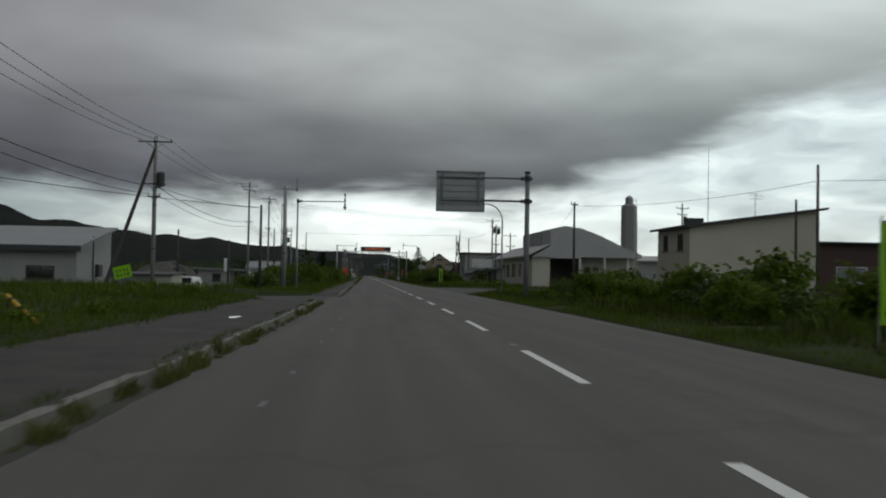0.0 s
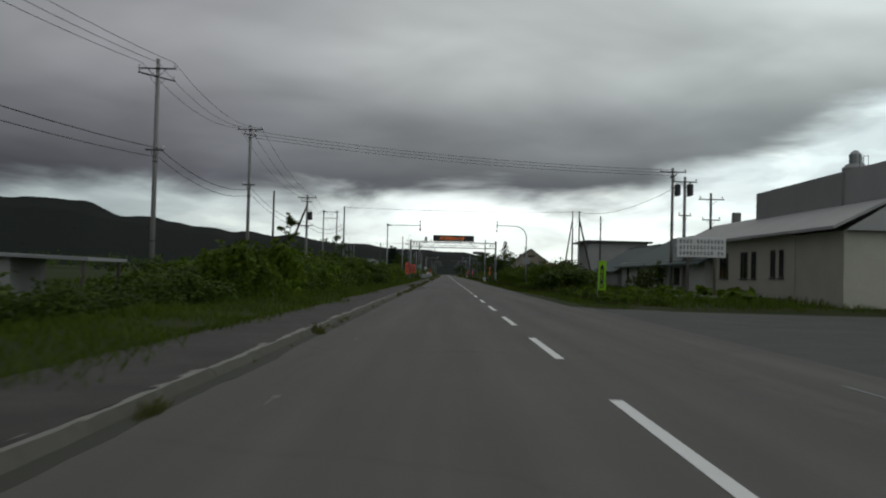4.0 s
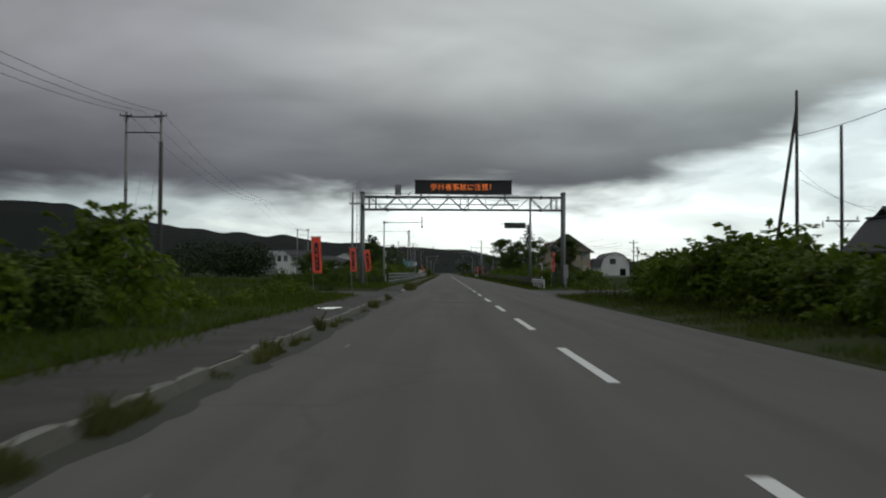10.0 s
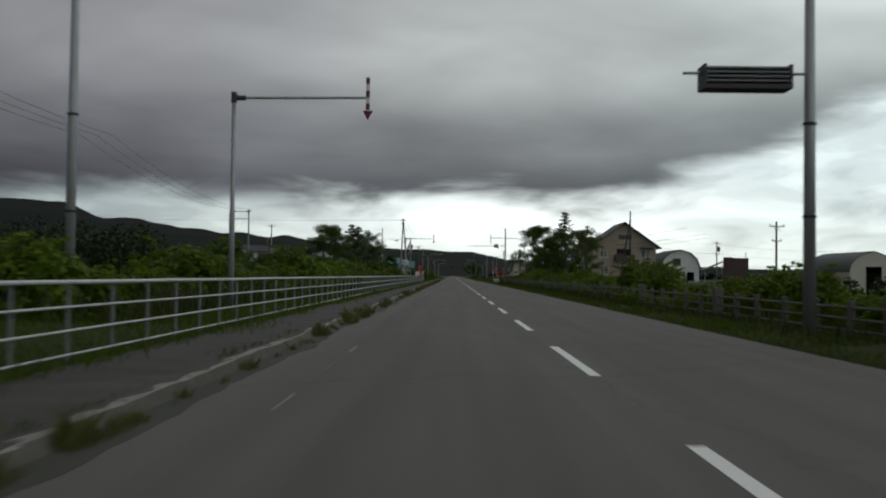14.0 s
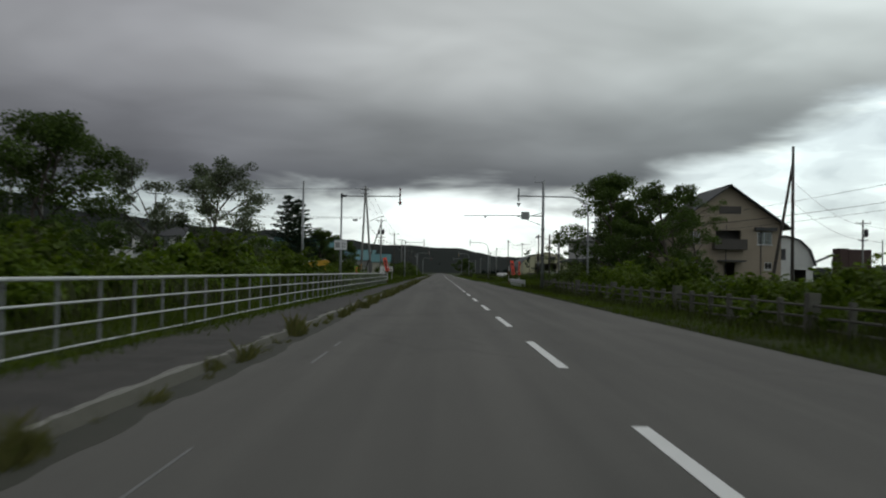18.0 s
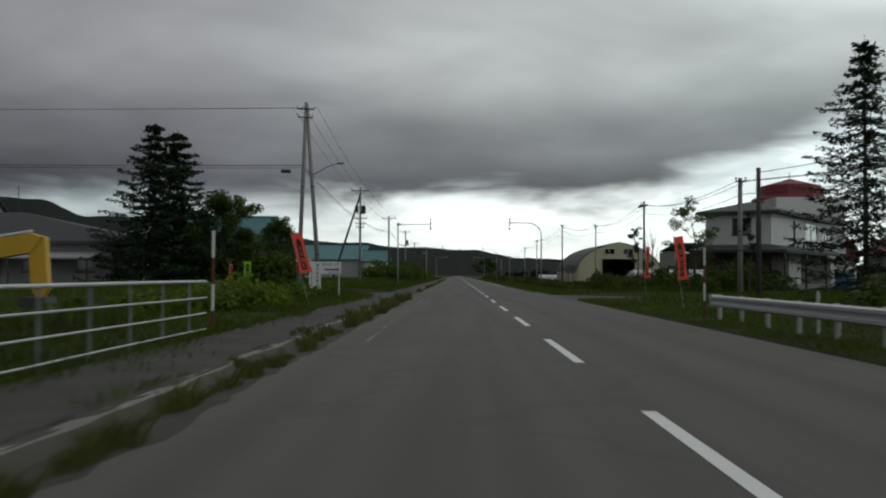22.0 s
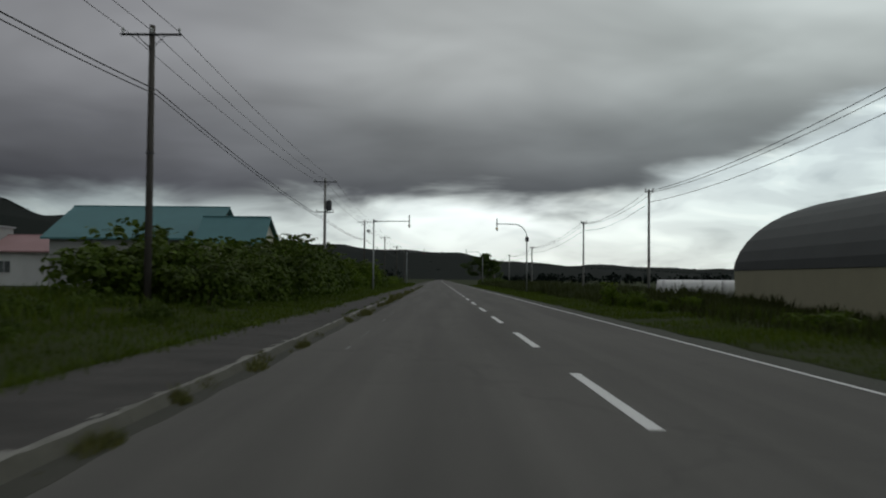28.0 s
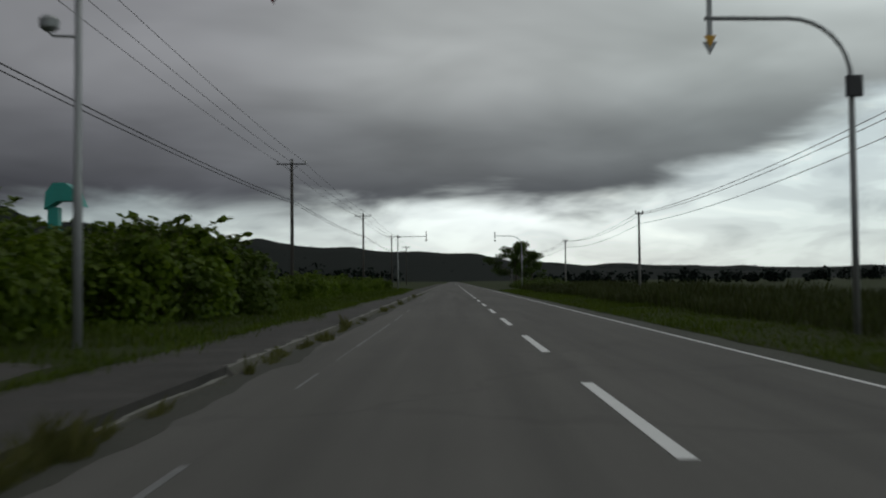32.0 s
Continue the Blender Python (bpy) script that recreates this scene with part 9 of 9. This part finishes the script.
letters(b, pose(0.95, -0.031, 1.34), 0.55, 0.12, 5, 1, M_DARK, 14)
bm = boxes((0.75, 1.38, -0.036, -0.03, 1.5, 1.58))
v = [bm.verts.new(p) for p in ((1.38, -0.036, 1.45), (1.38, -0.036, 1.63), (1.5, -0.036, 1.54))]
bm.faces.new(v)
part("arrow_mark", bm, M_RED, b)
# plates on marker posts
for x, y, z, w, h in ((-8.55, 360.3, 2.75, 0.85, 0.65), (7.0, 158.0, 2.7, 0.9, 0.65)):
    b = thing("route_plate", pose(x, y - 0.11, z), "small pale plate fixed to a marker post", "plate")
    part("plate", boxes((-w / 2, w / 2, -0.02, 0.0, 0, h)), M_GREYWALL if x > 0 else M_WHITE, b)
    part("bracket", boxes((-0.1, 0.1, 0.0, 0.06, h * 0.3, h * 0.4), (-0.1, 0.1, 0.0, 0.06, h * 0.65, h * 0.75)), M_STEEL, b)
    if x < 0:
        letters(b, pose(0.08, -0.022, 0.1), 0.25, 0.42, 2, 2, M_DARK, 15)
        part("symbol", boxes((-0.36, -0.06, -0.024, -0.02, 0.12, 0.5)), M_GREYWALL, b)
b = thing("lamp_bracket", pose(-8.05, 559.0, 5.55), "grey dome lamp on a bracket from the marker post", "lamp")
part("arm", tubes(([(0, 0, 0), (-0.45, 0, 0.02), (-0.5, 0, 0.1)], 0.025), seg=6), M_STEEL, b)
part("dome", tubes(([(-0.5, 0, 0.1), (-0.5, 0, 0.16), (-0.5, 0, 0.3), (-0.5, 0, 0.36)], [0.08, 0.16, 0.17, 0.1]), seg=12), M_STEEL, b)
b = thing("teal_sign", pose(-18.0, 581.5, 0.2), "teal curved sign canopy on a teal column", "sign")
part("column", boxes((-0.35, 0.1, -0.2, 0.2, -0.3, 4.3), bev=0.03), M_TEALPLASTIC, b)
part("canopy", prism(bmesh.new(), [(-0.45, 4.2), (-0.4, 4.9), (-0.1, 5.3), (0.4, 5.3), (0.9, 4.95), (1.15, 4.3), (0.8, 4.55), (0.1, 4.55)], -0.3, 0.3), M_TEALPLASTIC, b)
b = thing("barn_sign", pose(14.4, 498.0, 0.0), "dark sign boards on two posts before the barn", "sign")
part("post", boxes((-0.35, -0.27, 0, 0.08, -0.3, 3.0), (0.3, 0.38, 0, 0.08, -0.3, 2.6)), M_WOODWALL, b)
for k in range(3):
    part("board", boxes((-0.6, 0.6, -0.05, 0.0, 1.6 + 0.4 * k, 1.92 + 0.4 * k)), M_WOODWALL, b)

# ---- vehicles ----
def wheel(parent, x, y, r, w):
    tyre = part("wheel", tubes(([(x - w / 2, y, r), (x - w / 2 + 0.03, y, r), (x + w / 2 - 0.03, y, r), (x + w / 2, y, r)], [r * 0.9, r, r, r * 0.9]), seg=18), M_TYRE, parent)
    part("rim", tubes(([(x - w / 2 - 0.01, y, r), (x + w / 2 + 0.01, y, r)], r * 0.6), seg=14), M_RIM, tyre)


def car(m, prof, roof, ln, w, label, glass, name="car"):
    """prof: the body's outline in length and height; roof: that of the cabin above it."""
    ob = thing(name, m, label, "car")
    bm = bmesh.new()
    prism(bm, [(x, z) for x, z in prof], -w / 2, w / 2)
    bmesh.ops.bevel(bm, geom=bm.edges[:], offset=0.05, segments=2, affect="EDGES", clamp_overlap=True)
    bm.transform(pose(0, 0, 0, 0, 0, 90))
    part("body", bm, M_CARWHITE, ob, smooth=True)
    bm = bmesh.new()
    prism(bm, roof, -w / 2 + 0.1, w / 2 - 0.1)
    for v in bm.verts:
        t = (v.co.z - roof[0][1]) / max(p[1] - roof[0][1] for p in roof)
        v.co.y *= 1 - 0.16 * max(0.0, t)
    bmesh.ops.bevel(bm, geom=bm.edges[:], offset=0.04, segments=1, affect="EDGES", clamp_overlap=True)
    bm.transform(pose(0, 0, 0, 0, 0, 90))
    part("cabin", bm, M_CARWHITE, ob, smooth=True)
    for quad in glass:
        bm = bmesh.new()
        bm.faces.new([bm.verts.new(p) for p in quad])
        bmesh.ops.solidify(bm, geom=bm.faces[:], thickness=0.008)
        part("window", bm, M_DARKGLASS, ob)
    for y in (-ln * 0.3, ln * 0.3):
        for x in (-w / 2 + 0.1, w / 2 - 0.1):
            wheel(ob, x, y, 0.3, 0.18)
    for x in (-w / 2 + 0.22, w / 2 - 0.22):
        part("tail_lamp", boxes((x - 0.14, x + 0.14, -ln / 2 - 0.01, -ln / 2 + 0.04, 0.62, 0.8)), M_REDLAMP, ob)
        part("headlamp", boxes((x - 0.16, x + 0.16, ln / 2 - 0.04, ln / 2 + 0.01, 0.55, 0.72)), M_FRAME, ob)
    part("bumper", boxes((-w / 2, w / 2, -ln / 2 - 0.06, -ln / 2 + 0.1, 0.32, 0.52), bev=0.02), M_DARK, ob)
    part("number_plate", boxes((-0.17, 0.17, -ln / 2 - 0.075, -ln / 2 - 0.06, 0.4, 0.52)), M_WHITE, ob)
    return ob


car(pose(-23.6, 79.5, ground_z(-23.6, 79.5), 0, 0, -30), [(-2.2, 0.25), (2.2, 0.25), (2.25, 0.6), (2.1, 0.75), (0.95, 0.9), (-1.5, 0.92), (-2.2, 0.85)],
    [(-1.55, 0.88), (1.0, 0.88), (0.35, 1.38), (-0.95, 1.4)], 4.4, 1.7, "white saloon car parked on lower ground",
    [((-0.70, -0.05, 0.95), (-0.70, 0.75, 0.95), (-0.63, 0.35, 1.3), (-0.63, -0.05, 1.33)), ((-0.70, -1.2, 0.95), (-0.70, -0.15, 0.95), (-0.63, -0.15, 1.33), (-0.63, -0.85, 1.32)),
     ((0.70, -0.05, 0.95), (0.70, 0.75, 0.95), (0.63, 0.35, 1.3), (0.63, -0.05, 1.33)), ((0.70, -1.2, 0.95), (0.70, -0.15, 0.95), (0.63, -0.15, 1.33), (0.63, -0.85, 1.32)),
     ((-0.6, 1.0, 0.93), (0.6, 1.0, 0.93), (0.55, 0.5, 1.32), (-0.55, 0.5, 1.32)), ((-0.6, -1.56, 0.93), (0.6, -1.56, 0.93), (0.55, -1.08, 1.34), (-0.55, -1.08, 1.34))])
car(pose(-19.9, 79.0, ground_z(-19.9, 79.0), 0, 0, -10), [(-1.95, 0.3), (1.9, 0.3), (1.95, 0.65), (1.7, 0.85), (0.9, 0.98), (-1.9, 0.98)],
    [(-1.9, 0.95), (0.95, 0.95), (0.35, 1.62), (-1.75, 1.68)], 3.9, 1.65, "white hatchback parked on lower ground",
    [((-0.58, -1.93, 1.02), (0.58, -1.93, 1.02), (0.52, -1.8, 1.55), (-0.52, -1.8, 1.55)), ((0.70, -1.6, 1.02), (0.70, -0.5, 1.02), (0.60, -0.5, 1.55), (0.60, -1.5, 1.55)), ((0.70, -0.4, 1.02), (0.70, 0.6, 1.02), (0.60, 0.15, 1.55), (0.60, -0.4, 1.55)),
     ((-0.70, -1.6, 1.02), (-0.70, -0.5, 1.02), (-0.60, -0.5, 1.55), (-0.60, -1.5, 1.55)), ((-0.70, -0.4, 1.02), (-0.70, 0.6, 1.02), (-0.60, 0.15, 1.55), (-0.60, -0.4, 1.55))])

b = thing("truck", Matrix.LocRotScale((-21.0, 479.0, ground_z(-21.0, 479.0) - 0.02), Euler((0, 0, radians(5))), (1.02, 1.02, 1.02)), "white flatbed truck parked on the grass", "truck")
part("cab", boxes((-1.05, 1.05, 0.0, 1.9, 0.75, 2.45), bev=0.09), M_CARWHITE, b, smooth=False)
part("windscreen", boxes((-0.95, 0.95, -0.03, 0.02, 1.55, 2.3)), M_DARKGLASS, b)
for s in (-0.5, 0.4):
    part("wiper", tubes(([(s, -0.05, 1.56), (s + 0.35, -0.05, 1.85)], 0.015), seg=4), M_DARK, b)
part("front_skirt", boxes((-1.0, 1.0, -0.02, 0.05, 0.74, 0.84)), M_DARK, b)
for s in (-1, 1):
    part("fender", boxes((1.0 * s - 0.08, 1.0 * s + 0.08, 0.35, 1.35, 0.75, 0.95), bev=0.03), M_DARK, b)
    part("marker_lamp", boxes((0.95 * s - 0.08, 0.95 * s + 0.08, -0.05, 0.02, 1.12, 1.24)), M_YELLOWPAINT, b)
for s in (-1, 1):
    part("side_window", boxes((1.03 * s - 0.03, 1.03 * s + 0.03, 0.3, 1.2, 1.65, 2.25)), M_DARKGLASS, b)
    part("mirror", boxes((1.2 * s - 0.08, 1.2 * s + 0.08, -0.15, -0.08, 1.7, 2.1)), M_DARK, b)
    part("headlamp", boxes((0.72 * s - 0.2, 0.72 * s + 0.2, -0.05, 0.02, 0.86, 1.06)), M_FRAME, b)
    wheel(b, 0.92 * s, 0.85, 0.42, 0.25)
    wheel(b, 0.9 * s, 4.0, 0.42, 0.4)
    part("bed_side", boxes((1.05 * s - 0.04, 1.05 * s + 0.04, 2.05, 5.6, 1.05, 1.5)), M_STEEL, b)
part("grille", boxes((-0.5, 0.5, -0.04, 0.02, 0.88, 1.1)), M_DARK, b)
part("bumper", boxes((-1.08, 1.08, -0.1, 0.15, 0.45, 0.72), bev=0.03), M_CARWHITE, b)
part("number_plate", boxes((-0.2, 0.2, -0.12, -0.1, 0.5, 0.66)), M_WHITE, b)
part("bed", boxes((-1.05, 1.05, 2.0, 5.65, 0.9, 1.05)), M_STEEL, b)
part("headboard", boxes((-1.12, 1.12, 1.98, 2.06, 1.05, 2.62), bev=0.01), M_DARK, b)
part("body_frame", boxes((-1.2, 1.2, 1.9, 1.98, 2.6, 2.74), (1.1, 1.22, 1.9, 1.98, 0.95, 2.6), (-1.22, -1.1, 1.9, 1.98, 0.95, 2.6), bev=0.01), M_CARWHITE, b, "white frame round the load bed")
part("chassis", boxes((-0.45, 0.45, 0.2, 5.6, 0.5, 0.75)), M_DARK, b)
part("roof_rail", tubes(([(-0.95, 2.0, 2.62), (0.95, 2.0, 2.62)], 0.04), seg=6), M_DARK, b)

b = thing("harvester", pose(-35.5, 499, 0.2, 0, 0, 10), "yellow and white farm harvester beside the barn", "farm machine")
part("hopper", boxes((-1.3, 1.3, 0.5, 3.2, 1.1, 2.9), bev=0.08), M_YELLOWPAINT, b)
part("cab", boxes((-2.2, -1.1, -0.2, 1.2, 0.9, 2.9), bev=0.06), M_CARWHITE, b)
part("cab_glass", boxes((-2.1, -1.2, -0.24, -0.2, 1.6, 2.7)), M_DARKGLASS, b)
part("header", boxes((-2.3, 1.4, -1.6, -0.3, 0.2, 0.9), bev=0.05), M_DARK, b)
for x in (-1.5, 1.2):
    wheel(b, x, 2.4, 0.7, 0.45)
    wheel(b, x, 0.4, 0.45, 0.35)

b = thing("excavator", Matrix.LocRotScale((-18.05, 391.0, -0.5), None, (1.15, 1.15, 1.15)), "yellow excavator resting with its long boom stretched out low", "excavator")
for s in (-1, 1):
    bm = bmesh.new()
    prism(bm, [(-1.5, 0.35), (-1.3, 0.05), (1.3, 0.05), (1.5, 0.35), (1.3, 0.65), (-1.3, 0.65)], 0.9 * s - 0.22, 0.9 * s + 0.22)
    part("track", bm, M_TYRE, b)
part("deck", boxes((-1.6, 0.6, -1.1, 1.1, 0.7, 1.3), bev=0.08), M_YELLOWPAINT, b)
part("engine_cover", boxes((-1.55, -0.6, -1.0, 1.0, 1.3, 1.55), bev=0.06), M_YELLOWPAINT, b)
bm = bmesh.new()
prism(bm, [(0.5, 1.25), (0.8, 1.05), (2.4, 1.75), (4.1, 2.05), (4.35, 2.4), (4.1, 2.5), (2.2, 2.2), (0.9, 1.62)], -0.17, 0.17)
part("boom", bm, M_YELLOWPAINT, b)
bm = bmesh.new()
prism(bm, [(4.0, 2.52), (4.4, 2.42), (4.5, 1.2), (4.3, 0.9), (4.1, 1.2)], -0.13, 0.13)
part("arm", bm, M_YELLOWPAINT, b)
bm = bmesh.new()
prism(bm, [(4.0, 1.0), (4.5, 1.0), (4.6, 0.6), (4.2, 0.35), (3.8, 0.6)], -0.35, 0.35)
part("bucket", bm, M_DARK, b)
part("cylinder", tubes(([(1.1, 0.0, 1.1), (2.6, 0.0, 1.72)], 0.06), seg=8), M_STEEL, b)
# the hose's bright highlight is put in as a white tube
part("hose", tubes(([(1.2, -0.1, 1.78), (2.3, -0.1, 2.27), (4.1, -0.1, 2.56)], 0.03), seg=6), M_WHITE, b, "hose along the boom, coloured white for its highlight")

b = thing("tractor", pose(25.6, 268.0, ground_z(25.6, 268)), "small dark tractor standing in a field", "tractor")
part("hood", boxes((-0.45, 0.45, -1.8, -0.2, 0.8, 1.5), bev=0.06), M_DARK, b)
part("cab", boxes((-0.75, 0.75, -0.2, 1.3, 0.9, 2.5), bev=0.05), M_DARKGLASS, b)
part("roof", boxes((-0.85, 0.85, -0.3, 1.4, 2.5, 2.65), bev=0.03), M_WHITE, b)
for s in (-1, 1):
    wheel(b, 0.85 * s, 0.8, 0.75, 0.4)
    wheel(b, 0.7 * s, -1.4, 0.45, 0.3)
b = thing("crop_sprayer", pose(30.8, 268.0, ground_z(30.8, 268)), "white field sprayer with red trim in a field", "farm machine")
part("tank", boxes((-1.2, 1.0, -0.8, 1.4, 1.0, 2.0), bev=0.15), M_CARWHITE, b)
part("red_trim", boxes((-1.22, 1.02, -0.82, -0.78, 1.7, 2.0)), M_REDLAMP, b)
part("frame", boxes((-1.4, 1.6, -0.9, 1.5, 0.7, 0.9)), M_DARK, b)
part("boom", tubes(([(1.4, 0, 0.9), (1.4, 0, 3.0)], 0.05), ([(1.4, 0, 1.0), (3.4, 0, 1.0)], 0.05), seg=6), M_STEEL, b)
for s in (-1, 1):
    wheel(b, 1.1 * s, 0.6, 0.55, 0.3)

# wrapped bales, rubble heap, puddles
bm = bmesh.new()
prof = [0.55, 0.63, 0.66, 0.66, 0.63, 0.55]
tube(bm, [(0, -0.62, 0.65), (0, -0.58, 0.65), (0, -0.4, 0.65), (0, 0.4, 0.65), (0, 0.58, 0.65), (0, 0.62, 0.65)], prof, 18)
bale = tagged(part("wrapped_bale", bm, M_WHITE, smooth=True), "white plastic-wrapped round bale in a field", "bale", "wrapped bales")
bale.matrix_basis = pose(13.9, 534.5, 0.1, 0, 0, 80)
for k in range(1, 9):
    copy_thing(bale, pose(13.9 + 1.36 * (k % 5), 534.5 + PR.uniform(-0.2, 0.2) + (1.5 if k > 4 else 0), 0.1, 0, 0, 80 + PR.uniform(-8, 8)))
b = thing("rubble_heap", pose(-26.0, 97.0, -0.6), "grey heap of rubble and gravel on lower ground", "rubble")
bm = bmesh.new()
bmesh.ops.create_cone(bm, cap_ends=True, segments=22, radius1=6.4, radius2=1.2, depth=3.0, matrix=Matrix.Translation((0, 0, 1.4)))
bmesh.ops.subdivide_edges(bm, edges=bm.edges[:], cuts=3, use_grid_fill=True)
for v in bm.verts:
    v.co += Vector((noise.noise(v.co * 0.7), noise.noise(v.co * 0.7 + Vector((5, 0, 0))), noise.noise(v.co * 0.9 + Vector((0, 5, 0))))) * 0.7
part("mound", bm, M_RUBBLE, b)
rk = random.Random(4)
bm = bmesh.new()
for k in range(380):
    a, q = rk.uniform(0, 6.28), 6.6 * math.sqrt(rk.random())
    z = 3.0 * (1 - q / 6.9) - 0.1
    s = rk.uniform(0.15, 0.6)
    c = Vector((q * math.cos(a), q * math.sin(a), z))
    vs = [bm.verts.new(c + Vector((rk.uniform(-s, s), rk.uniform(-s, s), rk.uniform(-s, s)))) for _ in range(6)]
    bmesh.ops.convex_hull(bm, input=vs)
tagged(part("loose_stone", bm, M_RUBBLE, b), kind="stuff")
for x, y, rx, ry in ((-3.86, 138.9, 0.25, 2.5), (-5.6, 188.0, 0.35, 0.9), (-4.9, 431.9, 0.5, 0.35), (-4.6, 418.8, 0.2, 0.45), (-6.45, 12.14, 0.14, 0.55)):
    bm = bmesh.new()
    n = 20
    z = 0.153 if (x < -5.0 and not inside(y, LEFT_OPEN)) else 0.018 if 130 < y < 145 else 0.003
    ring = [bm.verts.new((x + cx(y) + rx * math.cos(t) * (1 + 0.25 * math.sin(3 * t + y)), y + ry * math.sin(t) * (1 + 0.2 * math.sin(2 * t + x)), z)) for t in (2 * math.pi * k / n for k in range(n))]
    bm.faces.new(ring)
    tagged(part("puddle", bm, M_WATER), "shallow rain puddle reflecting the sky", "puddle")
